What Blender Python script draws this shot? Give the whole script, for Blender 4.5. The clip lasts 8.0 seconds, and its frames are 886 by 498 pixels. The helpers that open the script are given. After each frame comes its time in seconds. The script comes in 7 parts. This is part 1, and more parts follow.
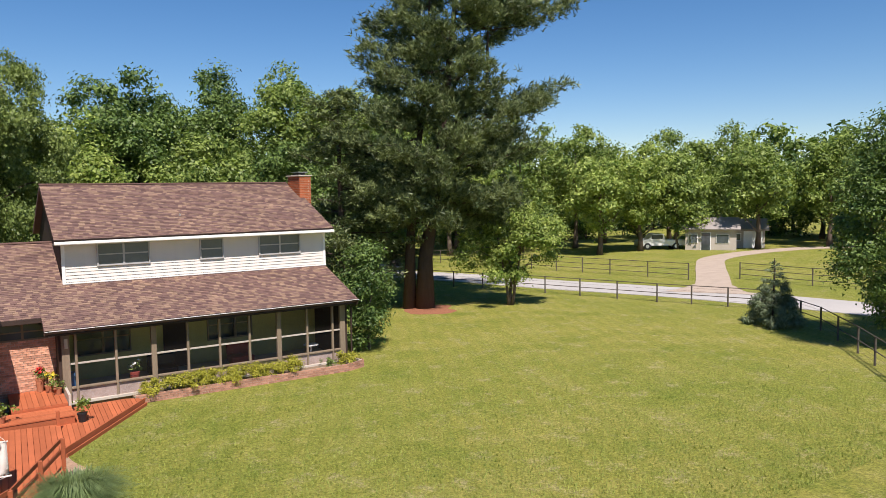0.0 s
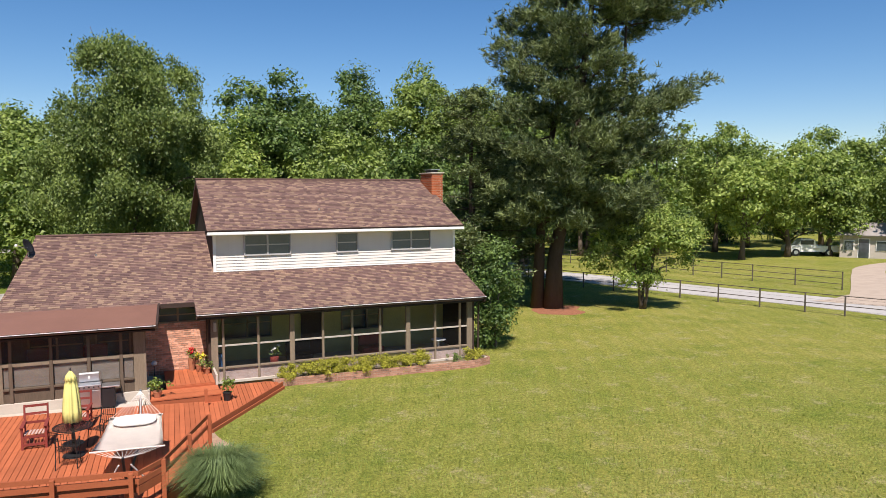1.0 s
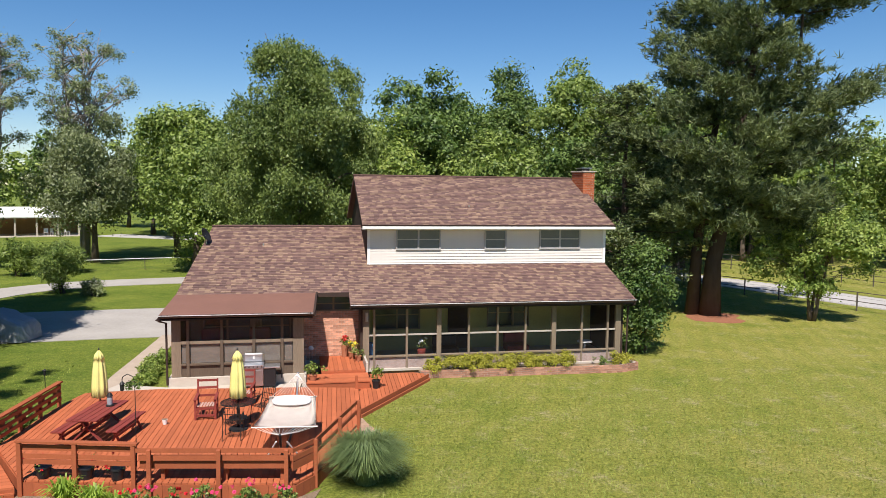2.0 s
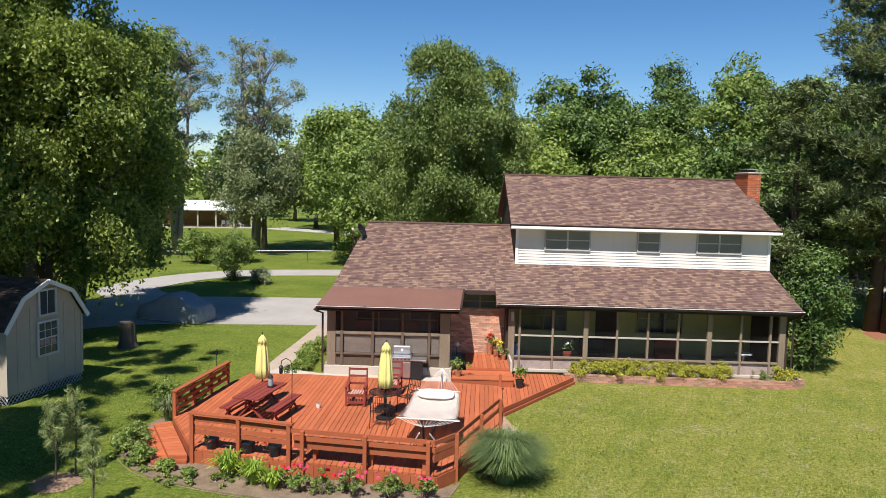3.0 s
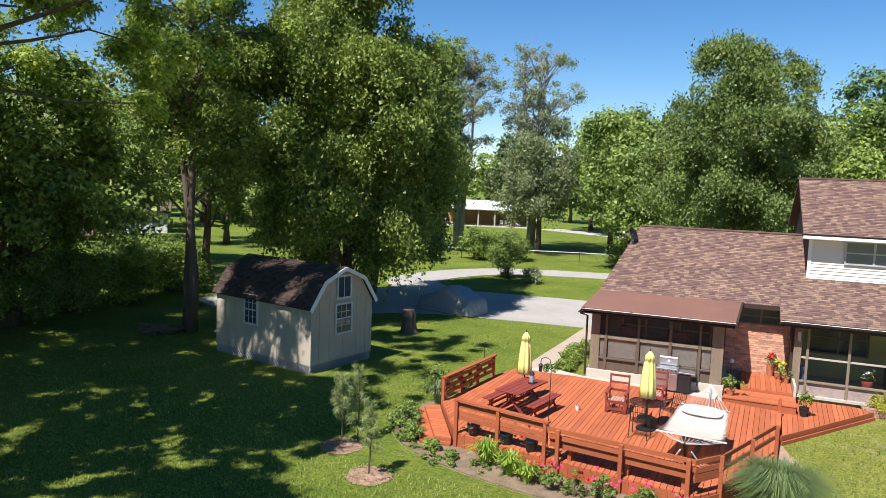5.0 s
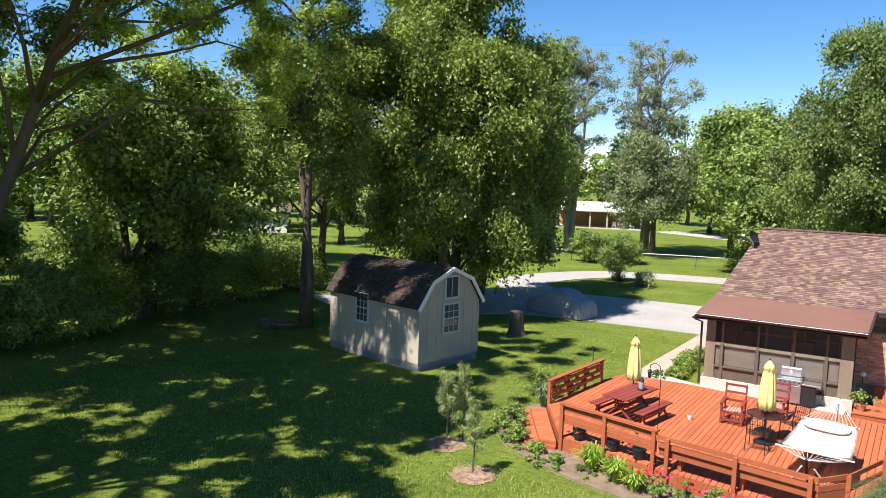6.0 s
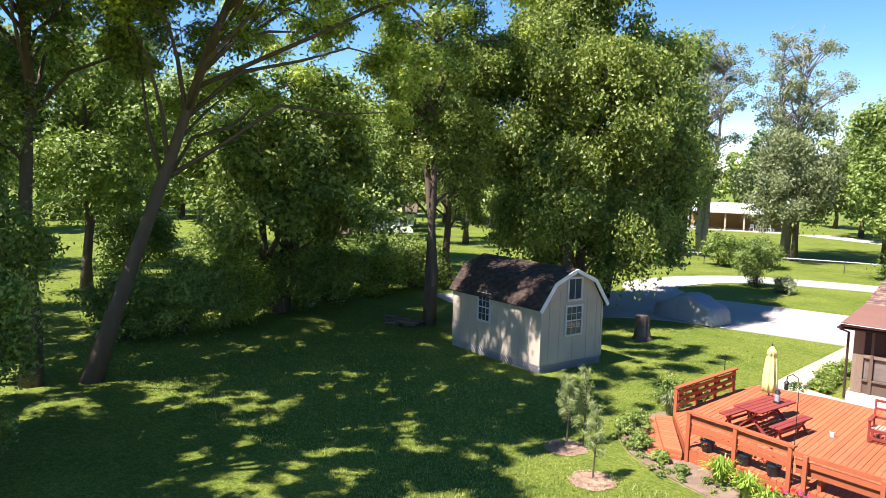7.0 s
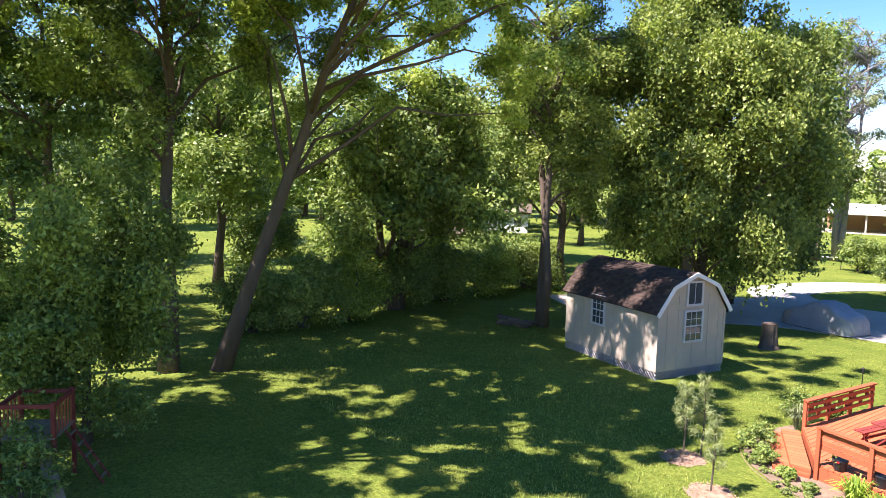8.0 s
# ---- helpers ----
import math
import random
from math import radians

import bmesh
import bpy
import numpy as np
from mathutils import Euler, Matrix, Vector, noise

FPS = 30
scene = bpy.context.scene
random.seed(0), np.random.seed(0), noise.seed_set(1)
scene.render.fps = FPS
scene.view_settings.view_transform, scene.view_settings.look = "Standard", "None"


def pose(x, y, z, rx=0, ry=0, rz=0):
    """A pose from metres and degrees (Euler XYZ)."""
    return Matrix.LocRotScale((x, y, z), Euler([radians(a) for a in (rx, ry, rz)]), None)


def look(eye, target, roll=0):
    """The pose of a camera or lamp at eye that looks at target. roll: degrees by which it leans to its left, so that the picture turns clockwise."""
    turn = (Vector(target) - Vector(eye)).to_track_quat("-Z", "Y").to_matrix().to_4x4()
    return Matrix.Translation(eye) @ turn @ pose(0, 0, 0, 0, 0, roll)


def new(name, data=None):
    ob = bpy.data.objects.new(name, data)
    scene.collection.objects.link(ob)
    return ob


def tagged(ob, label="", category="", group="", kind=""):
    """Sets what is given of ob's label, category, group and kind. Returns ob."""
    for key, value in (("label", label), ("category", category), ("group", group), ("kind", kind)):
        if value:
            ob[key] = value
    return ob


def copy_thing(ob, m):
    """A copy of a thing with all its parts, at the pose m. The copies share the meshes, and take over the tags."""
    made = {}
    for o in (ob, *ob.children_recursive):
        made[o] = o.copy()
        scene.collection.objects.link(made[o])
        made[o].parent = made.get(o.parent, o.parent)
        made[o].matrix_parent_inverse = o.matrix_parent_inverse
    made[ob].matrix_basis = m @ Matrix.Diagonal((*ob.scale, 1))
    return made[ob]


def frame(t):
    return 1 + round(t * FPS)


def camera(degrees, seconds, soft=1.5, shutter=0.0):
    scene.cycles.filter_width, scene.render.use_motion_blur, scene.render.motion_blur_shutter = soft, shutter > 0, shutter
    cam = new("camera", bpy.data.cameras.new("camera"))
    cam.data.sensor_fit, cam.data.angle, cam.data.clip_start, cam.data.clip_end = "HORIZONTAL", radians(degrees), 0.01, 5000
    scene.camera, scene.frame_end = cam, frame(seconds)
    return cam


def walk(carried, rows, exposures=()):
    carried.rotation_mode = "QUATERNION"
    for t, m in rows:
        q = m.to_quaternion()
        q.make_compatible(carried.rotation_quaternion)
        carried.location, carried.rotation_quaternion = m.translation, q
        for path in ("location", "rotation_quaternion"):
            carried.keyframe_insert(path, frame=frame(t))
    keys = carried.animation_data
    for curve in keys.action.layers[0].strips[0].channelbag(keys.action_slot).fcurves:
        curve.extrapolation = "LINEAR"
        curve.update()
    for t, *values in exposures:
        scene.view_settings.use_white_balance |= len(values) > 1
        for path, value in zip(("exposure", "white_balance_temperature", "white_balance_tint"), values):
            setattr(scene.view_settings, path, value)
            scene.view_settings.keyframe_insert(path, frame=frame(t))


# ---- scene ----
cam = camera(63.0, 8.0, soft=0.6)
# seconds, sideways drift, yaw to the left of +y, pitch, roll
PATH = [
    (0, -0.21, -30.79, -4.53, -0.94),
    (0.5, -0.20, -24.33, -4.54, -0.54),
    (1, -0.19, -20.53, -4.58, -0.15),
    (1.5, -0.17, -14.98, -4.64, 0.27),
    (3, -0.05, 3.21, -5.07, 1.47),
    (3.5, 0.0, 8.66, -5.21, 1.83),
    (4, 0.07, 14.78, -5.35, 2.14),
    (4.5, 0.13, 20.17, -5.50, 2.22),
    (5, 0.20, 24.85, -5.58, 2.16),
    (6.5, 0.36, 38.18, -5.89, 1.74),
    (7, 0.40, 43.51, -6.03, 1.63),
    (7.5, 0.43, 49.81, -6.22, 1.53),
    (8, 0.46, 52.59, -6.24, 1.42),
]


def ahead(yaw, pitch):
    a, b = radians(yaw), radians(pitch)
    return Vector((-math.sin(a) * math.cos(b), math.cos(a) * math.cos(b), math.sin(b)))


walk(cam, [(t, look((x, 0, 6.8), Vector((x, 0, 6.8)) + 10 * ahead(yaw, pitch), roll)) for t, x, yaw, pitch, roll in PATH],
     exposures=((0.0, 0.50, 6550, 18), (1.5, 0.50, 6480, 16), (3.5, 0.55, 6300, 13), (5.0, 0.76, 6200, 13), (6.5, 1.20, 6300, 16), (8.0, 1.78, 6350, 28)))

# ---- light ----
SUN_EL, SUN_AZ = radians(56), radians(195)  # azimuth from +y towards +x
world = bpy.data.worlds.new("sky")
scene.world = world
world.use_nodes = True
wn, wl = world.node_tree.nodes, world.node_tree.links
sky = wn.new("ShaderNodeTexSky")
sky.sky_type, sky.sun_disc = "NISHITA", False
sky.sun_elevation, sky.sun_rotation = SUN_EL, SUN_AZ
sky.air_density, sky.dust_density, sky.ozone_density, sky.altitude = 1.0, 0.0, 3.0, 700.0
wn["Background"].inputs["Strength"].default_value = 0.078
clear = wn.new("ShaderNodeHueSaturation")
clear.inputs["Saturation"].default_value = 1.28
wl.new(sky.outputs[0], clear.inputs["Color"])
wl.new(clear.outputs[0], wn["Background"].inputs["Color"])
sun_data = bpy.data.lights.new("sun", "SUN")
sun_data.energy, sun_data.angle, sun_data.color = 5.0, radians(0.53), (1.0, 0.95, 0.86)
sun = new("sun", sun_data)
to_sun = Vector((math.sin(SUN_AZ) * math.cos(SUN_EL), math.cos(SUN_AZ) * math.cos(SUN_EL), math.sin(SUN_EL)))
sun.matrix_world = look(to_sun * 200, (0, 0, 0))

# ---- materials ----
def material(name, rough=0.8, metal=0.0, spec=0.3):
    m = bpy.data.materials.new(name)
    m.use_nodes = True
    b = m.node_tree.nodes["Principled BSDF"]
    b.inputs["Roughness"].default_value, b.inputs["Metallic"].default_value = rough, metal
    b.inputs["Specular IOR Level"].default_value = spec
    return m, m.node_tree.nodes, m.node_tree.links, b


def coords(n, l, scale=(1, 1, 1), kind="Object"):
    tc, mp = n.new("ShaderNodeTexCoord"), n.new("ShaderNodeMapping")
    mp.inputs["Scale"].default_value = scale
    l.new(tc.outputs[kind], mp.inputs["Vector"])
    return mp.outputs[0]


def noise_tex(n, l, vec, scale, detail=4, rough=0.6):
    t = n.new("ShaderNodeTexNoise")
    t.inputs["Scale"].default_value, t.inputs["Detail"].default_value, t.inputs["Roughness"].default_value = scale, detail, rough
    if vec is not None:
        l.new(vec, t.inputs["Vector"])
    return t.outputs[0]


def ramp(n, l, fac, stops):
    r = n.new("ShaderNodeValToRGB")
    e = r.color_ramp.elements
    while len(e) < len(stops):
        e.new(0.5)
    for k, (p, c) in zip(e, stops):
        k.position, k.color = p, (*c, 1)
    l.new(fac, r.inputs[0])
    return r.outputs[0]


def mix(n, l, fac, a, b, mode="MIX"):
    m = n.new("ShaderNodeMix")
    m.data_type, m.blend_type = "RGBA", mode
    for sock, v in ((m.inputs[0], fac), (m.inputs[6], a), (m.inputs[7], b)):
        if isinstance(v, (int, float)):
            sock.default_value = v
        elif isinstance(v, tuple):
            sock.default_value = (*v, 1)
        else:
            l.new(v, sock)
    return m.outputs[2]


def bump(n, l, b, height, strength=0.3, dist=0.02):
    k = n.new("ShaderNodeBump")
    k.inputs["Strength"].default_value, k.inputs["Distance"].default_value = strength, dist
    l.new(height, k.inputs["Height"])
    l.new(k.outputs[0], b.inputs["Normal"])


def plain(name, colour, rough=0.7, metal=0.0, spec=0.3, vary=0.15, scale=3.0, bumps=0.1, stretch=(1, 1, 1), second=None, rnd=0.0):
    """A surface of one colour with grain and stains at two scales; rnd: how far pieces differ from one another."""
    m, n, l, b = material(name, rough, metal, spec)
    v = coords(n, l, stretch)
    big, fine = noise_tex(n, l, v, scale, 3), noise_tex(n, l, v, scale * 14, 5, 0.7)
    dark = tuple(c * (1 - vary) for c in colour)
    light = tuple(min(1, c * (1 + vary * 0.7)) for c in colour)
    col = ramp(n, l, big, [(0.3, dark), (0.7, light)])
    if second:
        col = mix(n, l, ramp(n, l, fine, [(0.48, (0, 0, 0)), (0.66, (1, 1, 1))]), col, second)
    else:
        col = mix(n, l, 0.35 * vary / 0.15 if vary < 0.3 else 0.6, col, ramp(n, l, fine, [(0.3, tuple(c * 0.7 for c in colour)), (0.7, light)]))
    if rnd:
        info = n.new("ShaderNodeObjectInfo")
        hs = n.new("ShaderNodeHueSaturation")
        mr = n.new("ShaderNodeMapRange")
        mr.inputs[3].default_value, mr.inputs[4].default_value = 1 - rnd, 1 + rnd
        l.new(info.outputs["Random"], mr.inputs[0])
        l.new(mr.outputs[0], hs.inputs["Value"])
        l.new(col, hs.inputs["Color"])
        col = hs.outputs[0]
    l.new(col, b.inputs["Base Color"])
    if bumps:
        bump(n, l, b, fine, bumps, 0.02)
    return m


def leaf_mat(name, dark, light, trans=0.35, rough=0.48):
    """Leaves: each differs in tone, and lets light through."""
    m, n, l, b = material(name, rough, 0, 0.3)
    geo = n.new("ShaderNodeNewGeometry")
    v = coords(n, l)
    big = noise_tex(n, l, v, 0.45, 2)
    add = n.new("ShaderNodeMath")
    add.operation = "MULTIPLY_ADD"
    add.inputs[1].default_value = 0.66
    l.new(geo.outputs["Random Per Island"], add.inputs[0])
    sc = n.new("ShaderNodeMath")
    sc.operation = "MULTIPLY_ADD"
    sc.inputs[1].default_value, sc.inputs[2].default_value = 1.2, -0.48
    l.new(big, sc.inputs[0])
    l.new(sc.outputs[0], add.inputs[2])
    col = ramp(n, l, add.outputs[0], [(0.05, dark), (0.95, light)])
    l.new(col, b.inputs["Base Color"])
    tr = n.new("ShaderNodeBsdfTranslucent")
    l.new(mix(n, l, 1.0, col, (1.05, 1.15, 0.6), "MULTIPLY"), tr.inputs[0])
    ms = n.new("ShaderNodeMixShader")
    ms.inputs[0].default_value = trans
    l.new(b.outputs[0], ms.inputs[1])
    l.new(tr.outputs[0], ms.inputs[2])
    l.new(ms.outputs[0], n["Material Output"].inputs[0])
    return m


def grass_mat():
    """Mown lawn: clover-green towards the shaded west side, drier with faint mowing bands and straw flecks to the east."""
    m, n, l, b = material("mown_grass", 0.9, 0, 0.15)
    v = coords(n, l)
    huge, big, mid, fine = (noise_tex(n, l, v, s, d, 0.7) for s, d in ((0.05, 3), (0.35, 4), (2.6, 5), (14, 8)))
    dry = ramp(n, l, big, [(0.3, (0.19, 0.228, 0.035)), (0.5, (0.315, 0.298, 0.065)), (0.72, (0.41, 0.355, 0.115))])
    dry = mix(n, l, ramp(n, l, mid, [(0.42, (0, 0, 0)), (0.72, (0.75, 0.75, 0.75))]), dry, (0.36, 0.34, 0.09))
    band = n.new("ShaderNodeTexWave")
    band.wave_type, band.bands_direction = "BANDS", "X"
    band.inputs["Scale"].default_value, band.inputs["Distortion"].default_value = 0.42, 3.0
    band.inputs["Detail"].default_value, band.inputs["Detail Scale"].default_value = 3.0, 0.6
    turned = n.new("ShaderNodeMapping")
    turned.inputs["Rotation"].default_value = (0, 0, radians(24))
    l.new(v, turned.inputs["Vector"])
    l.new(turned.outputs[0], band.inputs["Vector"])
    dry = mix(n, l, 0.32, dry, ramp(n, l, band.outputs[0], [(0.25, (0.82, 0.9, 0.8)), (0.8, (1.12, 1.06, 1.1))]), "MULTIPLY")
    dry = mix(n, l, ramp(n, l, huge, [(0.4, (0, 0, 0)), (0.7, (0.5, 0.5, 0.5))]), dry, (0.19, 0.245, 0.035))
    dry = mix(n, l, ramp(n, l, noise_tex(n, l, v, 0.9, 9, 0.85), [(0.53, (0, 0, 0)), (0.66, (0.9, 0.9, 0.9))]), dry, (0.47, 0.39, 0.23))
    lush = ramp(n, l, big, [(0.3, (0.105, 0.165, 0.022)), (0.7, (0.235, 0.275, 0.048))])
    lush = mix(n, l, ramp(n, l, mid, [(0.45, (0, 0, 0)), (0.75, (0.6, 0.6, 0.6))]), lush, (0.275, 0.30, 0.06))
    sep = n.new("ShaderNodeSeparateXYZ")
    l.new(v, sep.inputs[0])
    west = n.new("ShaderNodeMapRange")
    west.inputs[1].default_value, west.inputs[2].default_value = 6.0, -9.0
    l.new(sep.outputs[0], west.inputs[0])
    edge = n.new("ShaderNodeMath")
    edge.operation, edge.use_clamp = "MULTIPLY_ADD", True
    edge.inputs[1].default_value = 0.9
    l.new(noise_tex(n, l, v, 0.18, 4), edge.inputs[0])
    shift = n.new("ShaderNodeMath")
    shift.operation = "SUBTRACT"
    shift.inputs[1].default_value = 0.42
    l.new(west.outputs[0], shift.inputs[0])
    l.new(shift.outputs[0], edge.inputs[2])
    col = mix(n, l, edge.outputs[0], dry, lush)
    col = mix(n, l, 0.8, col, ramp(n, l, noise_tex(n, l, v, 6.0, 6, 0.75), [(0.34, (0.52, 0.58, 0.48)), (0.62, (1.14, 1.12, 1.1))]), "MULTIPLY")
    col = mix(n, l, 0.9, col, ramp(n, l, fine, [(0.32, (0.30, 0.34, 0.26)), (0.66, (1.17, 1.17, 1.1))]), "MULTIPLY")
    l.new(col, b.inputs["Base Color"])
    bump(n, l, b, fine, 1.0, 0.06)
    return m


def shingle_mat(name, a, b2, c2, single=False):
    m, n, l, b = material(name, 0.95, 0, 0.15)
    info = n.new("ShaderNodeObjectInfo" if single else "ShaderNodeNewGeometry")
    v = coords(n, l)
    fine = noise_tex(n, l, v, 60, 4, 0.8)
    col = ramp(n, l, info.outputs["Random" if single else "Random Per Island"], [(0.0, a), (0.45, b2), (0.75, c2), (1.0, a)])
    col = mix(n, l, 0.5, col, ramp(n, l, fine, [(0.3, (0.45, 0.45, 0.45)), (0.7, (1.2, 1.2, 1.2))]), "MULTIPLY")
    col = mix(n, l, 0.4, col, ramp(n, l, noise_tex(n, l, v, 0.6, 3), [(0.35, (0.75, 0.75, 0.75)), (0.7, (1.15, 1.12, 1.1))]), "MULTIPLY")
    l.new(col, b.inputs["Base Color"])
    bump(n, l, b, fine, 0.4, 0.01)
    return m


GRASS = grass_mat()
SHINGLE = shingle_mat("roof_shingle", (0.135, 0.082, 0.074), (0.205, 0.125, 0.105), (0.32, 0.215, 0.15))
SINGLE_SHINGLE = shingle_mat("roof_shingle_piece", (0.135, 0.082, 0.074), (0.205, 0.125, 0.105), (0.32, 0.215, 0.15), True)
SHED_SHINGLE = shingle_mat("shed_shingle", (0.05, 0.037, 0.03), (0.075, 0.052, 0.042), (0.10, 0.07, 0.055))
METAL_ROOF = plain("brown_roof_sheet", (0.21, 0.105, 0.075), 0.6, 0, 0.3, 0.12, 0.8, 0.05)
SIDING = plain("white_siding", (0.68, 0.635, 0.575), 0.6, 0, 0.3, 0.06, 1.2, 0.05)
FRAME_GREY = plain("aged_white_frame", (0.55, 0.54, 0.52), 0.6, 0, 0.3, 0.12, 3, 0.05)
SASH = plain("grey_sash", (0.42, 0.41, 0.40), 0.6, 0, 0.3, 0.12, 3, 0.05)
WHITE = plain("white_paint", (0.78, 0.77, 0.74), 0.5, 0, 0.4, 0.06, 2, 0.04)
DARK_BROWN = plain("dark_brown_paint", (0.05, 0.032, 0.025), 0.7, 0, 0.25, 0.2, 2, 0.1)
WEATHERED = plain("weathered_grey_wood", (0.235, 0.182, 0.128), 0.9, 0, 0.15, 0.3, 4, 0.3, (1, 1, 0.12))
# Darker copy of the weathered wood: eave shade put into the colour.
SHADED_WOOD = plain("shaded_weathered_wood", (0.125, 0.093, 0.067), 0.9, 0, 0.15, 0.3, 4, 0.3, (1, 1, 0.12))
PANEL = plain("peeling_wall_panel", (0.36, 0.27, 0.235), 0.9, 0, 0.15, 0.3, 2.2, 0.2, second=(0.42, 0.36, 0.33))
DECK = plain("stained_deck_board", (0.44, 0.125, 0.052), 0.75, 0, 0.25, 0.15, 1.6, 0.12, (1, 1, 1), rnd=0.13)
DECK_DARK = plain("stained_rail_wood", (0.36, 0.10, 0.042), 0.75, 0, 0.25, 0.18, 2.0, 0.12, rnd=0.10)
RED_WOOD = plain("dark_red_wood", (0.23, 0.045, 0.035), 0.7, 0, 0.25, 0.2, 3, 0.1, rnd=0.1)
BRICK = plain("orange_brick", (0.56, 0.26, 0.16), 0.9, 0, 0.15, 0.22, 5, 0.3, second=(0.72, 0.52, 0.40), rnd=0.35)
CHIMNEY_BRICK = plain("red_chimney_brick", (0.42, 0.13, 0.06), 0.9, 0, 0.15, 0.18, 5, 0.3, rnd=0.2)
PLANTER_BRICK = plain("pink_planter_brick", (0.40, 0.20, 0.135), 0.9, 0, 0.15, 0.22, 5, 0.3, second=(0.45, 0.3, 0.22), rnd=0.25)
MORTAR = plain("mortar", (0.55, 0.46, 0.38), 0.95, 0, 0.1, 0.15, 4, 0.2)
CONCRETE = plain("pale_concrete", (0.50, 0.44, 0.37), 0.9, 0, 0.2, 0.12, 0.9, 0.15)
GRAVEL = plain("grey_gravel_drive", (0.37, 0.345, 0.315), 0.95, 0, 0.15, 0.14, 0.5, 0.5)
ROAD = plain("pale_asphalt", (0.42, 0.40, 0.375), 0.95, 0, 0.15, 0.10, 0.3, 0.3)
PATH_MAT = plain("dirt_path", (0.42, 0.34, 0.27), 0.95, 0, 0.1, 0.15, 1.2, 0.3)
SOIL = plain("bed_soil", (0.21, 0.15, 0.10), 0.98, 0, 0.1, 0.35, 2.5, 0.8, second=(0.27, 0.21, 0.15))
MULCH = plain("bark_mulch", (0.40, 0.26, 0.175), 0.98, 0, 0.1, 0.3, 6, 0.9, second=(0.45, 0.33, 0.24))
RED_MULCH = plain("red_mulch", (0.30, 0.13, 0.075), 0.98, 0, 0.1, 0.3, 6, 0.9)
SHED_WALL = plain("beige_shed_panel", (0.47, 0.40, 0.31), 0.75, 0, 0.25, 0.08, 1.5, 0.08)
BARK = plain("grey_brown_bark", (0.13, 0.10, 0.078), 0.95, 0, 0.1, 0.35, 5, 0.9, (1, 1, 0.25))
PINE_BARK = plain("dark_pine_bark", (0.085, 0.06, 0.048), 0.95, 0, 0.1, 0.35, 5, 0.9, (1, 1, 0.25))
PALE_BARK = plain("pale_dead_bark", (0.32, 0.28, 0.25), 0.95, 0, 0.1, 0.25, 5, 0.6, (1, 1, 0.25))
BLACK_METAL = plain("black_metal", (0.025, 0.024, 0.024), 0.5, 0.3, 0.4, 0.15, 4, 0.05)
STEEL = plain("brushed_steel", (0.55, 0.55, 0.56), 0.35, 0.9, 0.5, 0.08, 4, 0.03, (1, 8, 1))
YELLOW = plain("yellow_canvas", (0.74, 0.68, 0.24), 0.85, 0, 0.15, 0.12, 3, 0.1)
CLOTH = plain("white_canvas", (0.80, 0.75, 0.68), 0.9, 0, 0.15, 0.06, 3, 0.15)
PALE_SLAT = plain("pale_pinkish_slat", (0.55, 0.38, 0.33), 0.85, 0, 0.15, 0.15, 4, 0.1)
ROPE = plain("cotton_rope", (0.76, 0.66, 0.58), 0.9, 0, 0.1, 0.1, 8, 0.1)
COVER = plain("grey_car_cover", (0.33, 0.34, 0.37), 0.6, 0, 0.3, 0.15, 1.2, 0.25)
TERRACOTTA = plain("terracotta", (0.42, 0.17, 0.09), 0.85, 0, 0.2, 0.15, 6, 0.1)
BLACK_POT = plain("black_plastic", (0.02, 0.02, 0.022), 0.45, 0, 0.4, 0.2, 4, 0.05)
FENCE = plain("dark_fence_wood", (0.10, 0.085, 0.07), 0.9, 0, 0.15, 0.25, 3, 0.3)
GREY_ROOF = plain("far_grey_roof", (0.30, 0.27, 0.25), 0.9, 0, 0.15, 0.12, 0.6, 0.1)
BEIGE = plain("far_beige_wall", (0.45, 0.40, 0.34), 0.85, 0, 0.15, 0.1, 0.8, 0.05)
# Sunroom rear wall, its base colour darkened for the dim room.
INSIDE = plain("shade_toned_room_wall", (0.16, 0.12, 0.085), 0.9, 0, 0.1, 0.2, 1, 0.05)
INSIDE_GREEN = plain("olive_inner_wall", (0.46, 0.41, 0.16), 0.9, 0, 0.1, 0.2, 1, 0.05)
RED_FLOWER = plain("red_petal", (0.62, 0.02, 0.03), 0.6, 0, 0.2, 0.15, 10, 0.0)
PINK_FLOWER = plain("pink_petal", (0.75, 0.06, 0.16), 0.6, 0, 0.2, 0.2, 10, 0.0)
YELLOW_FLOWER = plain("yellow_petal", (0.75, 0.55, 0.05), 0.6, 0, 0.2, 0.15, 10, 0.0)
LEAF_MID = leaf_mat("leaf_green", (0.06, 0.115, 0.02), (0.36, 0.44, 0.11), 0.3)
LEAF_LIT = leaf_mat("sunlit_leaf", (0.11, 0.18, 0.025), (0.58, 0.65, 0.15), 0.5)
LEAF_PALE = leaf_mat("pale_needle", (0.16, 0.21, 0.07), (0.42, 0.46, 0.20), 0.3)
LEAF_ELM = leaf_mat("elm_leaf", (0.06, 0.105, 0.02), (0.41, 0.475, 0.115), 0.34)
TUFT = leaf_mat("grass_tuft", (0.15, 0.20, 0.035), (0.33, 0.35, 0.08), 0.2, 0.7)
LEAF_DARK = leaf_mat("leaf_dark_green", (0.03, 0.07, 0.015), (0.21, 0.30, 0.075), 0.22)
LEAF_BRIGHT = leaf_mat("leaf_bright_green", (0.08, 0.15, 0.018), (0.46, 0.53, 0.14), 0.3)
LEAF_WILLOW = leaf_mat("leaf_olive", (0.055, 0.095, 0.022), (0.29, 0.365, 0.10), 0.25)
LEAF_GREY = leaf_mat("leaf_grey_green", (0.11, 0.14, 0.065), (0.36, 0.40, 0.20), 0.3)
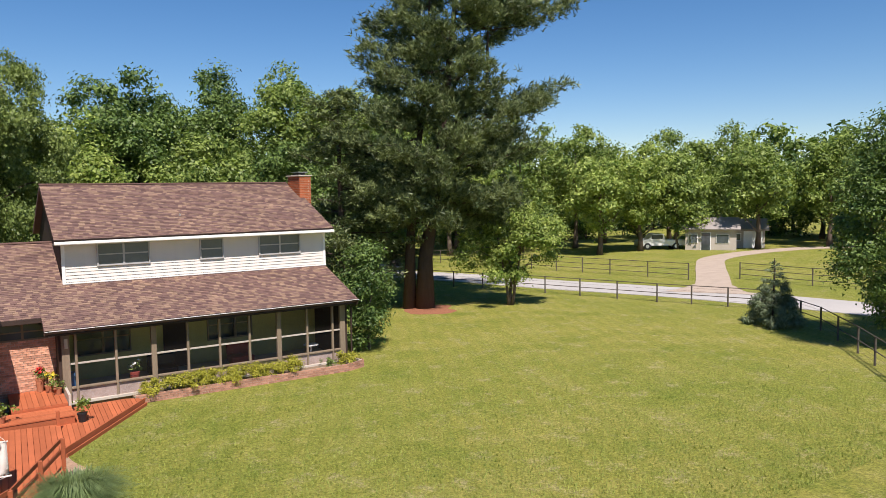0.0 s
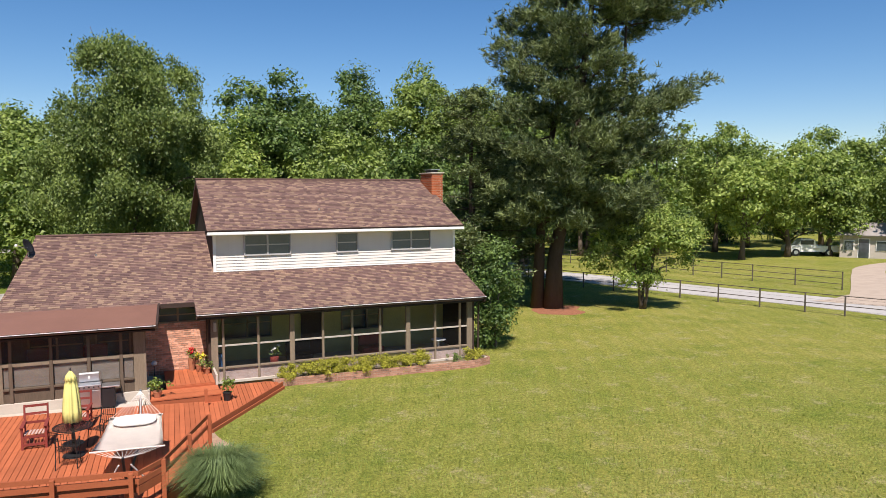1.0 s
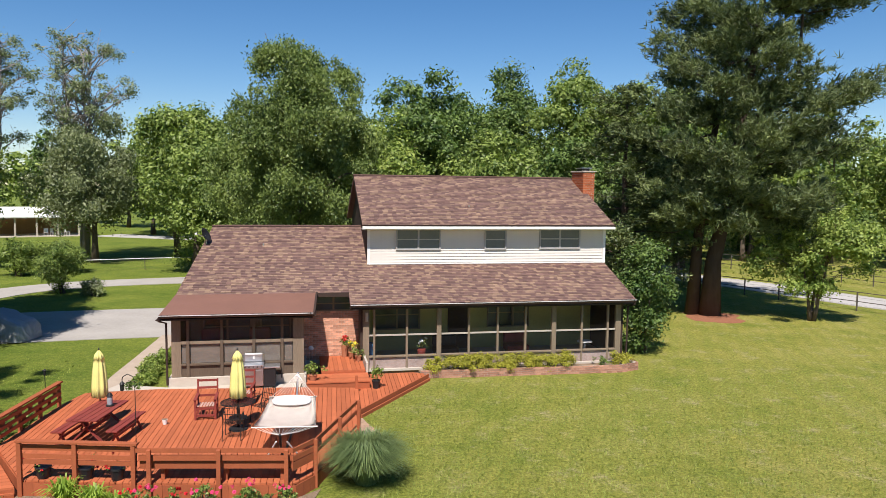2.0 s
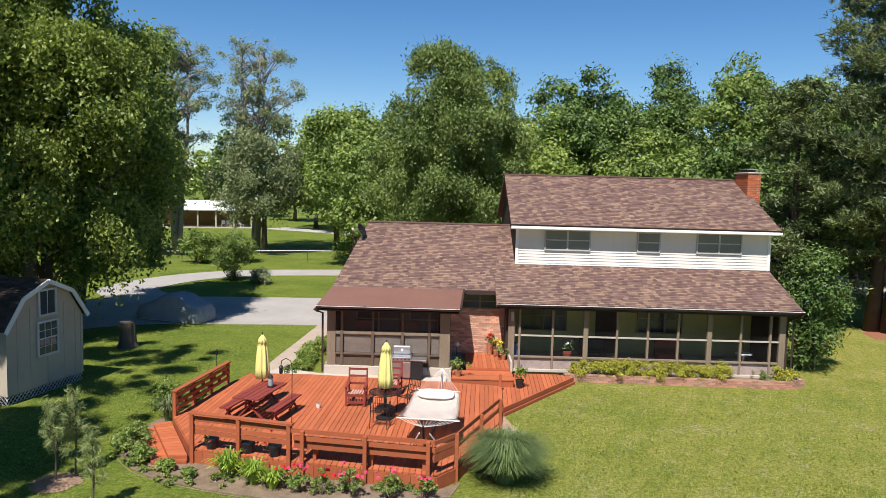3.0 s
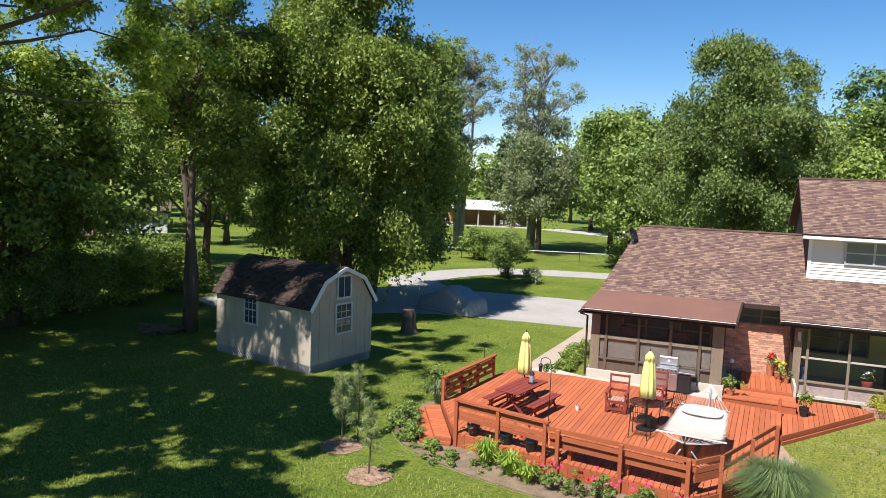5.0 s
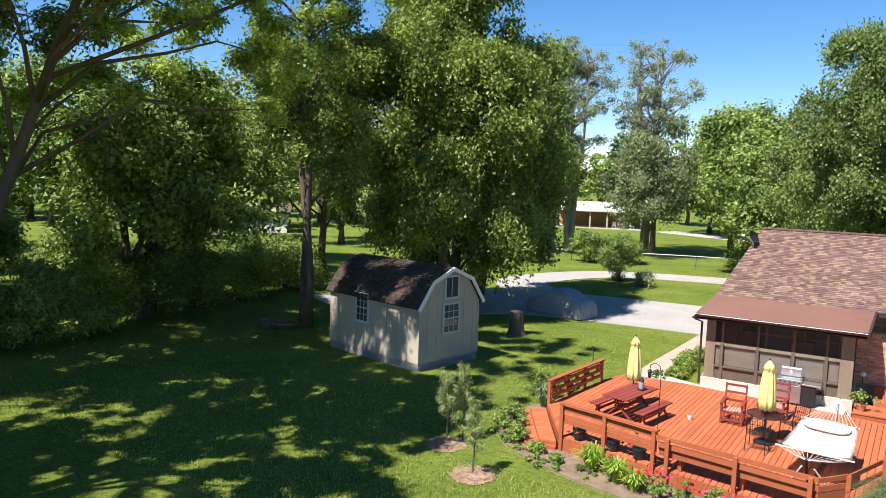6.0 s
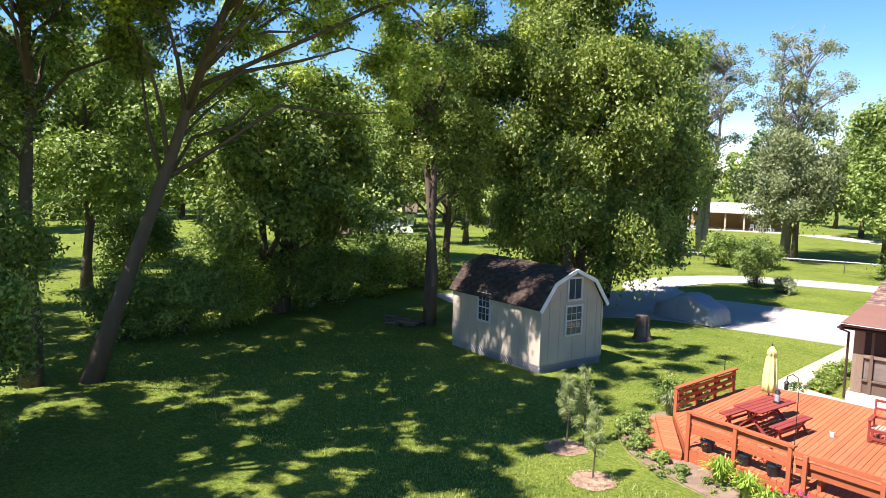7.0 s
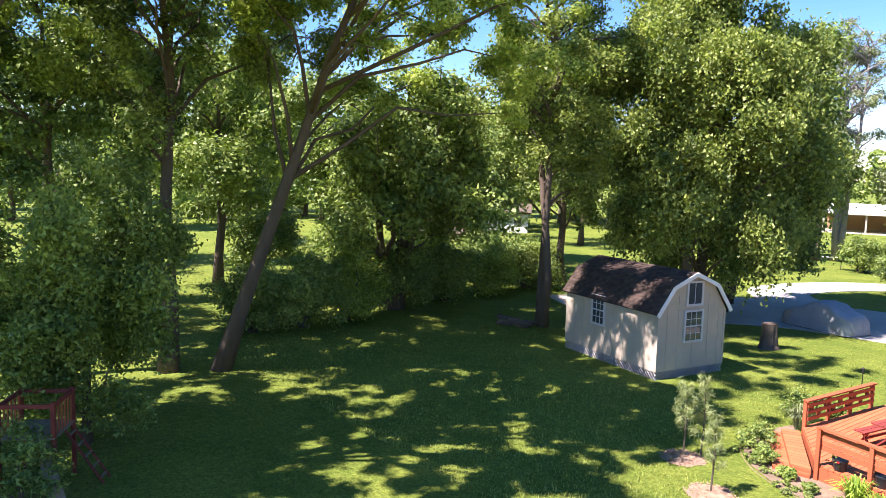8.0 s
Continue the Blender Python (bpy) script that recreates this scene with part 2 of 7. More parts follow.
NEEDLE = leaf_mat("pine_needle", (0.03, 0.055, 0.022), (0.24, 0.285, 0.105), 0.15)
NEEDLE_BLUE = leaf_mat("blue_green_needle", (0.11, 0.15, 0.085), (0.36, 0.42, 0.25), 0.2)
HEDGE_YELLOW = leaf_mat("golden_leaf", (0.19, 0.20, 0.02), (0.60, 0.55, 0.08), 0.3)
GRASS_BLADE = leaf_mat("tall_grass_blade", (0.085, 0.13, 0.05), (0.26, 0.33, 0.13), 0.3)
BLADE_BRIGHT = leaf_mat("lily_leaf", (0.16, 0.27, 0.03), (0.46, 0.58, 0.1), 0.4)


def screen_mat(name, cover=0.45, colour=(0.05, 0.045, 0.04)):
    """Insect mesh: fine dark threads, seen through in part."""
    m, n, l, b = material(name, 0.8, 0, 0.2)
    b.inputs["Base Color"].default_value = (*colour, 1)
    tr = n.new("ShaderNodeBsdfTransparent")
    ms = n.new("ShaderNodeMixShader")
    ms.inputs[0].default_value = cover
    l.new(tr.outputs[0], ms.inputs[1])
    l.new(b.outputs[0], ms.inputs[2])
    l.new(ms.outputs[0], n["Material Output"].inputs[0])
    return m


def dark_glass(name):
    m, n, l, b = material(name, 0.06, 0, 0.6)
    v = coords(n, l)
    l.new(ramp(n, l, noise_tex(n, l, v, 0.8, 2), [(0.35, (0.035, 0.045, 0.05)), (0.7, (0.09, 0.11, 0.12))]), b.inputs["Base Color"])
    return m


SCREEN = screen_mat("insect_screen", 0.12)
# Sunroom mesh: the light its threads catch is put into a paler colour.
LIT_SCREEN = screen_mat("screen_with_painted_light", 0.3, (0.16, 0.135, 0.115))
PANE = dark_glass("window_pane")
BLIND_PANE = plain("pane_over_blinds", (0.13, 0.15, 0.17), 0.12, 0, 0.6, 0.2, 1.5, 0.0)
# Pale streaks in the base colour stand in for reflections on the glass.
PAINTED_SHEEN_PANE = plain("pane_with_painted_reflections", (0.24, 0.21, 0.18), 0.15, 0, 0.5, 0.45, 2.2, 0.0, (1, 1, 2.5))

# ---- mesh helpers ----
def link(name, bm, mat, parent=None, label="", smooth=False):
    me = bpy.data.meshes.new(name)
    bm.to_mesh(me)
    bm.free()
    for m in mat if isinstance(mat, (list, tuple)) else [mat]:
        me.materials.append(m)
    if smooth:
        me.polygons.foreach_set("use_smooth", [True] * len(me.polygons))
    ob = new(name, me)
    if parent is not None:
        ob.parent = parent
    if label:
        ob["label"] = label
    return ob


def part(name, bm, mat, parent, label="", smooth=False):
    return link(name, bm, mat, parent, label, smooth)


def thing(name, m, label, category, group="", kind=""):
    ob = new(name)
    ob.empty_display_size = 0.2
    ob.matrix_world = m
    return tagged(ob, label, category, group, kind)


def box(bm, lo, hi, m=None, bevel=0.0):
    """An upright box between two corners, placed by m."""
    vs = [bm.verts.new((x, y, z)) for z in (lo[2], hi[2]) for y in (lo[1], hi[1]) for x in (lo[0], hi[0])]
    fs = [bm.faces.new([vs[i] for i in f]) for f in ((0, 2, 3, 1), (4, 5, 7, 6), (0, 1, 5, 4), (2, 6, 7, 3), (0, 4, 6, 2), (1, 3, 7, 5))]
    if bevel:
        es = {e for f in fs for e in f.edges}
        r = bmesh.ops.bevel(bm, geom=list(es), offset=bevel, segments=1, affect="EDGES")
        vs = [v for v in {v for f in r["faces"] for v in f.verts} | {v for v in vs if v.is_valid}]
    if m is not None:
        bmesh.ops.transform(bm, matrix=m, verts=[v for v in vs if v.is_valid])
    return bm


def boxes(*pairs, bevel=0.0):
    bm = bmesh.new()
    for lo, hi in pairs:
        box(bm, lo, hi, None, bevel)
    return bm


def beam(bm, a, b, w, h, up=(0, 0, 1)):
    """A straight bar from a to b, w wide and h high."""
    a, b = Vector(a), Vector(b)
    d = (b - a).normalized()
    s = d.cross(Vector(up))
    s = s.normalized() if s.length > 1e-4 else Vector((1, 0, 0))
    u = s.cross(d)
    vs = [bm.verts.new(p + s * i * w / 2 + u * j * h / 2) for p in (a, b) for i, j in ((-1, -1), (1, -1), (1, 1), (-1, 1))]
    for f in ((3, 2, 1, 0), (4, 5, 6, 7), (0, 1, 5, 4), (1, 2, 6, 5), (2, 3, 7, 6), (3, 0, 4, 7)):
        bm.faces.new([vs[i] for i in f])
    return bm


def bar(a, b, w, h, up=(0, 0, 1)):
    return beam(bmesh.new(), a, b, w, h, up)


def tube(bm, pts, radii, seg=8, cap=True):
    """A round tapered tube along points."""
    pts = [Vector(p) for p in pts]
    rings, side = [], None
    for i, p in enumerate(pts):
        d = (pts[min(i + 1, len(pts) - 1)] - pts[max(i - 1, 0)]).normalized()
        side = (side - d * side.dot(d)) if side is not None else d.orthogonal()
        side = side.normalized() if side.length > 1e-5 else d.orthogonal().normalized()
        up = d.cross(side)
        r = radii[i] if isinstance(radii, (list, tuple)) else radii
        rings.append([bm.verts.new(p + (side * math.cos(a) + up * math.sin(a)) * r) for a in (2 * math.pi * k / seg for k in range(seg))])
    for a, b in zip(rings, rings[1:]):
        for k in range(seg):
            bm.faces.new((a[k], a[(k + 1) % seg], b[(k + 1) % seg], b[k]))
    if cap:
        bm.faces.new(rings[0][::-1])
        bm.faces.new(rings[-1])
    return bm


def tubes(pts, radii, seg=8):
    return tube(bmesh.new(), pts, radii, seg)


def lathe(prof, seg=16, m=None):
    """A turned shape from (radius, height) pairs."""
    bm = bmesh.new()
    rings = [[bm.verts.new((max(r, 1e-4) * math.cos(a), max(r, 1e-4) * math.sin(a), z)) for a in (2 * math.pi * k / seg for k in range(seg))] for r, z in prof]
    for a, b in zip(rings, rings[1:]):
        for k in range(seg):
            bm.faces.new((a[k], a[(k + 1) % seg], b[(k + 1) % seg], b[k]))
    bm.faces.new(rings[0][::-1])
    bm.faces.new(rings[-1])
    if m is not None:
        bmesh.ops.transform(bm, matrix=m, verts=bm.verts)
    return bm


def slab(pts, z0, z1):
    """A flat plate of any outline, counter-clockwise from above."""
    bm = bmesh.new()
    lo, hi = ([bm.verts.new((x, y, z)) for x, y in pts] for z in (z0, z1))
    bm.faces.new(lo[::-1])
    bm.faces.new(hi)
    for i in range(len(pts)):
        j = (i + 1) % len(pts)
        bm.faces.new((lo[i], lo[j], hi[j], hi[i]))
    return bm


def sheet(quads):
    bm = bmesh.new()
    for q in quads:
        bm.faces.new([bm.verts.new(p) for p in q])
    return bm


def mesh_from(name, verts, faces_per, mat, parent=None, smooth=False):
    """A mesh of many equal faces from arrays: verts (N, k, 3), each row one face of k corners."""
    n, k = verts.shape[:2]
    me = bpy.data.meshes.new(name)
    me.vertices.add(n * k)
    me.vertices.foreach_set("co", verts.astype(np.float32).ravel())
    me.loops.add(n * k)
    me.loops.foreach_set("vertex_index", np.arange(n * k, dtype=np.int32))
    me.polygons.add(n)
    me.polygons.foreach_set("loop_start", np.arange(0, n * k, k, dtype=np.int32))
    me.update(calc_edges=True)
    me.validate()
    me.materials.append(mat)
    ob = new(name, me)
    ob.parent = parent
    return ob

# ---- plants ----
def unit(a):
    return a / (np.linalg.norm(a, axis=-1, keepdims=True) + 1e-9)


def leaf_quads(rng, at, normal, size, slim=0.55, droop=0.0, tri=False):
    """Diamond leaves at points, facing about along the normals; droop turns their tips downwards."""
    n = len(at)
    nr = unit(normal + rng.normal(0, 0.55, (n, 3)))
    a = unit(np.cross(nr, rng.normal(0, 1, (n, 3))))
    if droop:
        a = unit(a * (1 - droop) + np.array([0, 0, -1.0]) * droop)
        nr = unit(np.cross(a, rng.normal(0, 1, (n, 3))))
    b = np.cross(nr, a)
    s = size * rng.uniform(0.6, 1.35, (n, 1))
    if tri:
        return np.stack([at - a * s * 0.5, at + a * s * 0.28 + b * s * slim * 0.62, at + a * s * 0.46 - b * s * slim * 0.45], 1)
    mid = at + nr * s * 0.10
    return np.stack([at - a * s * 0.5, mid + b * s * 0.5 * slim, at + a * s * 0.5, mid - b * s * 0.5 * slim], 1)


def clump_leaves(rng, centres, radii, count, size, slim=0.55, flat=0.65, droop=0.0, up=0.4, tri=False):
    """Leaves in the outer parts of many clumps, thick at their tops."""
    w = radii**2
    k = rng.choice(len(centres), count, p=w / w.sum())
    d = unit(rng.normal(0, 1, (count, 3)))
    d[:, 2] = np.where((d[:, 2] < -0.2) & (rng.random(count) < 0.5), -d[:, 2], d[:, 2])
    r = radii[k, None] * np.abs(rng.normal(0.62, 0.25, (count, 1)))
    at = centres[k] + d * r * np.array([1, 1, flat])
    if droop:
        at[:, 2] -= rng.exponential(0.55, count) * droop * radii[k]
    return leaf_quads(rng, at, d + np.array([0, 0, up]), size, slim, droop * 0.8, tri)


def crown_points(rng, n, rx, rz, top=1.0, lobes=5, hollow=0.35, rough=0.22):
    """Clump centres on the skins of several rounded lobes that make up one uneven crown. Origin at its middle."""
    k = 6 + 2 * lobes
    i = np.arange(k)
    z = 1 - 2 * (i + 0.5) / k + rng.normal(0, 0.08, k)
    az = i * 2.4 + rng.uniform(0, 6.28) + rng.normal(0, 0.3, k)
    flat = np.sqrt(np.clip(1 - z**2, 0.02, 1)) * (1 - 0.35 * top * np.clip(z, -0.6, 1))
    out = 0.66 * (1 + rough * rng.normal(0, 0.8, k))
    c = np.stack([np.cos(az) * flat * rx, np.sin(az) * flat * rx, z * rz], 1) * out[:, None]
    r = rng.uniform(0.27, 0.42, k)
    c, r = np.vstack([c, np.zeros((1, 3))]), np.append(r, 0.62 - 0.3 * hollow)
    w = r**2
    pts = np.zeros((0, 3))
    while len(pts) < n:
        m = 2 * n
        q = rng.choice(len(c), m, p=w / w.sum())
        d = unit(rng.normal(0, 1, (m, 3)) + np.array([0, 0, 0.25]))
        p = c[q] + d * (r[q] * rng.uniform(0.72, 1.05, m))[:, None] * np.array([rx, rx, rz * 0.8 + rx * 0.2])
        far = np.linalg.norm((p[:, None] - c[None]) / np.array([rx, rx, rz * 0.8 + rx * 0.2]), axis=2) / r[None]
        far[np.arange(m), q] = 9
        pts = np.vstack([pts, p[far.min(1) > 0.7]])
    return pts[:n]


def limb(bm, rng, a, b, r0, r1, sag=0.12, seg=6, n=4):
    a, b = Vector(a), Vector(b)
    ln = (b - a).length
    pts, rad = [], []
    for i in range(n + 1):
        t = i / n
        p = a.lerp(b, t) + Vector((0, 0, sag * ln * math.sin(math.pi * t) * (1 if i < n else 0)))
        if 0 < i < n:
            p += Vector(rng.normal(0, 0.035 * ln, 3))
        pts.append(p)
        rad.append(r0 + (r1 - r0) * t)
    tube(bm, pts, rad, seg)


def broadleaf(name, at, height, crown_r, crown_z0, leaf, bark, label, seed, leaves=14000, size=0.24, clumps=110, clump_r=1.0, trunk_r=0.25, lean=(0, 0), droop=0.0,
              top=1.0, hollow=0.35, rough=0.22, forks=1, group="", category="tree", turn=0.0, limbs=16, slim=0.6, tri=True, limb_r=0.28, twigs=0):
    """A tree: a tapered trunk with limbs, and a crown of clumps of leaves with gaps between."""
    rng = np.random.default_rng(seed)
    tr = thing(name, pose(*at, 0, 0, turn), label, category, group)
    rz = (height - crown_z0) / 2
    mid = Vector((lean[0], lean[1], crown_z0 + rz))
    c = crown_points(rng, clumps, crown_r, rz, top, 5, hollow, rough) + np.array(mid)
    cr = clump_r * rng.uniform(0.6, 1.35, clumps)
    bm = bmesh.new()
    heads = []
    for f in range(forks):
        off = Vector((0, 0, 0)) if forks == 1 else Vector((math.cos(f * 6.28 / forks + seed), math.sin(f * 6.28 / forks + seed), 0)) * crown_r * 0.35
        base = Vector((0, 0, -0.1)) + off * 0.08
        head = Vector((mid.x, mid.y, crown_z0 + rz * 1.6)) + off
        k = 7
        pts = [base.lerp(head, i / k) + (Vector(rng.normal(0, trunk_r * 0.35, 3)) if 0 < i < k else Vector()) for i in range(k + 1)]
        r0 = trunk_r if forks == 1 else trunk_r * 0.75
        tube(bm, pts, [r0 * (1.35 if i == 0 else (1 - 0.9 * i / k)) for i in range(k + 1)], 9)
        heads.append(pts)
    order = rng.permutation(clumps)[: limbs * forks]
    for i in order:
        pts = heads[i % forks]
        tz = c[i][2]
        reach = math.hypot(c[i][0] - mid.x, c[i][1] - mid.y)
        zs = min(max(tz - rng.uniform(0.45, 1.0) * reach, crown_z0 * 0.75), pts[-1].z - 0.2)
        j = max(q for q in range(len(pts) - 1) if pts[q].z <= max(zs, pts[0].z))
        s = pts[j].lerp(pts[j + 1], (zs - pts[j].z) / max(0.01, pts[j + 1].z - pts[j].z))
        limb(bm, rng, s, c[i], trunk_r * limb_r, trunk_r * 0.05)
        for _ in range(twigs):
            a = Vector(s).lerp(Vector(c[i]), rng.uniform(0.35, 0.9))
            limb(bm, rng, a, a + Vector(rng.normal(0, 1, 3)) * cr[i] * 0.8 + Vector((0, 0, cr[i] * 0.6)), trunk_r * 0.09, trunk_r * 0.02, 0.05, 5, 3)
    part("trunk", bm, bark, tr, smooth=True)
    q = clump_leaves(rng, c, cr, leaves, size, slim, 0.8, droop, tri=tri)
    mesh_from("crown", q, 4, leaf, tr)
    return tr


def shrub(name, at, r, h, leaf, label, seed, leaves=2500, size=0.09, group="", category="shrub", clumps=30, bark=None, slim=0.5, kind="", tri=True):
    """A bush: short stems and clumps of leaves down to the ground."""
    rng = np.random.default_rng(seed)
    tr = thing(name, pose(*at), label, category, group, kind)
    c = crown_points(rng, clumps, r * 0.8, h * 0.45, 0.5, 4, 0.3, 0.2) + np.array([0, 0, h * 0.5])
    bm = bmesh.new()
    for i in range(5):
        limb(bm, rng, (rng.normal(0, r * 0.1), rng.normal(0, r * 0.1), -0.03), c[i], 0.03 * r + 0.01, 0.008, 0.05, 5, 3)
    part("stem", bm, bark or BARK, tr)
    q = clump_leaves(rng, c, np.full(clumps, min(r, h) * 0.36) * rng.uniform(0.7, 1.3, clumps), leaves, size, slim, 0.8, tri=tri)
    mesh_from("foliage", q, 4, leaf, tr)
    return tr


def conifer(name, at, height, base_r, z0, leaf, bark, label, seed, tufts=2600, needle=0.28, trunk_r=0.3, whorls=16, gaps=0.0, group="", shape=1.0, ragged=0.25, per=10, droop=0.1, spray=0.45, head=0.12):
    """A needle tree: limbs in rough whorls along a straight trunk, each with sprays of needles."""
    rng = np.random.default_rng(seed)
    tr = thing(name, pose(*at), label, "tree", group)
    bm = bmesh.new()
    k = 10
    pts = [Vector((rng.normal(0, trunk_r * 0.12), rng.normal(0, trunk_r * 0.12), -0.1 + height * i / k)) for i in range(k + 1)]
    tube(bm, pts, [trunk_r * (1.25 if i == 0 else 1 - 0.9 * i / k) for i in range(k + 1)], 10)
    at_l, nr_l = [], []
    for wi in range(whorls):
        t = wi / max(1, whorls - 1)
        z = z0 + (height - z0) * t * 0.97
        reach = base_r * ((1 - t) ** shape * (1 - head) + head) * (0.75 + 0.5 * math.sin(math.pi * min(1, t * 1.6 + 0.25)) * 0.5)
        for b in range(6 + int(rng.integers(0, 3))):
            if rng.random() < gaps:
                continue
            az = rng.uniform(0, 6.283)
            ln = reach * rng.uniform(1 - ragged * 1.6, 1 + ragged)
            rise = rng.uniform(-0.12, 0.28) + 0.35 * t
            tip = Vector((math.cos(az) * ln, math.sin(az) * ln, z + ln * rise * 0.7))
            base = Vector((0, 0, z))
            limb(bm, rng, base, tip, trunk_r * 0.2 * (1.1 - t), 0.015, -droop * 0.5, 5, 3)
            k2 = 2 + int(ln * 0.55)
            for j in range(k2):
                f = 1.02 - 0.72 * j / k2
                mid = np.array(base) + (np.array(tip) - np.array(base)) * f + rng.normal(0, 0.12 * ln * 0.5, 3) * np.array([1, 1, 0.5])
                pr = spray * rng.uniform(0.7, 1.25) * (0.55 + 0.16 * ln)
                n = max(4, int(tufts * per / 10 * pr * pr / (whorls * 7 * 3.2)))
                at_l.append(mid + unit(rng.normal(0, 1, (n, 3))) * (rng.uniform(0, 1, (n, 1)) ** 0.5) * pr * np.array([1, 1, 0.55]))
                nr_l.append(np.tile([0, 0, 0.9], (n, 1)))
    part("trunk", bm, bark, tr, smooth=True)
    p, nr = np.concatenate(at_l), np.concatenate(nr_l)
    m = 7  # needles in a tuft
    pp, nn = np.repeat(p, m, 0) + rng.normal(0, needle * 0.45, (len(p) * m, 3)) * np.array([1, 1, 0.7]), np.repeat(nr, m, 0)
    mesh_from("needles", leaf_quads(rng, pp, nn, needle, 0.30), 4, leaf, tr)
    return tr


def old_pine(name, at, leaders, boughs, leaf, bark, label, seed, per=11):
    """An old white pine: several leaders, long level boughs with flat sprays of needles. leaders: rows of (points, foot radius); boughs: (leader, height, bearing, length)."""
    rng = np.random.default_rng(seed)
    tr = thing(name, pose(*at), label, "tree")
    bm = bmesh.new()
    for pts, r0 in leaders:
        k = len(pts) - 1
        tube(bm, pts, [r0 * (1.2 if i == 0 and pts[0][2] < 0.1 else 1 - 0.88 * i / k) for i in range(k + 1)], 10)
    heads, ups = [], []
    for li, z, az, ln in boughs:
        pts = [Vector(p) for p in leaders[li][0]]
        j = max([q for q in range(len(pts) - 1) if pts[q].z <= z], default=0)
        a = pts[j].lerp(pts[j + 1], (z - pts[j].z) / max(0.01, pts[j + 1].z - pts[j].z))
        d = Vector((math.cos(az), math.sin(az), 0))
        rise = rng.uniform(-0.02, 0.16)
        line = [a + d * ln * t + Vector((0, 0, ln * (rise * t - 0.16 * math.sin(math.pi * t) * (ln / 6)))) for t in (0, 0.33, 0.66, 1.0)]
        tube(bm, line, [0.02 + 0.011 * ln, 0.016 + 0.008 * ln, 0.02, 0.01], 5)
        side = Vector((-d.y, d.x, 0))
        for k in range(int(7 + ln * 3.4)):
            t = 0.16 + 0.86 * rng.uniform(0, 1) ** 0.75
            f = min(2.999, t * 3)
            base = line[int(f)].lerp(line[int(f) + 1], f - int(f))
            off = side * rng.normal(0, 0.15 * ln * (1.15 - t) + 0.2) + Vector((0, 0, rng.uniform(-0.15, 0.35)))
            tip = base + off + d * rng.uniform(0.0, 0.5)
            tube(bm, [base, tip], [0.014, 0.006], 3)
            q = rng.normal(0, 1, (per, 3)) * np.array([0.36, 0.36, 0.2])
            heads.append(np.array(tip) + q)
            ups.append(np.tile(np.array(d) * 0.5 + np.array([0, 0, 0.45]), (per, 1)))
    part("trunk", bm, bark, tr, smooth=True)
    p, u = np.concatenate(heads), np.concatenate(ups)
    m = 8  # needles in a tuft, fanning outwards
    dirs = unit(np.repeat(u, m, 0) + rng.normal(0, 0.55, (len(p) * m, 3)))
    foot = np.repeat(p, m, 0) + rng.normal(0, 0.05, (len(p) * m, 3))
    ln = rng.uniform(0.22, 0.42, (len(foot), 1))
    w = unit(np.cross(dirs, rng.normal(0, 1, (len(foot), 3)))) * 0.032
    mesh_from("needles", np.stack([foot - w, foot + w, foot + dirs * ln], 1), 3, leaf, tr)
    return tr


def cone_tree(name, at, height, r, leaf, bark, label, seed, clumps=150, leaves=22000):
    """A young spruce: a dense cone of short sprays down to the ground."""
    rng = np.random.default_rng(seed)
    tr = thing(name, pose(*at), label, "tree")
    part("trunk", tubes([(0, 0, -0.05), (0.02, 0, height * 0.97)], [0.07, 0.015], 8), bark, tr)
    t = 1 - np.sqrt(rng.uniform(0.002, 1, clumps))
    az, f = rng.uniform(0, 6.283, clumps), rng.uniform(0.55, 0.95, clumps)
    rad = r * (1 - t) ** 0.85 * f
    c = np.stack([np.cos(az) * rad, np.sin(az) * rad, 0.12 + t * (height - 0.2)], 1)
    q = clump_leaves(rng, c, 0.10 + 0.24 * (1 - t), leaves, 0.13, 0.25, 0.8)
    mesh_from("needles", q, 4, leaf, tr)
    return tr


def blades(name, at, r, h, leaf, label, seed, count=900, width=0.02, category="ornamental grass", group="", spread=1.0, kind=""):
    """A tuft of long arching leaves from one foot."""
    rng = np.random.default_rng(seed)
    tr = thing(name, pose(*at), label, category, group, kind)
    az, ln = rng.uniform(0, 6.283, count), rng.uniform(0.55, 1.1, count)
    out = np.abs(rng.normal(0.55, 0.3, count)).clip(0.05, 1.1) * r * spread
    d = np.stack([np.cos(az), np.sin(az), 0 * az], 1)
    foot = d * (rng.uniform(0, 0.25, count) * r)[:, None]
    side = np.stack([-np.sin(az), np.cos(az), 0 * az], 1) * width
    zs = [0, 0.55, 0.95, 0.85]
    os_ = [0.0, 0.22, 0.62, 1.0]
    quads = []
    for i in range(3):
        a, b = (foot + d * (out * os_[j])[:, None] + np.array([0, 0, 1.0]) * (h * ln * zs[j])[:, None] for j in (i, i + 1))
        wa, wb = 1 - i * 0.28, 1 - (i + 1) * 0.28
        quads.append(np.stack([a - side * wa, a + side * wa, b + side * wb, b - side * wb], 1))
    mesh_from("leaves", np.concatenate(quads), 4, leaf, tr)
    return tr

# ---- ground ----
def ground_sheet():
    bm = bmesh.new()
    n, r = 60, 900.0
    xs = [math.copysign(abs(t) ** 2.2, t) * r for t in (2 * i / n - 1 for i in range(n + 1))]
    grid = [[bm.verts.new((x, y, 0.0)) for x in xs] for y in xs]
    for i in range(n):
        for j in range(n):
            bm.faces.new((grid[i][j], grid[i][j + 1], grid[i + 1][j + 1], grid[i + 1][j]))
    return bm


tagged(link("ground", ground_sheet(), GRASS), "mown green lawn with dry yellowish patches", "lawn", kind="structure")


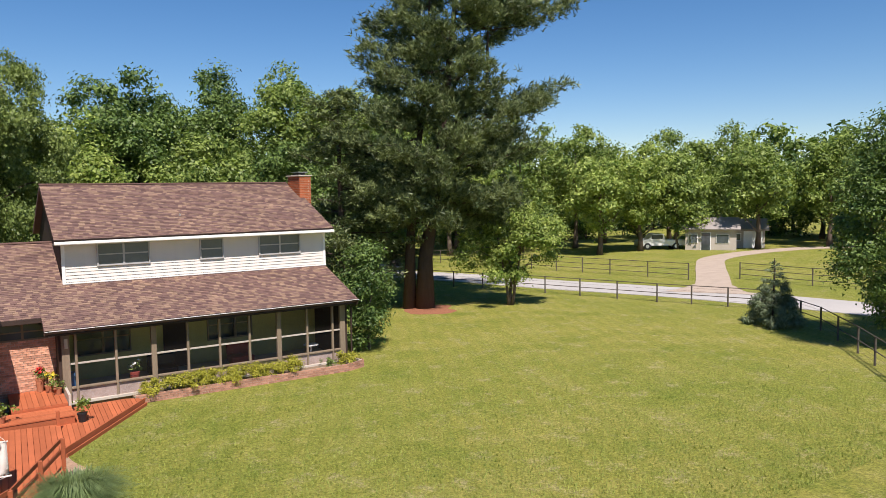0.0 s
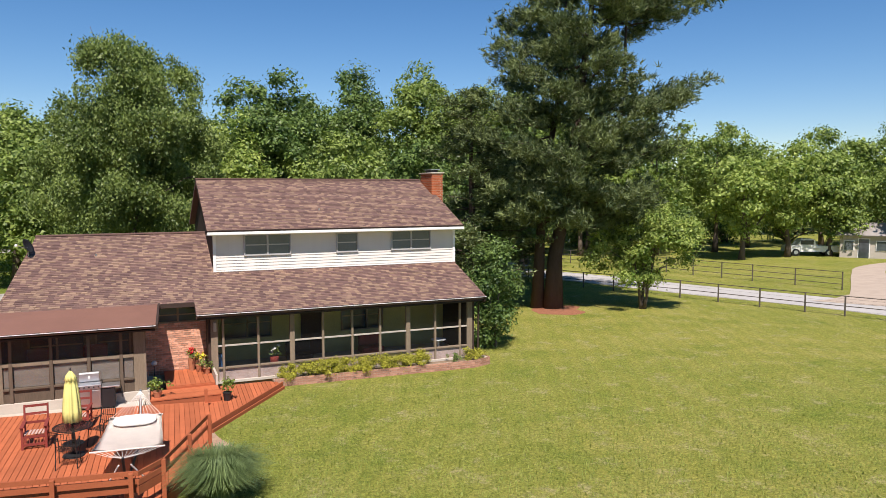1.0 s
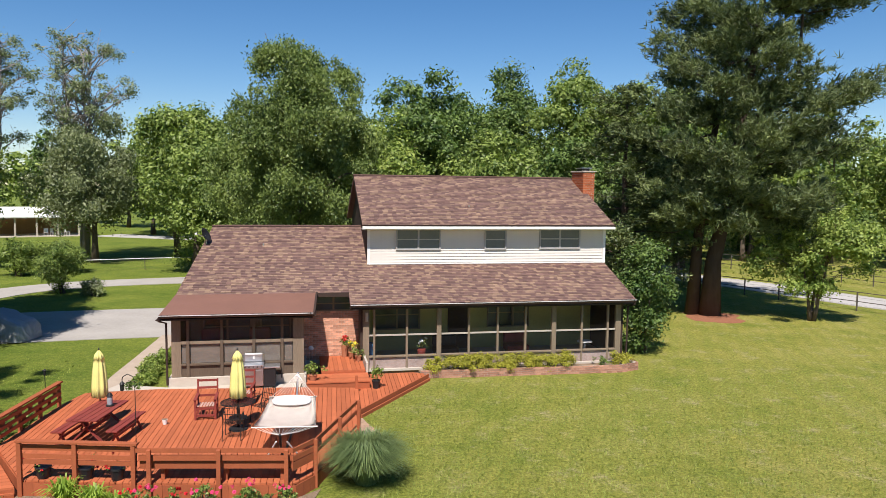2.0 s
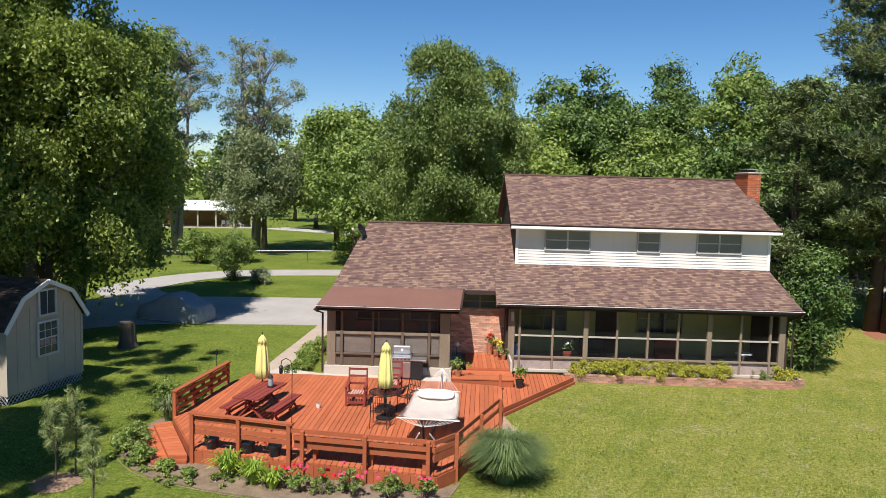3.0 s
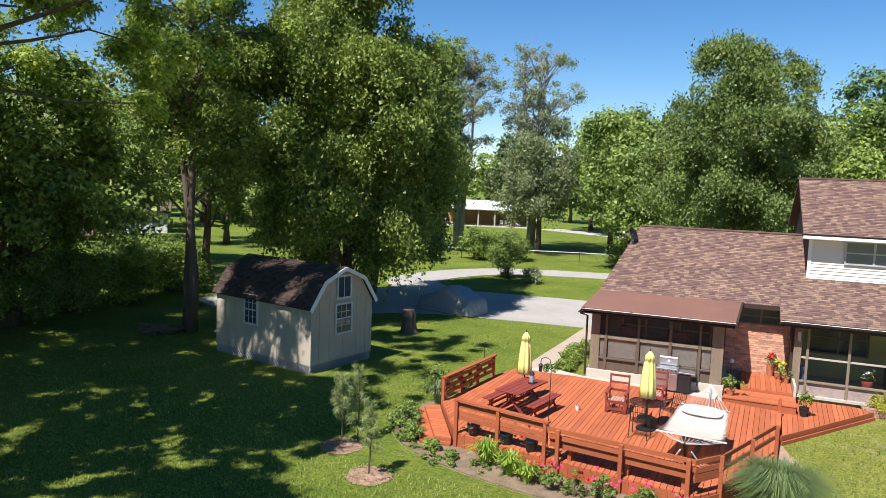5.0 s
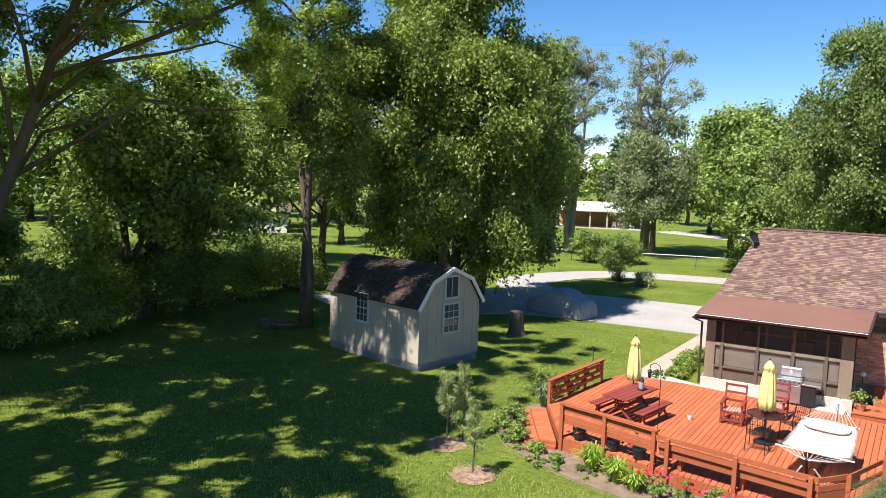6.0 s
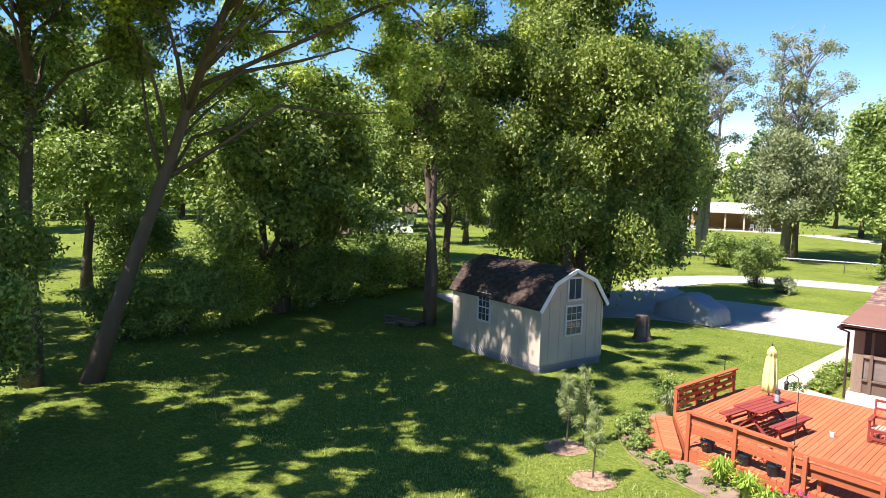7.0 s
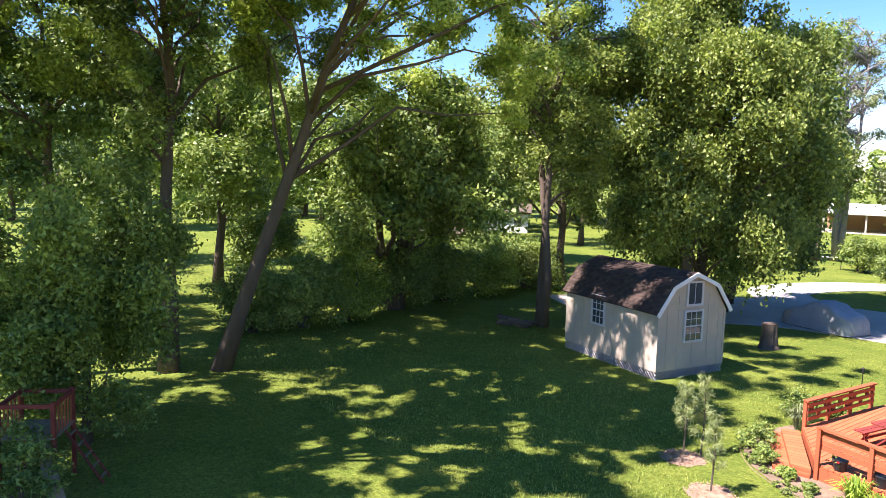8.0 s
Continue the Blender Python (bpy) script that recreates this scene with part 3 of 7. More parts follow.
def strip(name, pts, widths, z, mat, label, category):
    """A road or path along a line, as a thin plate with edges."""
    bm = bmesh.new()
    rows = []
    for i, (x, y) in enumerate(pts):
        d = Vector(pts[min(i + 1, len(pts) - 1)]) - Vector(pts[max(i - 1, 0)])
        s = Vector((-d.y, d.x)).normalized() * (widths[i] if isinstance(widths, list) else widths) / 2
        rows.append([bm.verts.new((x + k * s.x, y + k * s.y, zz)) for k, zz in ((1, -0.02), (1, z), (-1, z), (-1, -0.02))])
    for a, b in zip(rows, rows[1:]):
        for k in range(3):
            bm.faces.new((a[k], a[k + 1], b[k + 1], b[k]))
    bmesh.ops.recalc_face_normals(bm, faces=bm.faces)
    return tagged(link(name, bm, mat), label, category, kind="structure")


def smooth_line(pts, n=6):
    out = []
    p = [Vector((*a, 0)) for a in pts]
    for i in range(len(p) - 1):
        a, b, c, d = p[max(i - 1, 0)], p[i], p[i + 1], p[min(i + 2, len(p) - 1)]
        for k in range(n):
            t = k / n
            v = 0.5 * (2 * b + (c - a) * t + (2 * a - 5 * b + 4 * c - d) * t * t + (3 * b - a - 3 * c + d) * t**3)
            out.append((v.x, v.y))
    out.append(pts[-1])
    return out


strip("road", smooth_line([(60, -40), (42.6, 12), (39.2, 24.5), (36.8, 32.3), (32.9, 40.6), (28.4, 51.5), (16, 72), (0, 86), (-30, 102)]), 4.6, 0.03, ROAD, "pale grey country road along the fence", "road")
strip("far_driveway", smooth_line([(38.0, 30.8), (41.6, 33.4), (46.0, 37.0), (51.5, 41.6), (57.2, 45.7), (65.0, 47.6), (74, 47.2), (82, 44)]), [6.0, 5.2, 4.4, 3.8, 3.3, 3.0] + [2.4] * 50, 0.045, PATH_MAT, "pale dirt driveway across the road", "driveway")
strip("driveway", smooth_line([(-7.4, 37.5), (-12, 37), (-17, 36), (-21, 33), (-24, 27)]), 8.0, 0.03, GRAVEL, "pale grey gravel and concrete driveway", "driveway")
strip("driveway_loop", smooth_line([(-17, 38), (-21.5, 42.5), (-19, 50), (-11, 53.5), (6, 56), (30, 60)]), 3.4, 0.036, GRAVEL, "pale grey gravel drive curving round the lawn", "driveway")
strip("footpath", smooth_line([(-7.3, 33.8), (-7.35, 30), (-7.4, 25.5), (-7.0, 23.6)]), 0.9, 0.035, PATH_MAT, "narrow pale concrete garden path", "path")

# ---- house ----
HOUSE = pose(0.35, 25.7, 0, 0, 0, 2.5)
house = thing("house", HOUSE, "two-storey house with brown shingle roofs, white siding and screened porches", "house")
GUT_Z, UP_Y, UP_Z0, UP_Z1, RIDGE_Y, RIDGE_Z = 2.70, 2.45, 3.78, 5.36, 6.6, 7.33
X0, X1 = 0.72, 11.02  # upper roof
PX0, PX1 = 0.1, 10.85  # porch roof


def plate(bm, corners, thick):
    """A slab under four corners, given counter-clockwise from above."""
    top = [Vector(p) for p in corners]
    nrm = (top[1] - top[0]).cross(top[3] - top[0]).normalized()
    vs = [bm.verts.new(p) for p in top] + [bm.verts.new(p - nrm * thick) for p in top]
    for f in ((0, 1, 2, 3), (7, 6, 5, 4), (0, 4, 5, 1), (1, 5, 6, 2), (2, 6, 7, 3), (3, 7, 4, 0)):
        bm.faces.new([vs[i] for i in f])
    return bm


def shingle_rows(rng, a, b, c, d, course=0.125, tab=0.18, first=0, last=None):
    """Shingle tabs, each a thin wedge, laid in courses over a roof plane with eave a-b and ridge d-c."""
    a, b, c, d = (Vector(p) for p in (a, b, c, d))
    nrm = (b - a).cross(d - a).normalized()
    n = int((d - a).length / course)
    quads = []
    for i in range(first, n if last is None else last):
        t0, t1 = i / n, min(1, (i + 1.12) / n)
        l0, r0, l1, r1 = a.lerp(d, t0), b.lerp(c, t0), a.lerp(d, t1), b.lerp(c, t1)
        w = (r0 - l0).length
        k = max(1, int(w / tab))
        off = rng.uniform(0, 1)
        cuts = [0.0] + sorted(min(1, max(0, (j + off + rng.uniform(-0.18, 0.18)) / k)) for j in range(k)) + [1.0]
        for u, v in zip(cuts, cuts[1:]):
            if v - u < 0.004:
                continue
            lift = 0.012 + rng.uniform(0, 0.010)
            g = 0.004 / w
            p = [l0.lerp(r0, u + g) + nrm * lift, l0.lerp(r0, v - g) + nrm * lift, l1.lerp(r1, v - g) + nrm * 0.004, l1.lerp(r1, u + g) + nrm * 0.004]
            e = [l0.lerp(r0, u + g), l0.lerp(r0, v - g)]
            quads.append((p, e))
    return quads


def shingle_mesh(name, quads, mat, parent):
    verts, faces = [], []
    for p, e in quads:
        k = len(verts)
        verts += [*p, *e]
        faces += [(k, k + 1, k + 2, k + 3), (k + 4, k + 5, k + 1, k)]
    me = bpy.data.meshes.new(name)
    me.from_pydata([tuple(v) for v in verts], [], faces)
    me.materials.append(mat)
    ob = new(name, me)
    ob.parent = parent
    ob["kind"] = "stuff"
    return ob


def single_shingles(parent, seed, a, b, c, d, course, rows, tab=0.186):
    """The lowest courses of a roof, tab by tab."""
    rng = random.Random(seed)
    a, b, c, d = (Vector(p) for p in (a, b, c, d))
    along, up = (b - a).normalized(), (d - a).normalized()
    nrm = along.cross(d - a).normalized()
    n = int((d - a).length / course)
    h = (d - a).length / n
    me = bpy.data.meshes.new("shingle")
    w = tab - 0.006
    me.from_pydata([(0, 0, 0.018), (w, 0, 0.018), (w, h * 1.1, 0.004), (0, h * 1.1, 0.004), (0, 0, 0), (w, 0, 0)], [], [(0, 1, 2, 3), (4, 5, 1, 0), (4, 0, 3), (5, 2, 1)])
    me.materials.append(SINGLE_SHINGLE)
    turn = Matrix((along, up - along * up.dot(along), nrm)).transposed().to_4x4()
    for i in range(rows):
        x, end = rng.uniform(0, 0.1), (b.lerp(c, i / n) - a.lerp(d, i / n)).length
        while x + tab < end:
            ob = new("shingle", me)
            ob.parent = parent
            ob.matrix_local = Matrix.Translation(a.lerp(d, i / n) + along * x + nrm * rng.uniform(0, 0.004)) @ turn
            x += tab


def roof(name, a, b, c, d, mat, label, seed, thick=0.14, shingled=True, course=0.125, single=0):
    ob = part(name, plate(bmesh.new(), (a, b, c, d), thick), mat, house, label)
    if shingled:
        shingle_mesh("shingles", shingle_rows(random.Random(seed), a, b, c, d, course, first=single), mat, ob)
        if single:
            single_shingles(ob, seed, a, b, c, d, course, single)
    return ob


roof("upper_roof", (X0, UP_Y - 0.5, UP_Z1), (X1, UP_Y - 0.5, UP_Z1), (X1, RIDGE_Y, RIDGE_Z), (X0, RIDGE_Y, RIDGE_Z), SHINGLE, "mottled brown asphalt shingle roof", 1)
roof("rear_roof", (X1, 2 * RIDGE_Y - UP_Y + 0.5, UP_Z1), (X0, 2 * RIDGE_Y - UP_Y + 0.5, UP_Z1), (X0, RIDGE_Y, RIDGE_Z), (X1, RIDGE_Y, RIDGE_Z), SHINGLE, "", 2, shingled=False)
roof("porch_roof", (PX0, -0.5, GUT_Z), (PX1, -0.5, GUT_Z), (PX1 - 0.05, UP_Y + 0.02, UP_Z0 + 0.03), (PX0, UP_Y + 0.02, UP_Z0 + 0.03), SHINGLE, "mottled brown asphalt shingle roof", 3, single=5)
roof("wing_roof", (-5.85, 0.42, 3.0), (X0 + 0.3, 0.42, 3.0), (X0 + 0.3, 5.6, 5.13), (-5.15, 5.6, 5.13), SHINGLE, "mottled brown asphalt shingle roof", 4)
roof("wing_rear_roof", (X0 + 0.3, 10.8, 3.0), (-5.85, 10.8, 3.0), (-5.15, 5.6, 5.13), (X0 + 0.3, 5.6, 5.13), SHINGLE, "", 5, shingled=False)
roof("sunroom_roof", (-5.95, -2.1, 2.74), (-1.2, -2.1, 2.74), (-1.05, 0.47, 3.02), (-5.85, 0.47, 3.02), METAL_ROOF, "low brown sheet roof over the sunroom", 6, 0.1, False)
# ridge caps
part("ridge_cap", bar((X0 - 0.02, RIDGE_Y, RIDGE_Z + 0.015), (X1 - 0.25, RIDGE_Y, RIDGE_Z + 0.015), 0.26, 0.05), SHINGLE, house)
part("ridge_cap", bar((-5.17, 5.6, 5.145), (X0 + 0.28, 5.6, 5.145), 0.26, 0.05), SHINGLE, house)

# upper storey: walls, boards, trim
UL, UR = 0.95, 10.82
for x in (UL, UR - 0.15):
    gable = bmesh.new()
    vs = [gable.verts.new((x + dx, y, z)) for dx in (0, 0.15) for y, z in ((UP_Y + 0.03, 2.6), (2 * RIDGE_Y - UP_Y, 2.6), (2 * RIDGE_Y - UP_Y, UP_Z1), (RIDGE_Y, RIDGE_Z - 0.16), (UP_Y + 0.03, UP_Z1))]
    gable.faces.new(vs[:5][::-1])
    gable.faces.new(vs[5:])
    for i in range(5):
        j = (i + 1) % 5
        gable.faces.new((vs[i], vs[j], vs[5 + j], vs[5 + i]))
    part("gable_wall", gable, DARK_BROWN, house, "dark side wall under the gable")
part("upper_wall", boxes(((UL + 0.15, UP_Y, 2.6), (UR - 0.15, UP_Y + 0.15, UP_Z1))), SIDING, house, "white lap siding")
part("rear_wall", boxes(((UL + 0.15, 2 * RIDGE_Y - UP_Y - 0.15, 2.6), (UR - 0.15, 2 * RIDGE_Y - UP_Y, UP_Z1))), SIDING, house)
board = bmesh.new()
L = UR - UL - 0.2
vs = [board.verts.new(p) for p in ((0, 0, 0), (L, 0, 0), (L, 0.024, 0.122), (0, 0.024, 0.122), (0, 0.03, 0), (L, 0.03, 0))]
board.faces.new(vs[:4])
board.faces.new((vs[0], vs[4], vs[5], vs[1]))
me_board = bpy.data.meshes.new("siding_board")
board.to_mesh(me_board)
board.free()
me_board.materials.append(SIDING)
for i in range(15):
    ob = new("siding_board", me_board)
    ob.parent = house
    ob.location = (UL + 0.1, UP_Y - 0.034, UP_Z0 - 0.14 + 0.116 * i)
for x in (UL, UR - 0.11):
    part("corner_board", boxes(((x, UP_Y - 0.05, UP_Z0 - 0.2), (x + 0.11, UP_Y - 0.001, UP_Z1 - 0.1))), WHITE, house)
part("fascia", boxes(((X0, UP_Y - 0.56, UP_Z1 - 0.15), (X1, UP_Y - 0.50, UP_Z1 - 0.045)), bevel=0.008), WHITE, house, "white eave board and gutter")
part("soffit", boxes(((X0, UP_Y - 0.50, UP_Z1 - 0.17), (X1, UP_Y - 0.03, UP_Z1 - 0.14))), WHITE, house)
for s in (X0 + 0.02, X1 - 0.02):
    part("verge_board", plate(bmesh.new(), ((s - 0.02, UP_Y - 0.5, UP_Z1 - 0.03), (s + 0.02, UP_Y - 0.5, UP_Z1 - 0.03), (s + 0.02, RIDGE_Y, RIDGE_Z - 0.03), (s - 0.02, RIDGE_Y, RIDGE_Z - 0.03)), 0.2), DARK_BROWN, house)
part("flashing", bar((UL, UP_Y - 0.05, UP_Z0 + 0.04), (UR, UP_Y - 0.05, UP_Z0 + 0.04), 0.06, 0.03), WHITE, house)
part("drip_edge", bar((X0, UP_Y - 0.53, UP_Z1 + 0.015), (X1, UP_Y - 0.53, UP_Z1 + 0.015), 0.08, 0.025), DARK_BROWN, house)


def window(x0, x1, z0, z1, y, units, parent=house, frame_mat=None, pane_mat=None):
    """Side-by-side sash windows in one frame."""
    fm = frame_mat or WHITE
    w = part("window", boxes(((x0 - 0.05, y - 0.06, z0 - 0.05), (x1 + 0.05, y - 0.001, z0)), ((x0 - 0.05, y - 0.06, z1), (x1 + 0.05, y - 0.001, z1 + 0.05)),
                             ((x0 - 0.05, y - 0.06, z0), (x0, y - 0.001, z1)), ((x1, y - 0.06, z0), (x1 + 0.05, y - 0.001, z1))), fm, parent)
    d = (x1 - x0) / units
    for u in range(units):
        a, b, m = x0 + u * d, x0 + (u + 1) * d, (z0 + z1) / 2
        if u:
            part("mullion", boxes(((a - 0.035, y - 0.055, z0), (a + 0.035, y - 0.005, z1))), fm, w)
        part("meeting_rail", boxes(((a + 0.03, y - 0.05, m - 0.022), (b - 0.03, y - 0.012, m + 0.022))), fm, w)
        part("pane", boxes(((a + 0.01, y - 0.035, m + 0.015), (b - 0.01, y - 0.025, z1))), pane_mat or PANE, w)
        part("pane", boxes(((a + 0.01, y - 0.022, z0), (b - 0.01, y - 0.012, m))), pane_mat or PANE, w)
    return w


for x0, x1, z0, z1, k in ((2.12, 3.80, 4.42, 5.14, 2), (5.70, 6.50, 4.42, 5.12, 1), (8.0, 9.65, 4.44, 5.15, 2)):
    window(x0, x1, z0, z1, UP_Y - 0.03, k, house, SASH, BLIND_PANE)


# bricks
def brick_mesh(w=0.2, h=0.062, d=0.03):
    bm = boxes(((-w / 2, -d, -h / 2), (w / 2, 0, h / 2)))
    me = bpy.data.meshes.new("brick")
    bm.to_mesh(me)
    bm.free()
    return me


def brick_face(parent, mat, m, width, height, seed, start=0.0, top=None, pitch=(0.212, 0.075)):
    """Single bricks proud of their mortar on a flat face; m places its lower left corner, faces along -y. top(x): the height at which they stop or begin."""
    rng = random.Random(seed)
    me = brick_mesh()
    me.materials.append(mat)
    half = brick_mesh(0.094)
    half.materials.append(mat)
    for r in range(int(height / pitch[1])):
        z = (r + 0.5) * pitch[1]
        x = -pitch[0] / 2 if r % 2 else 0.0
        while x < width - 0.04:
            a, b = max(x, 0), min(x + pitch[0], width)
            if b - a > 0.05 and (top is None or top((a + b) / 2, z)):
                ob = new("brick", me if b - a > 0.15 else half)
                ob.parent = parent
                ob.matrix_local = m @ pose((a + b) / 2, rng.uniform(-0.006, 0.004), z, 0, 0, rng.uniform(-0.6, 0.6))
            x += pitch[0]


# chimney on the gable
CX0, CX1, CY0, CY1, CZ = 10.80, 11.36, 4.95, 6.35, 7.60
chimney = part("chimney", boxes(((CX0 + 0.02, CY0 + 0.02, 0), (CX1 - 0.02, CY1 - 0.02, CZ))), MORTAR, house, "red brick chimney with a metal flue cap")
SLOPE = (RIDGE_Z - UP_Z1) / (RIDGE_Y - UP_Y + 0.5)
brick_face(chimney, CHIMNEY_BRICK, pose(CX0, CY0 + 0.03, 6.0), CX1 - CX0, CZ - 6.0, 7)
brick_face(chimney, CHIMNEY_BRICK, pose(CX0 + 0.03, CY1, 6.0, 0, 0, -90), CY1 - CY0, CZ - 6.0, 8, top=lambda x, z: 6.0 + z > UP_Z1 + (CY1 - x - UP_Y + 0.5) * SLOPE - 0.02)
part("cap", boxes(((CX0 - 0.05, CY0 - 0.05, CZ), (CX1 + 0.05, CY1 + 0.05, CZ + 0.05)), bevel=0.01), CONCRETE, chimney)
part("flue", boxes(((CX0 + 0.12, CY0 + 0.35, CZ + 0.05), (CX1 - 0.12, CY1 - 0.35, CZ + 0.17))), BLACK_METAL, chimney)
part("flue_cap", boxes(((CX0 + 0.05, CY0 + 0.28, CZ + 0.17), (CX1 - 0.05, CY1 - 0.28, CZ + 0.20))), STEEL, chimney)

# porch
part("porch_floor", boxes(((0.5, 0.12, 0), (10.6, 3.0, 0.25))), CONCRETE, house)
part("porch_ceiling", boxes(((0.5, -0.45, 2.50), (10.6, 3.0, 2.56))), DARK_BROWN, house)
inner = part("porch_inner_wall", boxes(((0.4, 3.0, 0), (10.7, 3.15, 3.2))), INSIDE_GREEN, house, "olive rear wall of the screened porch")
part("porch_side_wall", boxes(((10.5, 0.05, 0), (10.6, 3.0, 2.6))), DARK_BROWN, house)
part("porch_side_wall", boxes(((0.50, 0.1, 0), (0.60, 3.0, 2.6))), DARK_BROWN, house)
for x0, x1 in ((1.3, 3.1), (6.0, 7.0), (7.1, 7.7)):
    window(x0, x1, 1.15, 2.25, 2.99, 2 if x1 - x0 > 1.2 else 1, inner, WEATHERED)
part("inner_door", boxes(((4.3, 2.95, 0.25), (5.2, 2.998, 2.25))), DARK_BROWN, inner)
part("base_brick_wall", boxes(((0.55, 0.02, 0), (10.5, 0.12, 0.17))), PLANTER_BRICK, house)
part("sill_course", boxes(((0.55, -0.05, 0.17), (10.55, 0.12, 0.27)), bevel=0.008), CONCRETE, house, "pale concrete footing strip")
posts = [(0.58, 0.23, True), (0.95, 0.08, False), (2.14, 0.08, False), (3.28, 0.17, True), (4.45, 0.08, False), (5.55, 0.08, False), (6.63, 0.08, False), (7.70, 0.17, True), (8.87, 0.08, False), (9.92, 0.08, False), (10.26, 0.22, True)]
for x, w, big in posts:
    part("porch_post", boxes(((x, -0.04 if big else -0.02, 0.27), (x + w, 0.10, 2.56)), bevel=0.008), WEATHERED, house, "weathered grey wooden post")
for (xa, wa, _), (xb, wb, _) in zip(posts, posts[1:]):
    a, b = xa + wa, xb
    if b - a < 0.1:
        continue
    part("wall_panel", boxes(((a, 0.02, 0.27), (b, 0.07, 0.68))), PANEL, house)
    part("sill", boxes(((a, -0.05, 0.68), (b, 0.10, 0.74)), bevel=0.006), WEATHERED, house)
    part("screen_rail", boxes(((a, -0.005, 1.46), (b, 0.06, 1.51))), BEIGE, house, "pale screen rail")
    part("screen", sheet([[(a, 0.05, 0.74), (b, 0.05, 0.74), (b, 0.05, 2.5), (a, 0.05, 2.5)]]), SCREEN, house)
part("beam", boxes(((0.5, -0.05, 2.50), (10.6, 0.12, 2.66))), DARK_BROWN, house)
part("soffit", boxes(((PX0, -0.5, 2.53), (PX1, -0.06, 2.56))), DARK_BROWN, house)


def gutter(xa, xb, y, z):
    """An open gutter along the eave with its brackets."""
    bm = bmesh.new()
    prof = [(0.0, 0.02), (0.0, -0.05), (-0.07, -0.05), (-0.09, 0.012), (-0.08, 0.012), (-0.062, -0.04), (-0.012, -0.04), (-0.012, 0.02)]
    ends = [[bm.verts.new((x, y + a, z + b)) for a, b in prof] for x in (xa, xb)]
    for i in range(len(prof)):
        j = (i + 1) % len(prof)
        bm.faces.new((ends[0][i], ends[1][i], ends[1][j], ends[0][j]))
    bm.faces.new(ends[0])
    bm.faces.new(ends[1][::-1])
    bmesh.ops.recalc_face_normals(bm, faces=bm.faces)
    g = part("gutter", bm, DARK_BROWN, house, "dark metal gutter with a thin pale lip")
    part("lip", boxes(((xa, y - 0.096, z + 0.004), (xb, y - 0.080, z + 0.022))), WHITE, g)
    k = int((xb - xa) / 1.3)
    for i in range(k + 1):
        x = xa + 0.1 + (xb - xa - 0.2) * i / max(1, k)
        part("bracket", boxes(((x - 0.015, y - 0.115, z + 0.028), (x + 0.015, y, z + 0.04))), DARK_BROWN, g)
    return g


gutter(PX0, PX1, -0.5, GUT_Z - 0.02)
gutter(-5.95, -1.2, -2.1, 2.72)
part("downspout", tubes([(10.8, -0.52, 2.62), (10.8, -0.5, 2.52), (10.72, -0.1, 2.36), (10.72, -0.05, 0.3)], 0.035, 8), DARK_BROWN, house)
part("downspout", tubes([(-5.95, -2.14, 2.66), (-5.95, -2.12, 2.56), (-5.80, -1.72, 2.42), (-5.80, -1.68, 0.4)], 0.035, 8), DARK_BROWN, house)
part("wall_lamp", boxes(((0.66, -0.13, 2.02), (0.76, -0.05, 2.34)), ((0.69, -0.06, 2.1), (0.73, -0.03, 2.25)), bevel=0.01), BEIGE, house, "small wooden wall lamp")

# entrance bay between porch and sunroom
ENTRY_Y = 0.95
entry = part("entry_wall", boxes(((-1.5, ENTRY_Y, 0), (0.5, ENTRY_Y + 0.2, 2.25)), ((-1.5, ENTRY_Y, 2.78), (0.5, ENTRY_Y + 0.2, 3.2)), ((-1.5, ENTRY_Y, 2.25), (-1.12, ENTRY_Y + 0.2, 2.78)), ((0.28, ENTRY_Y, 2.25), (0.5, ENTRY_Y + 0.2, 2.78))), MORTAR, house, "orange brick entrance wall")
brick_face(entry, BRICK, pose(-1.5, ENTRY_Y + 0.004, 0.45), 2.0, 1.8, 9)
window(-1.10, 0.26, 2.30, 2.76, ENTRY_Y + 0.05, 2, house, WEATHERED)
part("wing_soffit", boxes(((-1.2, 0.42, 2.84), (0.5, ENTRY_Y, 2.88))), DARK_BROWN, house)
part("wing_fascia", boxes(((-1.05, 0.36, 2.86), (0.5, 0.42, 3.0))), DARK_BROWN, house)
part("wing_wall", boxes(((-5.3, 1.6, 0), (-5.15, 9.9, 3.0)), ((-5.15, 9.75, 0), (0.6, 9.9, 3.0)), ((0.5, 1.3, 0), (0.62, 9.9, 3.15))), DARK_BROWN, house)
gw = bmesh.new()
vs = [gw.verts.new((-5.25 + dx, y, z)) for dx in (0, 0.1) for y, z in ((0.9, 2.95), (10.3, 2.95), (5.6, 4.95))]
gw.faces.new(vs[:3][::-1])
gw.faces.new(vs[3:])
for i in range(3):
    gw.faces.new((vs[i], vs[(i + 1) % 3], vs[3 + (i + 1) % 3], vs[3 + i]))
part("wing_gable", gw, DARK_BROWN, house)

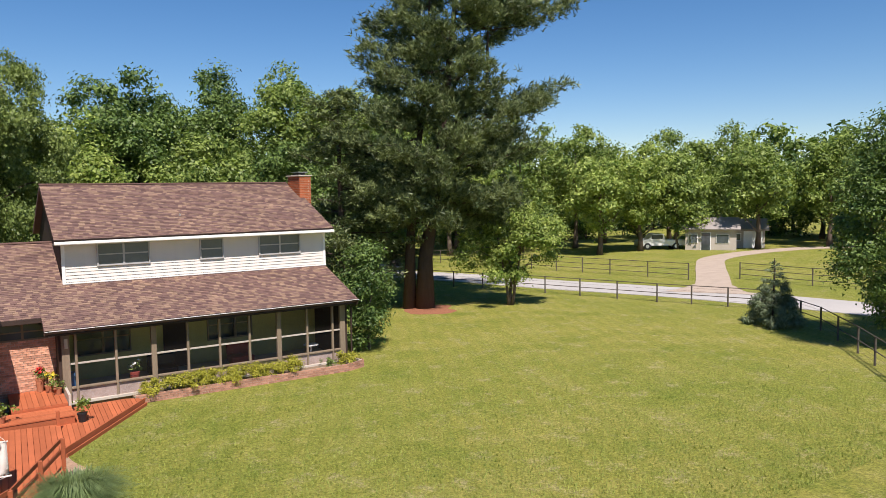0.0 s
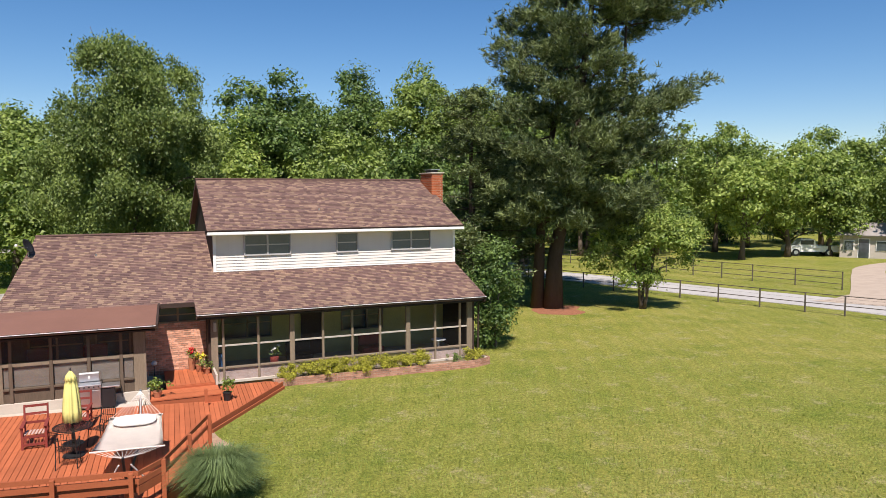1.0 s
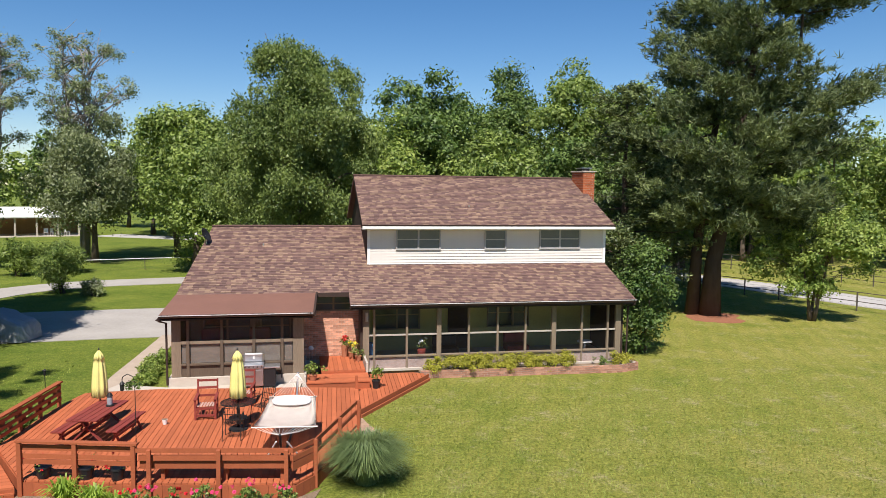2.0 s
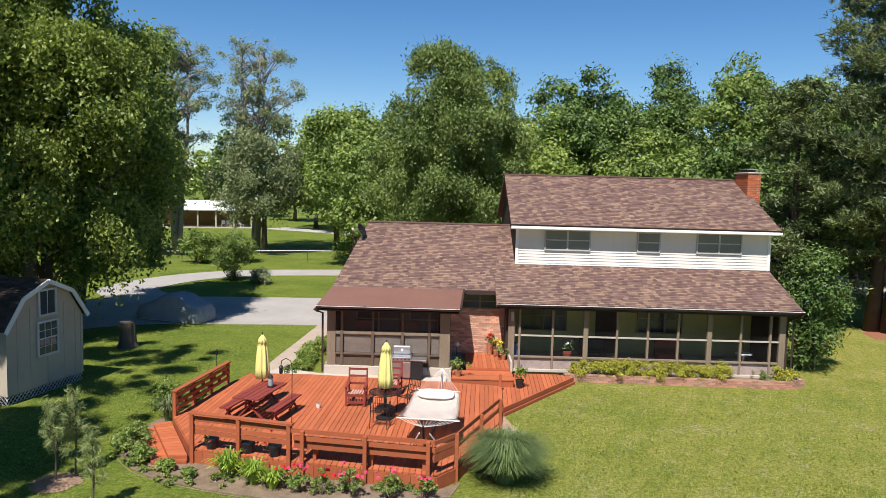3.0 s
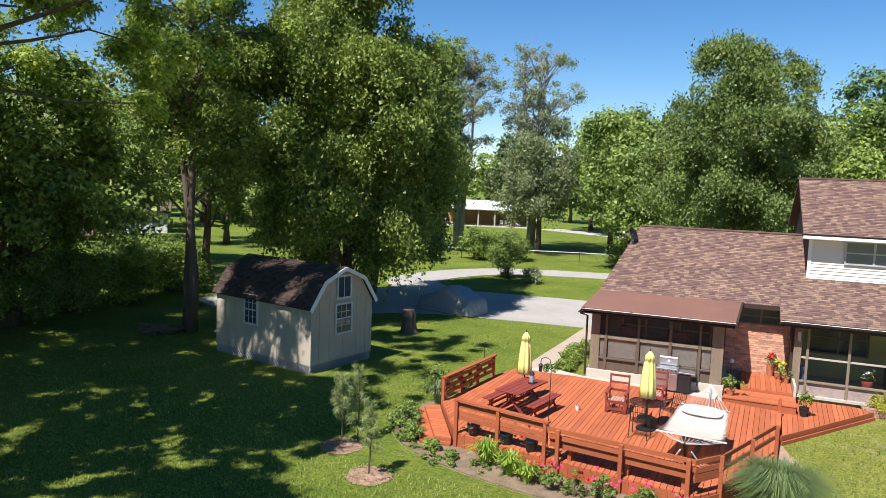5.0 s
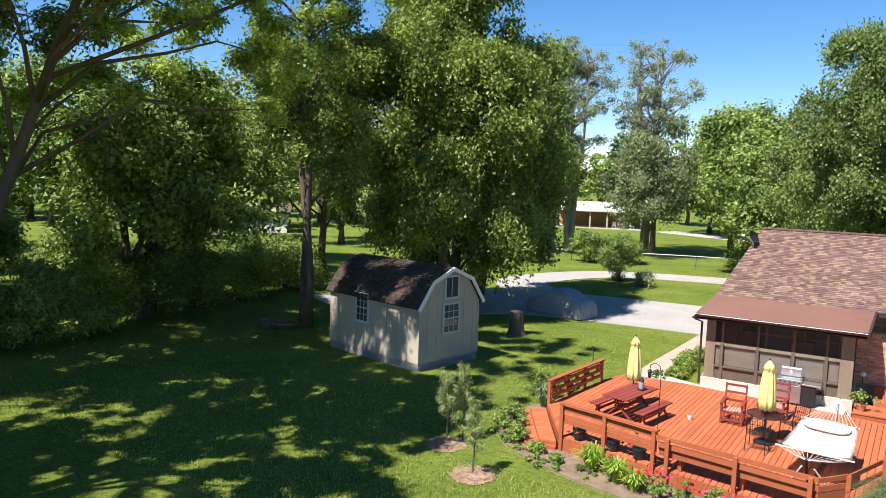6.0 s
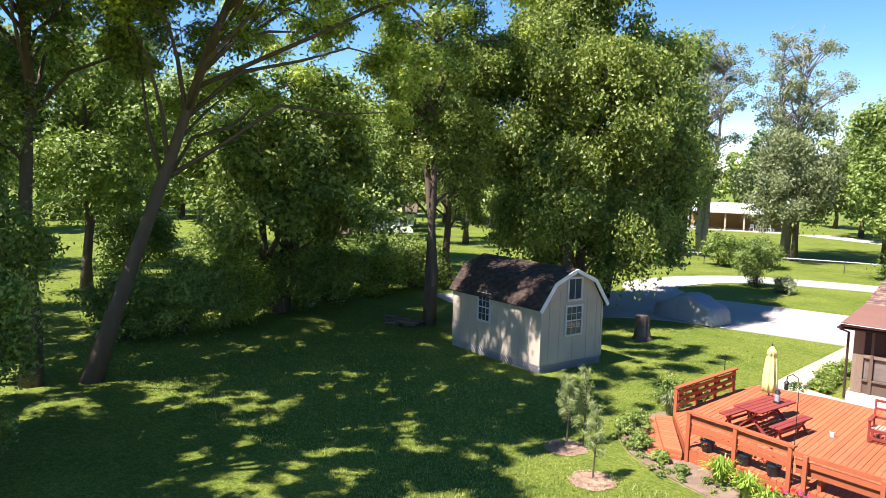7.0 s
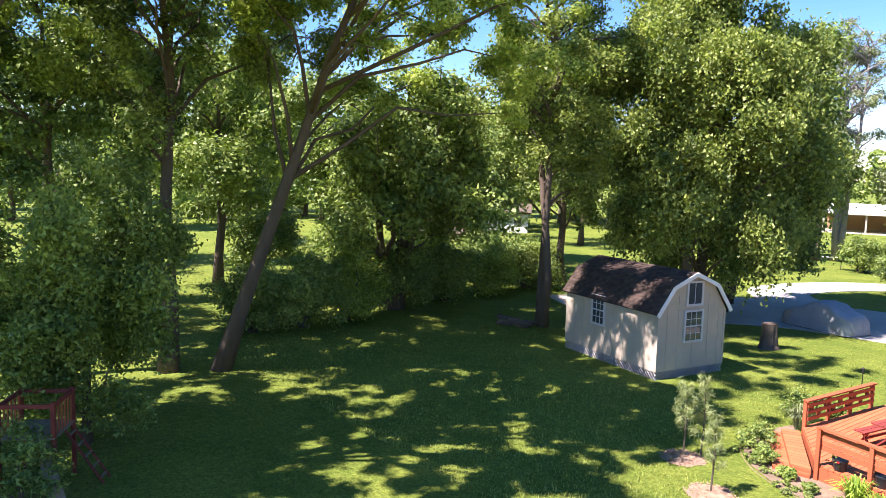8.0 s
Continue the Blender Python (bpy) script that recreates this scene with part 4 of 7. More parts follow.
# sunroom
SL, SR, SY = -5.68, -1.50, -1.6
part("sunroom_slab", boxes(((SL - 0.1, SY - 0.06, 0), (SR + 0.08, 1.2, 0.62)), bevel=0.01), CONCRETE, house, "pale concrete base")
part("sunroom_ceiling", boxes(((SL, SY, 2.52), (SR, 0.6, 2.58))), DARK_BROWN, house)
part("sunroom_side", boxes(((SL, SY + 0.12, 0.62), (SL + 0.08, 1.3, 2.6))), DARK_BROWN, house)
part("sunroom_side", boxes(((SR - 0.08, SY + 0.12, 0.62), (SR, 1.3, 2.7))), DARK_BROWN, house)
rear = part("sunroom_inner_wall", boxes(((SL + 0.08, 1.2, 0.62), (SR - 0.08, 1.29, 2.6))), INSIDE, house, "rear wall of the sunroom with dimness in its colour")
window(-5.0, -3.4, 1.25, 2.2, 1.19, 2, rear, WEATHERED)
window(-3.0, -2.0, 1.25, 2.2, 1.19, 1, rear, WEATHERED)
srp = [(SL, 0.30), (-5.22, 0.10), (-4.17, 0.10), (-3.16, 0.10), (-2.26, 0.10), (SR - 0.36, 0.36)]
for x, w in srp:
    part("sunroom_post", boxes(((x, SY - (0.03 if w < 0.2 else 0), 0.62), (x + w, SY + 0.10, 1.82)), bevel=0.008), WEATHERED if w > 0.2 else SHADED_WOOD, house, "weathered grey wooden post")
    part("upper_post", boxes(((x + 0.01, SY, 1.82), (x + w - 0.01, SY + 0.09, 2.54))), WEATHERED if w > 0.2 else SHADED_WOOD, house)
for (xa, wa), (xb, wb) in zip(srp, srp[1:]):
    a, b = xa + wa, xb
    part("wall_panel", boxes(((a, SY + 0.02, 0.62), (b, SY + 0.07, 1.0))), SHADED_WOOD, house)
    part("sill", boxes(((a, SY - 0.05, 1.0), (b, SY + 0.10, 1.06)), bevel=0.006), SHADED_WOOD, house)
    part("screen_rail", boxes(((a, SY - 0.01, 1.70), (b, SY + 0.06, 1.80))), WEATHERED, house)
    part("screen", sheet([[(a, SY + 0.05, 1.06), (b, SY + 0.05, 1.06), (b, SY + 0.05, 2.5), (a, SY + 0.05, 2.5)]]), LIT_SCREEN, house)
    if 0.1 < b - a:
        part("pane", boxes(((a + 0.02, SY + 0.075, 1.07), (b - 0.02, SY + 0.085, 1.70))), PAINTED_SHEEN_PANE, house, "grey lower window pane with reflections painted in")
part("beam", boxes(((SL, SY - 0.02, 2.50), (SR, SY + 0.12, 2.64))), DARK_BROWN, house)
part("soffit", boxes(((-6.05, -2.08, 2.56), (-1.22, SY - 0.03, 2.60))), DARK_BROWN, house)
part("roof_edge", plate(bmesh.new(), ((-1.21, -2.1, 2.76), (-1.14, -2.1, 2.76), (-1.0, 0.45, 3.04), (-1.07, 0.45, 3.04)), 0.16), DARK_BROWN, house)

# roof fittings
for x, y, z in ((5.25, 3.55, 6.03), (-3.05, 3.9, 4.44)):
    part("vent_pipe", tubes([(x, y, z - 0.08), (x, y, z + 0.08)], 0.03, 10), STEEL, house)
dish = thing("satellite_dish", HOUSE @ pose(-5.25, 4.05, 4.42), "dark satellite dish on the shingle roof edge", "satellite dish")
bm = lathe([(0.02, 0.0), (0.12, 0.012), (0.22, 0.05), (0.28, 0.09), (0.275, 0.10), (0.21, 0.062), (0.10, 0.024), (0.02, 0.014)], 18, pose(-0.06, -0.05, 0.42, 62, 0, 70))
part("reflector", bm, BLACK_METAL, dish, smooth=True)
part("mast", tubes([(0, 0, -0.12), (0, 0, 0.25), (-0.05, -0.03, 0.42)], 0.025, 8), STEEL, dish)
part("feed_arm", tubes([(-0.04, -0.03, 0.36), (-0.34, -0.16, 0.48)], 0.014, 6), STEEL, dish)
part("receiver", boxes(((-0.40, -0.2, 0.45), (-0.31, -0.12, 0.53)), bevel=0.01), WHITE, dish)

# brick flower bed along the porch
PL = [(2.6, -0.62), (10.2, -0.85), (11.0, -0.55), (11.0, 0.05)]
bed = thing("brick_planter", HOUSE, "low pink brick flower bed along the porch", "planter")
soil = slab([(2.6, -0.52), (10.1, -0.75), (10.86, -0.5), (10.86, -0.06), (2.6, -0.06)], 0.02, 0.19)
part("soil", soil, SOIL, bed)
for (xa, ya), (xb, yb) in zip(PL, PL[1:]):
    ln = math.hypot(xb - xa, yb - ya)
    ang = math.degrees(math.atan2(yb - ya, xb - xa))
    m = pose(xa, ya, 0, 0, 0, ang)
    w = part("planter_wall", boxes(((0, 0.01, 0), (ln, 0.12, 0.27))), MORTAR, bed)
    w.matrix_local = m
    brick_face(w, PLANTER_BRICK, pose(0, 0.02, 0.0), ln, 0.31, int(ln * 10))

# ---- shed ----
SHED = pose(-13.85, 19.95, 0, 0, 0, -10)
shed = thing("garden_shed", SHED, "beige gambrel-roofed garden shed with white lattice skirt", "shed")
SLN, SWD, SZ0, SZ1 = 4.95, 3.1, 0.28, 2.30
# gable profile across the width
GAM = [(-0.14, SZ1 - 0.06), (0.55, SZ1 + 0.86), (SWD / 2, SZ1 + 1.28), (SWD - 0.55, SZ1 + 0.86), (SWD + 0.14, SZ1 - 0.06)]


def gable_end(x0, x1):
    bm = bmesh.new()
    prof = [(0, SZ0), (SWD, SZ0), (SWD, SZ1 - 0.02), (SWD - 0.58, SZ1 + 0.80), (SWD / 2, SZ1 + 1.20), (0.58, SZ1 + 0.80), (0, SZ1 - 0.02)]
    a, b = ([bm.verts.new((x, y, z)) for y, z in prof] for x in (x0, x1))
    bm.faces.new(a[::-1])
    bm.faces.new(b)
    for i in range(len(prof)):
        j = (i + 1) % len(prof)
        bm.faces.new((a[i], a[j], b[j], b[i]))
    return bm


part("gable_wall", gable_end(-0.06, 0), SHED_WALL, shed, "beige grooved panel wall")
part("gable_wall", gable_end(-SLN, -SLN + 0.06), SHED_WALL, shed)
part("side_wall", boxes(((-SLN + 0.06, 0, SZ0), (-0.06, 0.06, SZ1))), SHED_WALL, shed, "beige panel wall")
part("side_wall", boxes(((-SLN + 0.06, SWD - 0.06, SZ0), (-0.06, SWD, SZ1))), SHED_WALL, shed)
part("floor", boxes(((-SLN + 0.06, 0.06, SZ0 - 0.1), (-0.06, SWD - 0.06, SZ0 + 0.02))), WEATHERED, shed)
for i, ((ya, za), (yb, zb)) in enumerate(zip(GAM, GAM[1:])):
    c = [(-SLN - 0.1, ya, za), (0.14, ya, za), (0.14, yb, zb), (-SLN - 0.1, yb, zb)]
    r = part("roof", plate(bmesh.new(), c, 0.06), SHED_SHINGLE, shed, "dark brown shingle roof")
    shingle_mesh("shingles", shingle_rows(random.Random(40 + i), *c), SHED_SHINGLE, r)
    a, b = Vector((0.15, ya, za - 0.06)), Vector((0.15, yb, zb - 0.06))
    part("barge_board", beam(bmesh.new(), a, b, 0.04, 0.13), WHITE, shed)
for y in (0.42, 0.92, 1.6, 2.3, 2.8):
    top = SZ1 + 0.5 if 0.5 < y < 2.7 else SZ1 + 0.2
    part("batten", boxes(((0.0, y - 0.02, SZ0), (0.018, y + 0.02, SZ1 - 0.35 if 1.2 < y < 2.0 else top))), SHED_WALL, shed)
for y in (0.5, 2.0):
    part("trim", boxes(((0.0, y, SZ1 + 0.16), (0.02, y + 0.6, SZ1 + 0.2))), SHED_WALL, shed)
for y in (0.0, SWD - 0.06):
    part("corner_trim", boxes(((0.0, y - 0.01, SZ0), (0.03, y + 0.07, SZ1 - 0.05))), SHED_WALL, shed)
for i in range(1, 9):
    x = -SLN * i / 9
    part("batten", boxes(((x - 0.015, -0.015, SZ0), (x + 0.015, 0.0, SZ1 - 0.05))), SHED_WALL, shed)


def shed_window(m, w, h, cols, rows, arch=False):
    fr = part("window", boxes(((-w / 2 - 0.07, -0.05, -0.07), (w / 2 + 0.07, 0, 0)), ((-w / 2 - 0.07, -0.05, h), (w / 2 + 0.07, 0, h + 0.07)), ((-w / 2 - 0.07, -0.05, 0), (-w / 2, 0, h)), ((w / 2, -0.05, 0), (w / 2 + 0.07, 0, h))), FRAME_GREY, shed, "small white-framed window")
    fr.matrix_local = m
    part("pane", boxes(((-w / 2, -0.018, 0), (w / 2, -0.008, h))), PANE, fr)
    for i in range(1, cols):
        part("glazing_bar", boxes(((-w / 2 + w * i / cols - 0.008, -0.035, 0), (-w / 2 + w * i / cols + 0.008, -0.019, h))), FRAME_GREY, fr)
    for i in range(1, rows):
        t = 0.022 if i * 2 == rows else 0.008
        part("glazing_bar", boxes(((-w / 2, -0.037, h * i / rows - t), (w / 2, -0.0195, h * i / rows + t))), FRAME_GREY, fr)
    return fr


shed_window(pose(0.02, 1.58, 1.25, 0, 0, 90), 0.74, 0.98, 3, 4)
shed_window(pose(0.02, 1.58, 2.50, 0, 0, 90), 0.62, 0.72, 2, 1)
shed_window(pose(-3.0, -0.002, 1.35, 0, 0, 0), 0.62, 0.98, 3, 4)


def lattice(length, height, m):
    """Crossed slats in a frame, under the floor."""
    bm = bmesh.new()
    s = 0.15
    for k in range(int((length + height) / s) + 1):
        for sign in (1, -1):
            a0, a1 = k * s - height, k * s
            xa, xb = max(0, a0), min(length, a1)
            if xb <= xa:
                continue
            za, zb = xa - a0, xb - a0
            if sign < 0:
                za, zb = height - za, height - zb
            beam(bm, (xa, 0.004 * sign, za), (xb, 0.004 * sign, zb), 0.007, 0.034, (0, 1, 0))
    ob = part("lattice_skirt", bm, FRAME_GREY, shed, "white crossed-slat lattice")
    ob.matrix_local = m
    return ob


lattice(SLN, SZ0, pose(-SLN, 0.02, 0))
lattice(SWD, SZ0, pose(-0.02, 0, 0, 0, 0, 90))
# Dark sheets added behind the lattice stand in for shade under the floor.
part("shade_backing", boxes(((-SLN + 0.05, 0.09, 0), (-0.09, 0.11, SZ0 - 0.1)), ((-0.11, 0.11, 0), (-0.09, SWD - 0.1, SZ0 - 0.1))), DARK_BROWN, shed)
part("skid", boxes(((-SLN + 0.1, 0.5, 0), (-0.1, 0.7, SZ0 - 0.1)), ((-SLN + 0.1, SWD - 0.7, 0), (-0.1, SWD - 0.5, SZ0 - 0.1))), DARK_BROWN, shed)

# ---- deck ----
DZ = 0.36
deck = thing("deck", pose(0, 0, 0), "red-stained timber deck with rails and built-in benches", "deck")
OUT = [(-6.85, 16.45), (-4.35, 15.98), (-0.95, 15.55), (-0.50, 16.15), (0.55, 19.1), (0.62, 23.0), (-1.25, 23.25), (-5.7, 23.5), (-7.7, 23.3), (-8.0, 22.0), (-8.3, 18.7)]


def span(poly, x):
    """Where a line of constant x enters and leaves an outline."""
    ys = []
    for (xa, ya), (xb, yb) in zip(poly, poly[1:] + poly[:1]):
        if (xa - x) * (xb - x) < 0:
            ys.append(ya + (yb - ya) * (x - xa) / (xb - xa))
    return (min(ys), max(ys)) if len(ys) >= 2 else None


def deck_boards(poly, parent, z, x0, x1, w=0.14, gap=0.012, thick=0.04, skew=0.0):
    x = x0
    while x < x1:
        a, b = span(poly, x + 0.004), span(poly, min(x1 - 0.002, x + w - gap))
        if a and b:
            bm = bmesh.new()
            pts = [(x, a[0]), (x + w - gap, b[0]), (x + w - gap, b[1]), (x, a[1])]
            lo, hi = ([bm.verts.new((px, py, pz)) for px, py in pts] for pz in (z - thick, z))
            bm.faces.new(hi)
            for i in range(4):
                j = (i + 1) % 4
                bm.faces.new((lo[i], lo[j], hi[j], hi[i]))
            part("board", bm, DECK, parent)
        x += w


deck_boards(OUT, deck, DZ, -8.28, 0.6)
part("deck_frame", slab([(x * 0.985 - 0.04, 19.5 + (y - 19.5) * 0.985) for x, y in OUT], 0.02, DZ - 0.05), DECK_DARK, deck, "dark framing below the boards")
# skirt of upright boards round the open sides
SK = [OUT[10], OUT[0], OUT[1], OUT[2], OUT[3], OUT[4], OUT[5]]
for (xa, ya), (xb, yb) in zip(SK, SK[1:]):
    ln = math.hypot(xb - xa, yb - ya)
    k = max(1, round(ln / 0.29))
    d = Vector(((xb - xa) / ln, (yb - ya) / ln, 0))
    nr = Vector((d.y, -d.x, 0))
    for i in range(k):
        a, b = (Vector((xa, ya, 0)) + d * (ln * t / k) + nr * 0.012 for t in (i + 0.008, i + 0.992))
        part("skirt_board", beam(bmesh.new(), a + Vector((0, 0, (DZ - 0.045) / 2)), b + Vector((0, 0, (DZ - 0.045) / 2)), 0.022, DZ - 0.045), DECK_DARK, deck)


def rail_post(x, y, z0, z1, w=0.09):
    part("rail_post", boxes(((x - w / 2, y - w / 2, z0), (x + w / 2, y + w / 2, z1)), bevel=0.006), DECK_DARK, deck)


def rail_run(a, b, boards, cap, inset=0.055):
    """Level boards and a cap rail between two points of the plan; boards: (low, high) heights over the deck."""
    a, b = Vector((*a, 0)), Vector((*b, 0))
    d = (b - a).normalized()
    nr = Vector((-d.y, d.x, 0)) * inset
    for lo, hi in boards:
        part("rail_board", bar(a + nr + Vector((0, 0, DZ + (lo + hi) / 2)), b + nr + Vector((0, 0, DZ + (lo + hi) / 2)), 0.035, hi - lo), DECK_DARK, deck)
    if cap:
        part("cap_rail", bar(a - d * 0.06 + nr * 0.4 + Vector((0, 0, DZ + cap)), b + d * 0.06 + nr * 0.4 + Vector((0, 0, DZ + cap)), 0.15, 0.04), DECK_DARK, deck)


def along(a, b, t):
    return (a[0] + (b[0] - a[0]) * t, a[1] + (b[1] - a[1]) * t)


# front left rail
A, B = (-6.85, 16.41), (-4.35, 15.94)
for t in (0.0, 0.48, 0.985):
    rail_post(*along(A, B, t), 0.0 if t < 0.9 else -0.0, DZ + 0.87)
rail_run(A, B, ((0.68, 0.80), (0.50, 0.60), (0.37, 0.47)), 0.88)
# bench with a leaning back along the front
C, D = (-4.05, 15.86), (-0.98, 15.50)
for t in (0.0, 0.48, 0.95):
    rail_post(*along(C, D, t), 0.0, DZ + 0.77)
rail_run(along(C, D, -0.10), along(C, D, 1.0), ((0.69, 0.79),), 0)
rail_run(along(C, D, -0.08), along(C, D, 1.0), ((0.50, 0.62),), 0, 0.10)
rail_run(along(C, D, -0.08), along(C, D, 1.0), ((0.30, 0.48),), 0, 0.16)
rail_run(along(C, D, -0.08), along(C, D, 1.0), ((0.31, 0.35),), 0, 0.24)
for k in range(3):
    a, b = Vector((*along(C, D, -0.04), 0)), Vector((*along(C, D, 0.97), 0))
    o = Vector((0.115, 0.99, 0)) * (0.34 + 0.13 * k) + Vector((0, 0, DZ + 0.37))
    part("bench_slat", bar(a + o, b + o, 0.12, 0.035), DECK_DARK, deck)
for t in (0.06, 0.5, 0.9):
    p = Vector((*along(C, D, t), 0)) + Vector((0.05, 0.45, 0))
    part("bench_leg", boxes(((p.x - 0.04, p.y - 0.2, DZ), (p.x + 0.04, p.y + 0.2, DZ + 0.35))), DECK_DARK, deck)
# corner and side rail
E1, E2 = (-0.52, 16.12), (0.55, 19.1)
rail_post(*E1, 0.0, DZ + 0.77)
rail_post(*E2, 0.0, DZ + 0.74)
rail_post(*along(E1, E2, 0.52), 0.0, DZ + 0.75)
rail_run(E1, E2, ((0.64, 0.74), (0.38, 0.47)), 0)
rail_run((-0.98, 15.50), E1, ((0.69, 0.79), (0.50, 0.62), (0.30, 0.48)), 0, 0.03)
rail_post(0.62, 22.9, 0.0, DZ + 0.42)
# side rail by the lawn with lattice blocks
F1, F2 = (-8.28, 18.72), (-8.0, 22.0)
for t in (0.0, 0.33, 0.66, 1.0):
    rail_post(*along(F1, F2, t), 0.0, DZ + 0.68)
rail_run(F2, F1, ((0.53, 0.62), (0.35, 0.44), (0.17, 0.26)), 0.70)
for i in range(9):
    x, y = along(F1, F2, 0.08 + i * 0.105)
    z = DZ + (0.22 if i % 2 else 0.40)
    part("lattice_block", boxes(((x - 0.03, y - 0.07, z), (x + 0.03, y + 0.07, z + 0.16))), DECK_DARK, deck)
# corner steps towards the lawn
for k, (o, z) in enumerate(((0.38, 0.24), (0.74, 0.12))):
    poly = [(-6.95, 16.40 - o * 0.1), (-8.36, 18.66), (-8.36 - o * 0.95, 18.5 - o * 0.25), (-7.0 - o, 16.42 - o * 0.35)]
    part("step_frame", slab(poly[::-1], 0.0, z - 0.04), DECK_DARK, deck)
    (xa, ya), (xb, yb), (xc, yc), (xd, yd) = poly
    for j in range(13):
        q = [(along((xa, ya), (xb, yb), t), along((xd, yd), (xc, yc), t)) for t in (j / 13 + 0.003, (j + 1) / 13 - 0.003)]
        part("tread_board", slab([q[0][0], q[0][1], q[1][1], q[1][0]], z - 0.038, z), DECK, deck)

# landing in front of the entrance
landing = thing("entry_landing", HOUSE, "red-stained timber landing with one low step", "deck")
part("step_frame", boxes(((-1.42, -2.35, 0), (0.62, -1.25, 0.44))), DECK_DARK, landing)
part("landing_frame", boxes(((-0.92, -1.28, 0), (0.57, 0.92, 0.54))), DECK_DARK, landing)
for i in range(8):
    y = -2.37 + i * 0.14
    part("board", boxes(((-1.44, y, 0.44), (0.64, y + 0.128, 0.475))), DECK, landing)
for i in range(10):
    x = -0.93 + i * 0.151
    part("board", boxes(((x, -1.25, 0.54), (x + 0.139, 0.92, 0.575))), DECK, landing)
part("side_kerb", boxes(((0.59, -1.25, 0.2), (0.66, -0.06, 0.80))), CONCRETE, landing)
part("side_kerb", boxes(((-1.50, -2.3, 0.3), (-1.44, -1.7, 0.66))), CONCRETE, landing)

# boardwalk that narrows along the porch
bw = thing("boardwalk", pose(0, 0, 0), "narrow red-stained boardwalk beside the flower bed", "deck")
BW = [(0.66, 21.1), (3.2, 25.0), (2.7, 25.3), (0.98, 25.2), (0.66, 23.2)]
deck_boards(BW, bw, 0.22, 0.70, 3.55)
part("edge_board", bar((0.66, 21.08, 0.12), (3.22, 25.0, 0.12), 0.04, 0.22), DECK_DARK, bw)
part("edge_board", bar((0.70, 20.98, 0.05), (3.26, 24.9, 0.05), 0.04, 0.10), DECK_DARK, bw)
part("frame", slab([(0.70, 21.35), (3.0, 24.95), (2.6, 25.2), (1.0, 25.1), (0.70, 23.1)], 0.02, 0.17), DECK_DARK, bw)
# concrete apron between deck and sunroom
tagged(link("paving", slab([(-7.3, 23.55), (-5.65, 23.53), (-1.2, 23.28), (-1.15, 23.95), (-5.4, 23.78), (-7.0, 24.3)], 0.0, 0.33), CONCRETE), "pale concrete strip in front of the sunroom", "paving", kind="structure")

# ---- trees near the garden ----
broadleaf("elm_tree", (-19.0, 29.8, 0), 17.2, 5.6, 0.9, LEAF_ELM, BARK, "large drooping shade tree behind the shed", 11, 260000, 0.18, 460, 0.95, 0.42, droop=0.6, top=0.5, forks=2, limbs=20, hollow=0.2, rough=0.15)
broadleaf("drive_tree", (-20.8, 35.6, 0), 14.6, 2.9, 0.6, LEAF_MID, BARK, "tall leafy tree beside the drive", 36, 40000, 0.24, 150, 1.0, 0.26, top=0.4, lean=(2.0, 1.4))
broadleaf("tall_tree", (-22.0, 22.8, 0), 18.5, 3.5, 4.5, LEAF_ELM, BARK, "tall slender tree forking low over a dark trunk", 12, 46000, 0.17, 110, 0.85, 0.30, lean=(-0.6, 0.4), forks=2, top=0.3, droop=0.2, limbs=20, twigs=2)
broadleaf("leaning_tree", (-22.7, 8.5, 0), 20.5, 7.5, 7.6, LEAF_LIT, BARK, "tall tree with a leaning grey trunk and bright leaves", 13, 115000, 0.14, 220, 0.62, 0.27, lean=(4.2, 4.7), hollow=0.45, rough=0.32, limbs=24, limb_r=0.3, twigs=2, tri=True)
broadleaf("dark_tree", (-23.4, 7.0, 0), 19.0, 5.6, 7.5, LEAF_MID, BARK, "tall shaded tree with a dark straight trunk", 14, 90000, 0.15, 200, 0.85, 0.28, lean=(-0.9, 0.5), twigs=1)
broadleaf("forked_tree", (-28.6, 19.4, 0), 11.6, 5.4, 3.2, LEAF_MID, BARK, "broad tree with a forked trunk by the hedge", 15, 60000, 0.23, 170, 1.2, 0.34, forks=3)
broadleaf("yard_tree", (-18.1, 3.5, 0), 6.6, 2.2, 0.6, LEAF_MID, BARK, "small leafy tree beside the play frame", 16, 60000, 0.12, 110, 0.6, 0.12, rough=0.4, droop=0.5, top=0.4, tri=True)
shrub("yard_shrub", (-15.3, 1.7, 0), 0.9, 1.7, LEAF_MID, "leafy shrub in front of the play frame", 27, 3500, 0.11, clumps=30)
for i, (x, y, h, r, z0, lx, ly) in enumerate(((-16.4, -1.3, 18.5, 6.3, 10.8, 0.3, 3.8), (-25.5, -1.8, 19.5, 6.2, 11.0, 0.0, 4.8), (-15.5, -3.6, 18.5, 5.0, 11.0, -1.5, 9.3), (-16.0, -6.8, 17.0, 5.2, 8.5, 0.0, 1.0), (-21.5, -5.5, 17.5, 5.2, 8.0, 0.0, 1.0))):
    broadleaf("shade_tree", (x, y, 0), h, r, z0, LEAF_LIT, BARK, "large shade tree at the lawn's edge", 17 + i, (50000, 30000, 24000, 36000, 36000)[i], 0.23, 240, 0.5, 0.36, lean=(lx, ly), hollow=0.3, tri=True, group="shade trees")
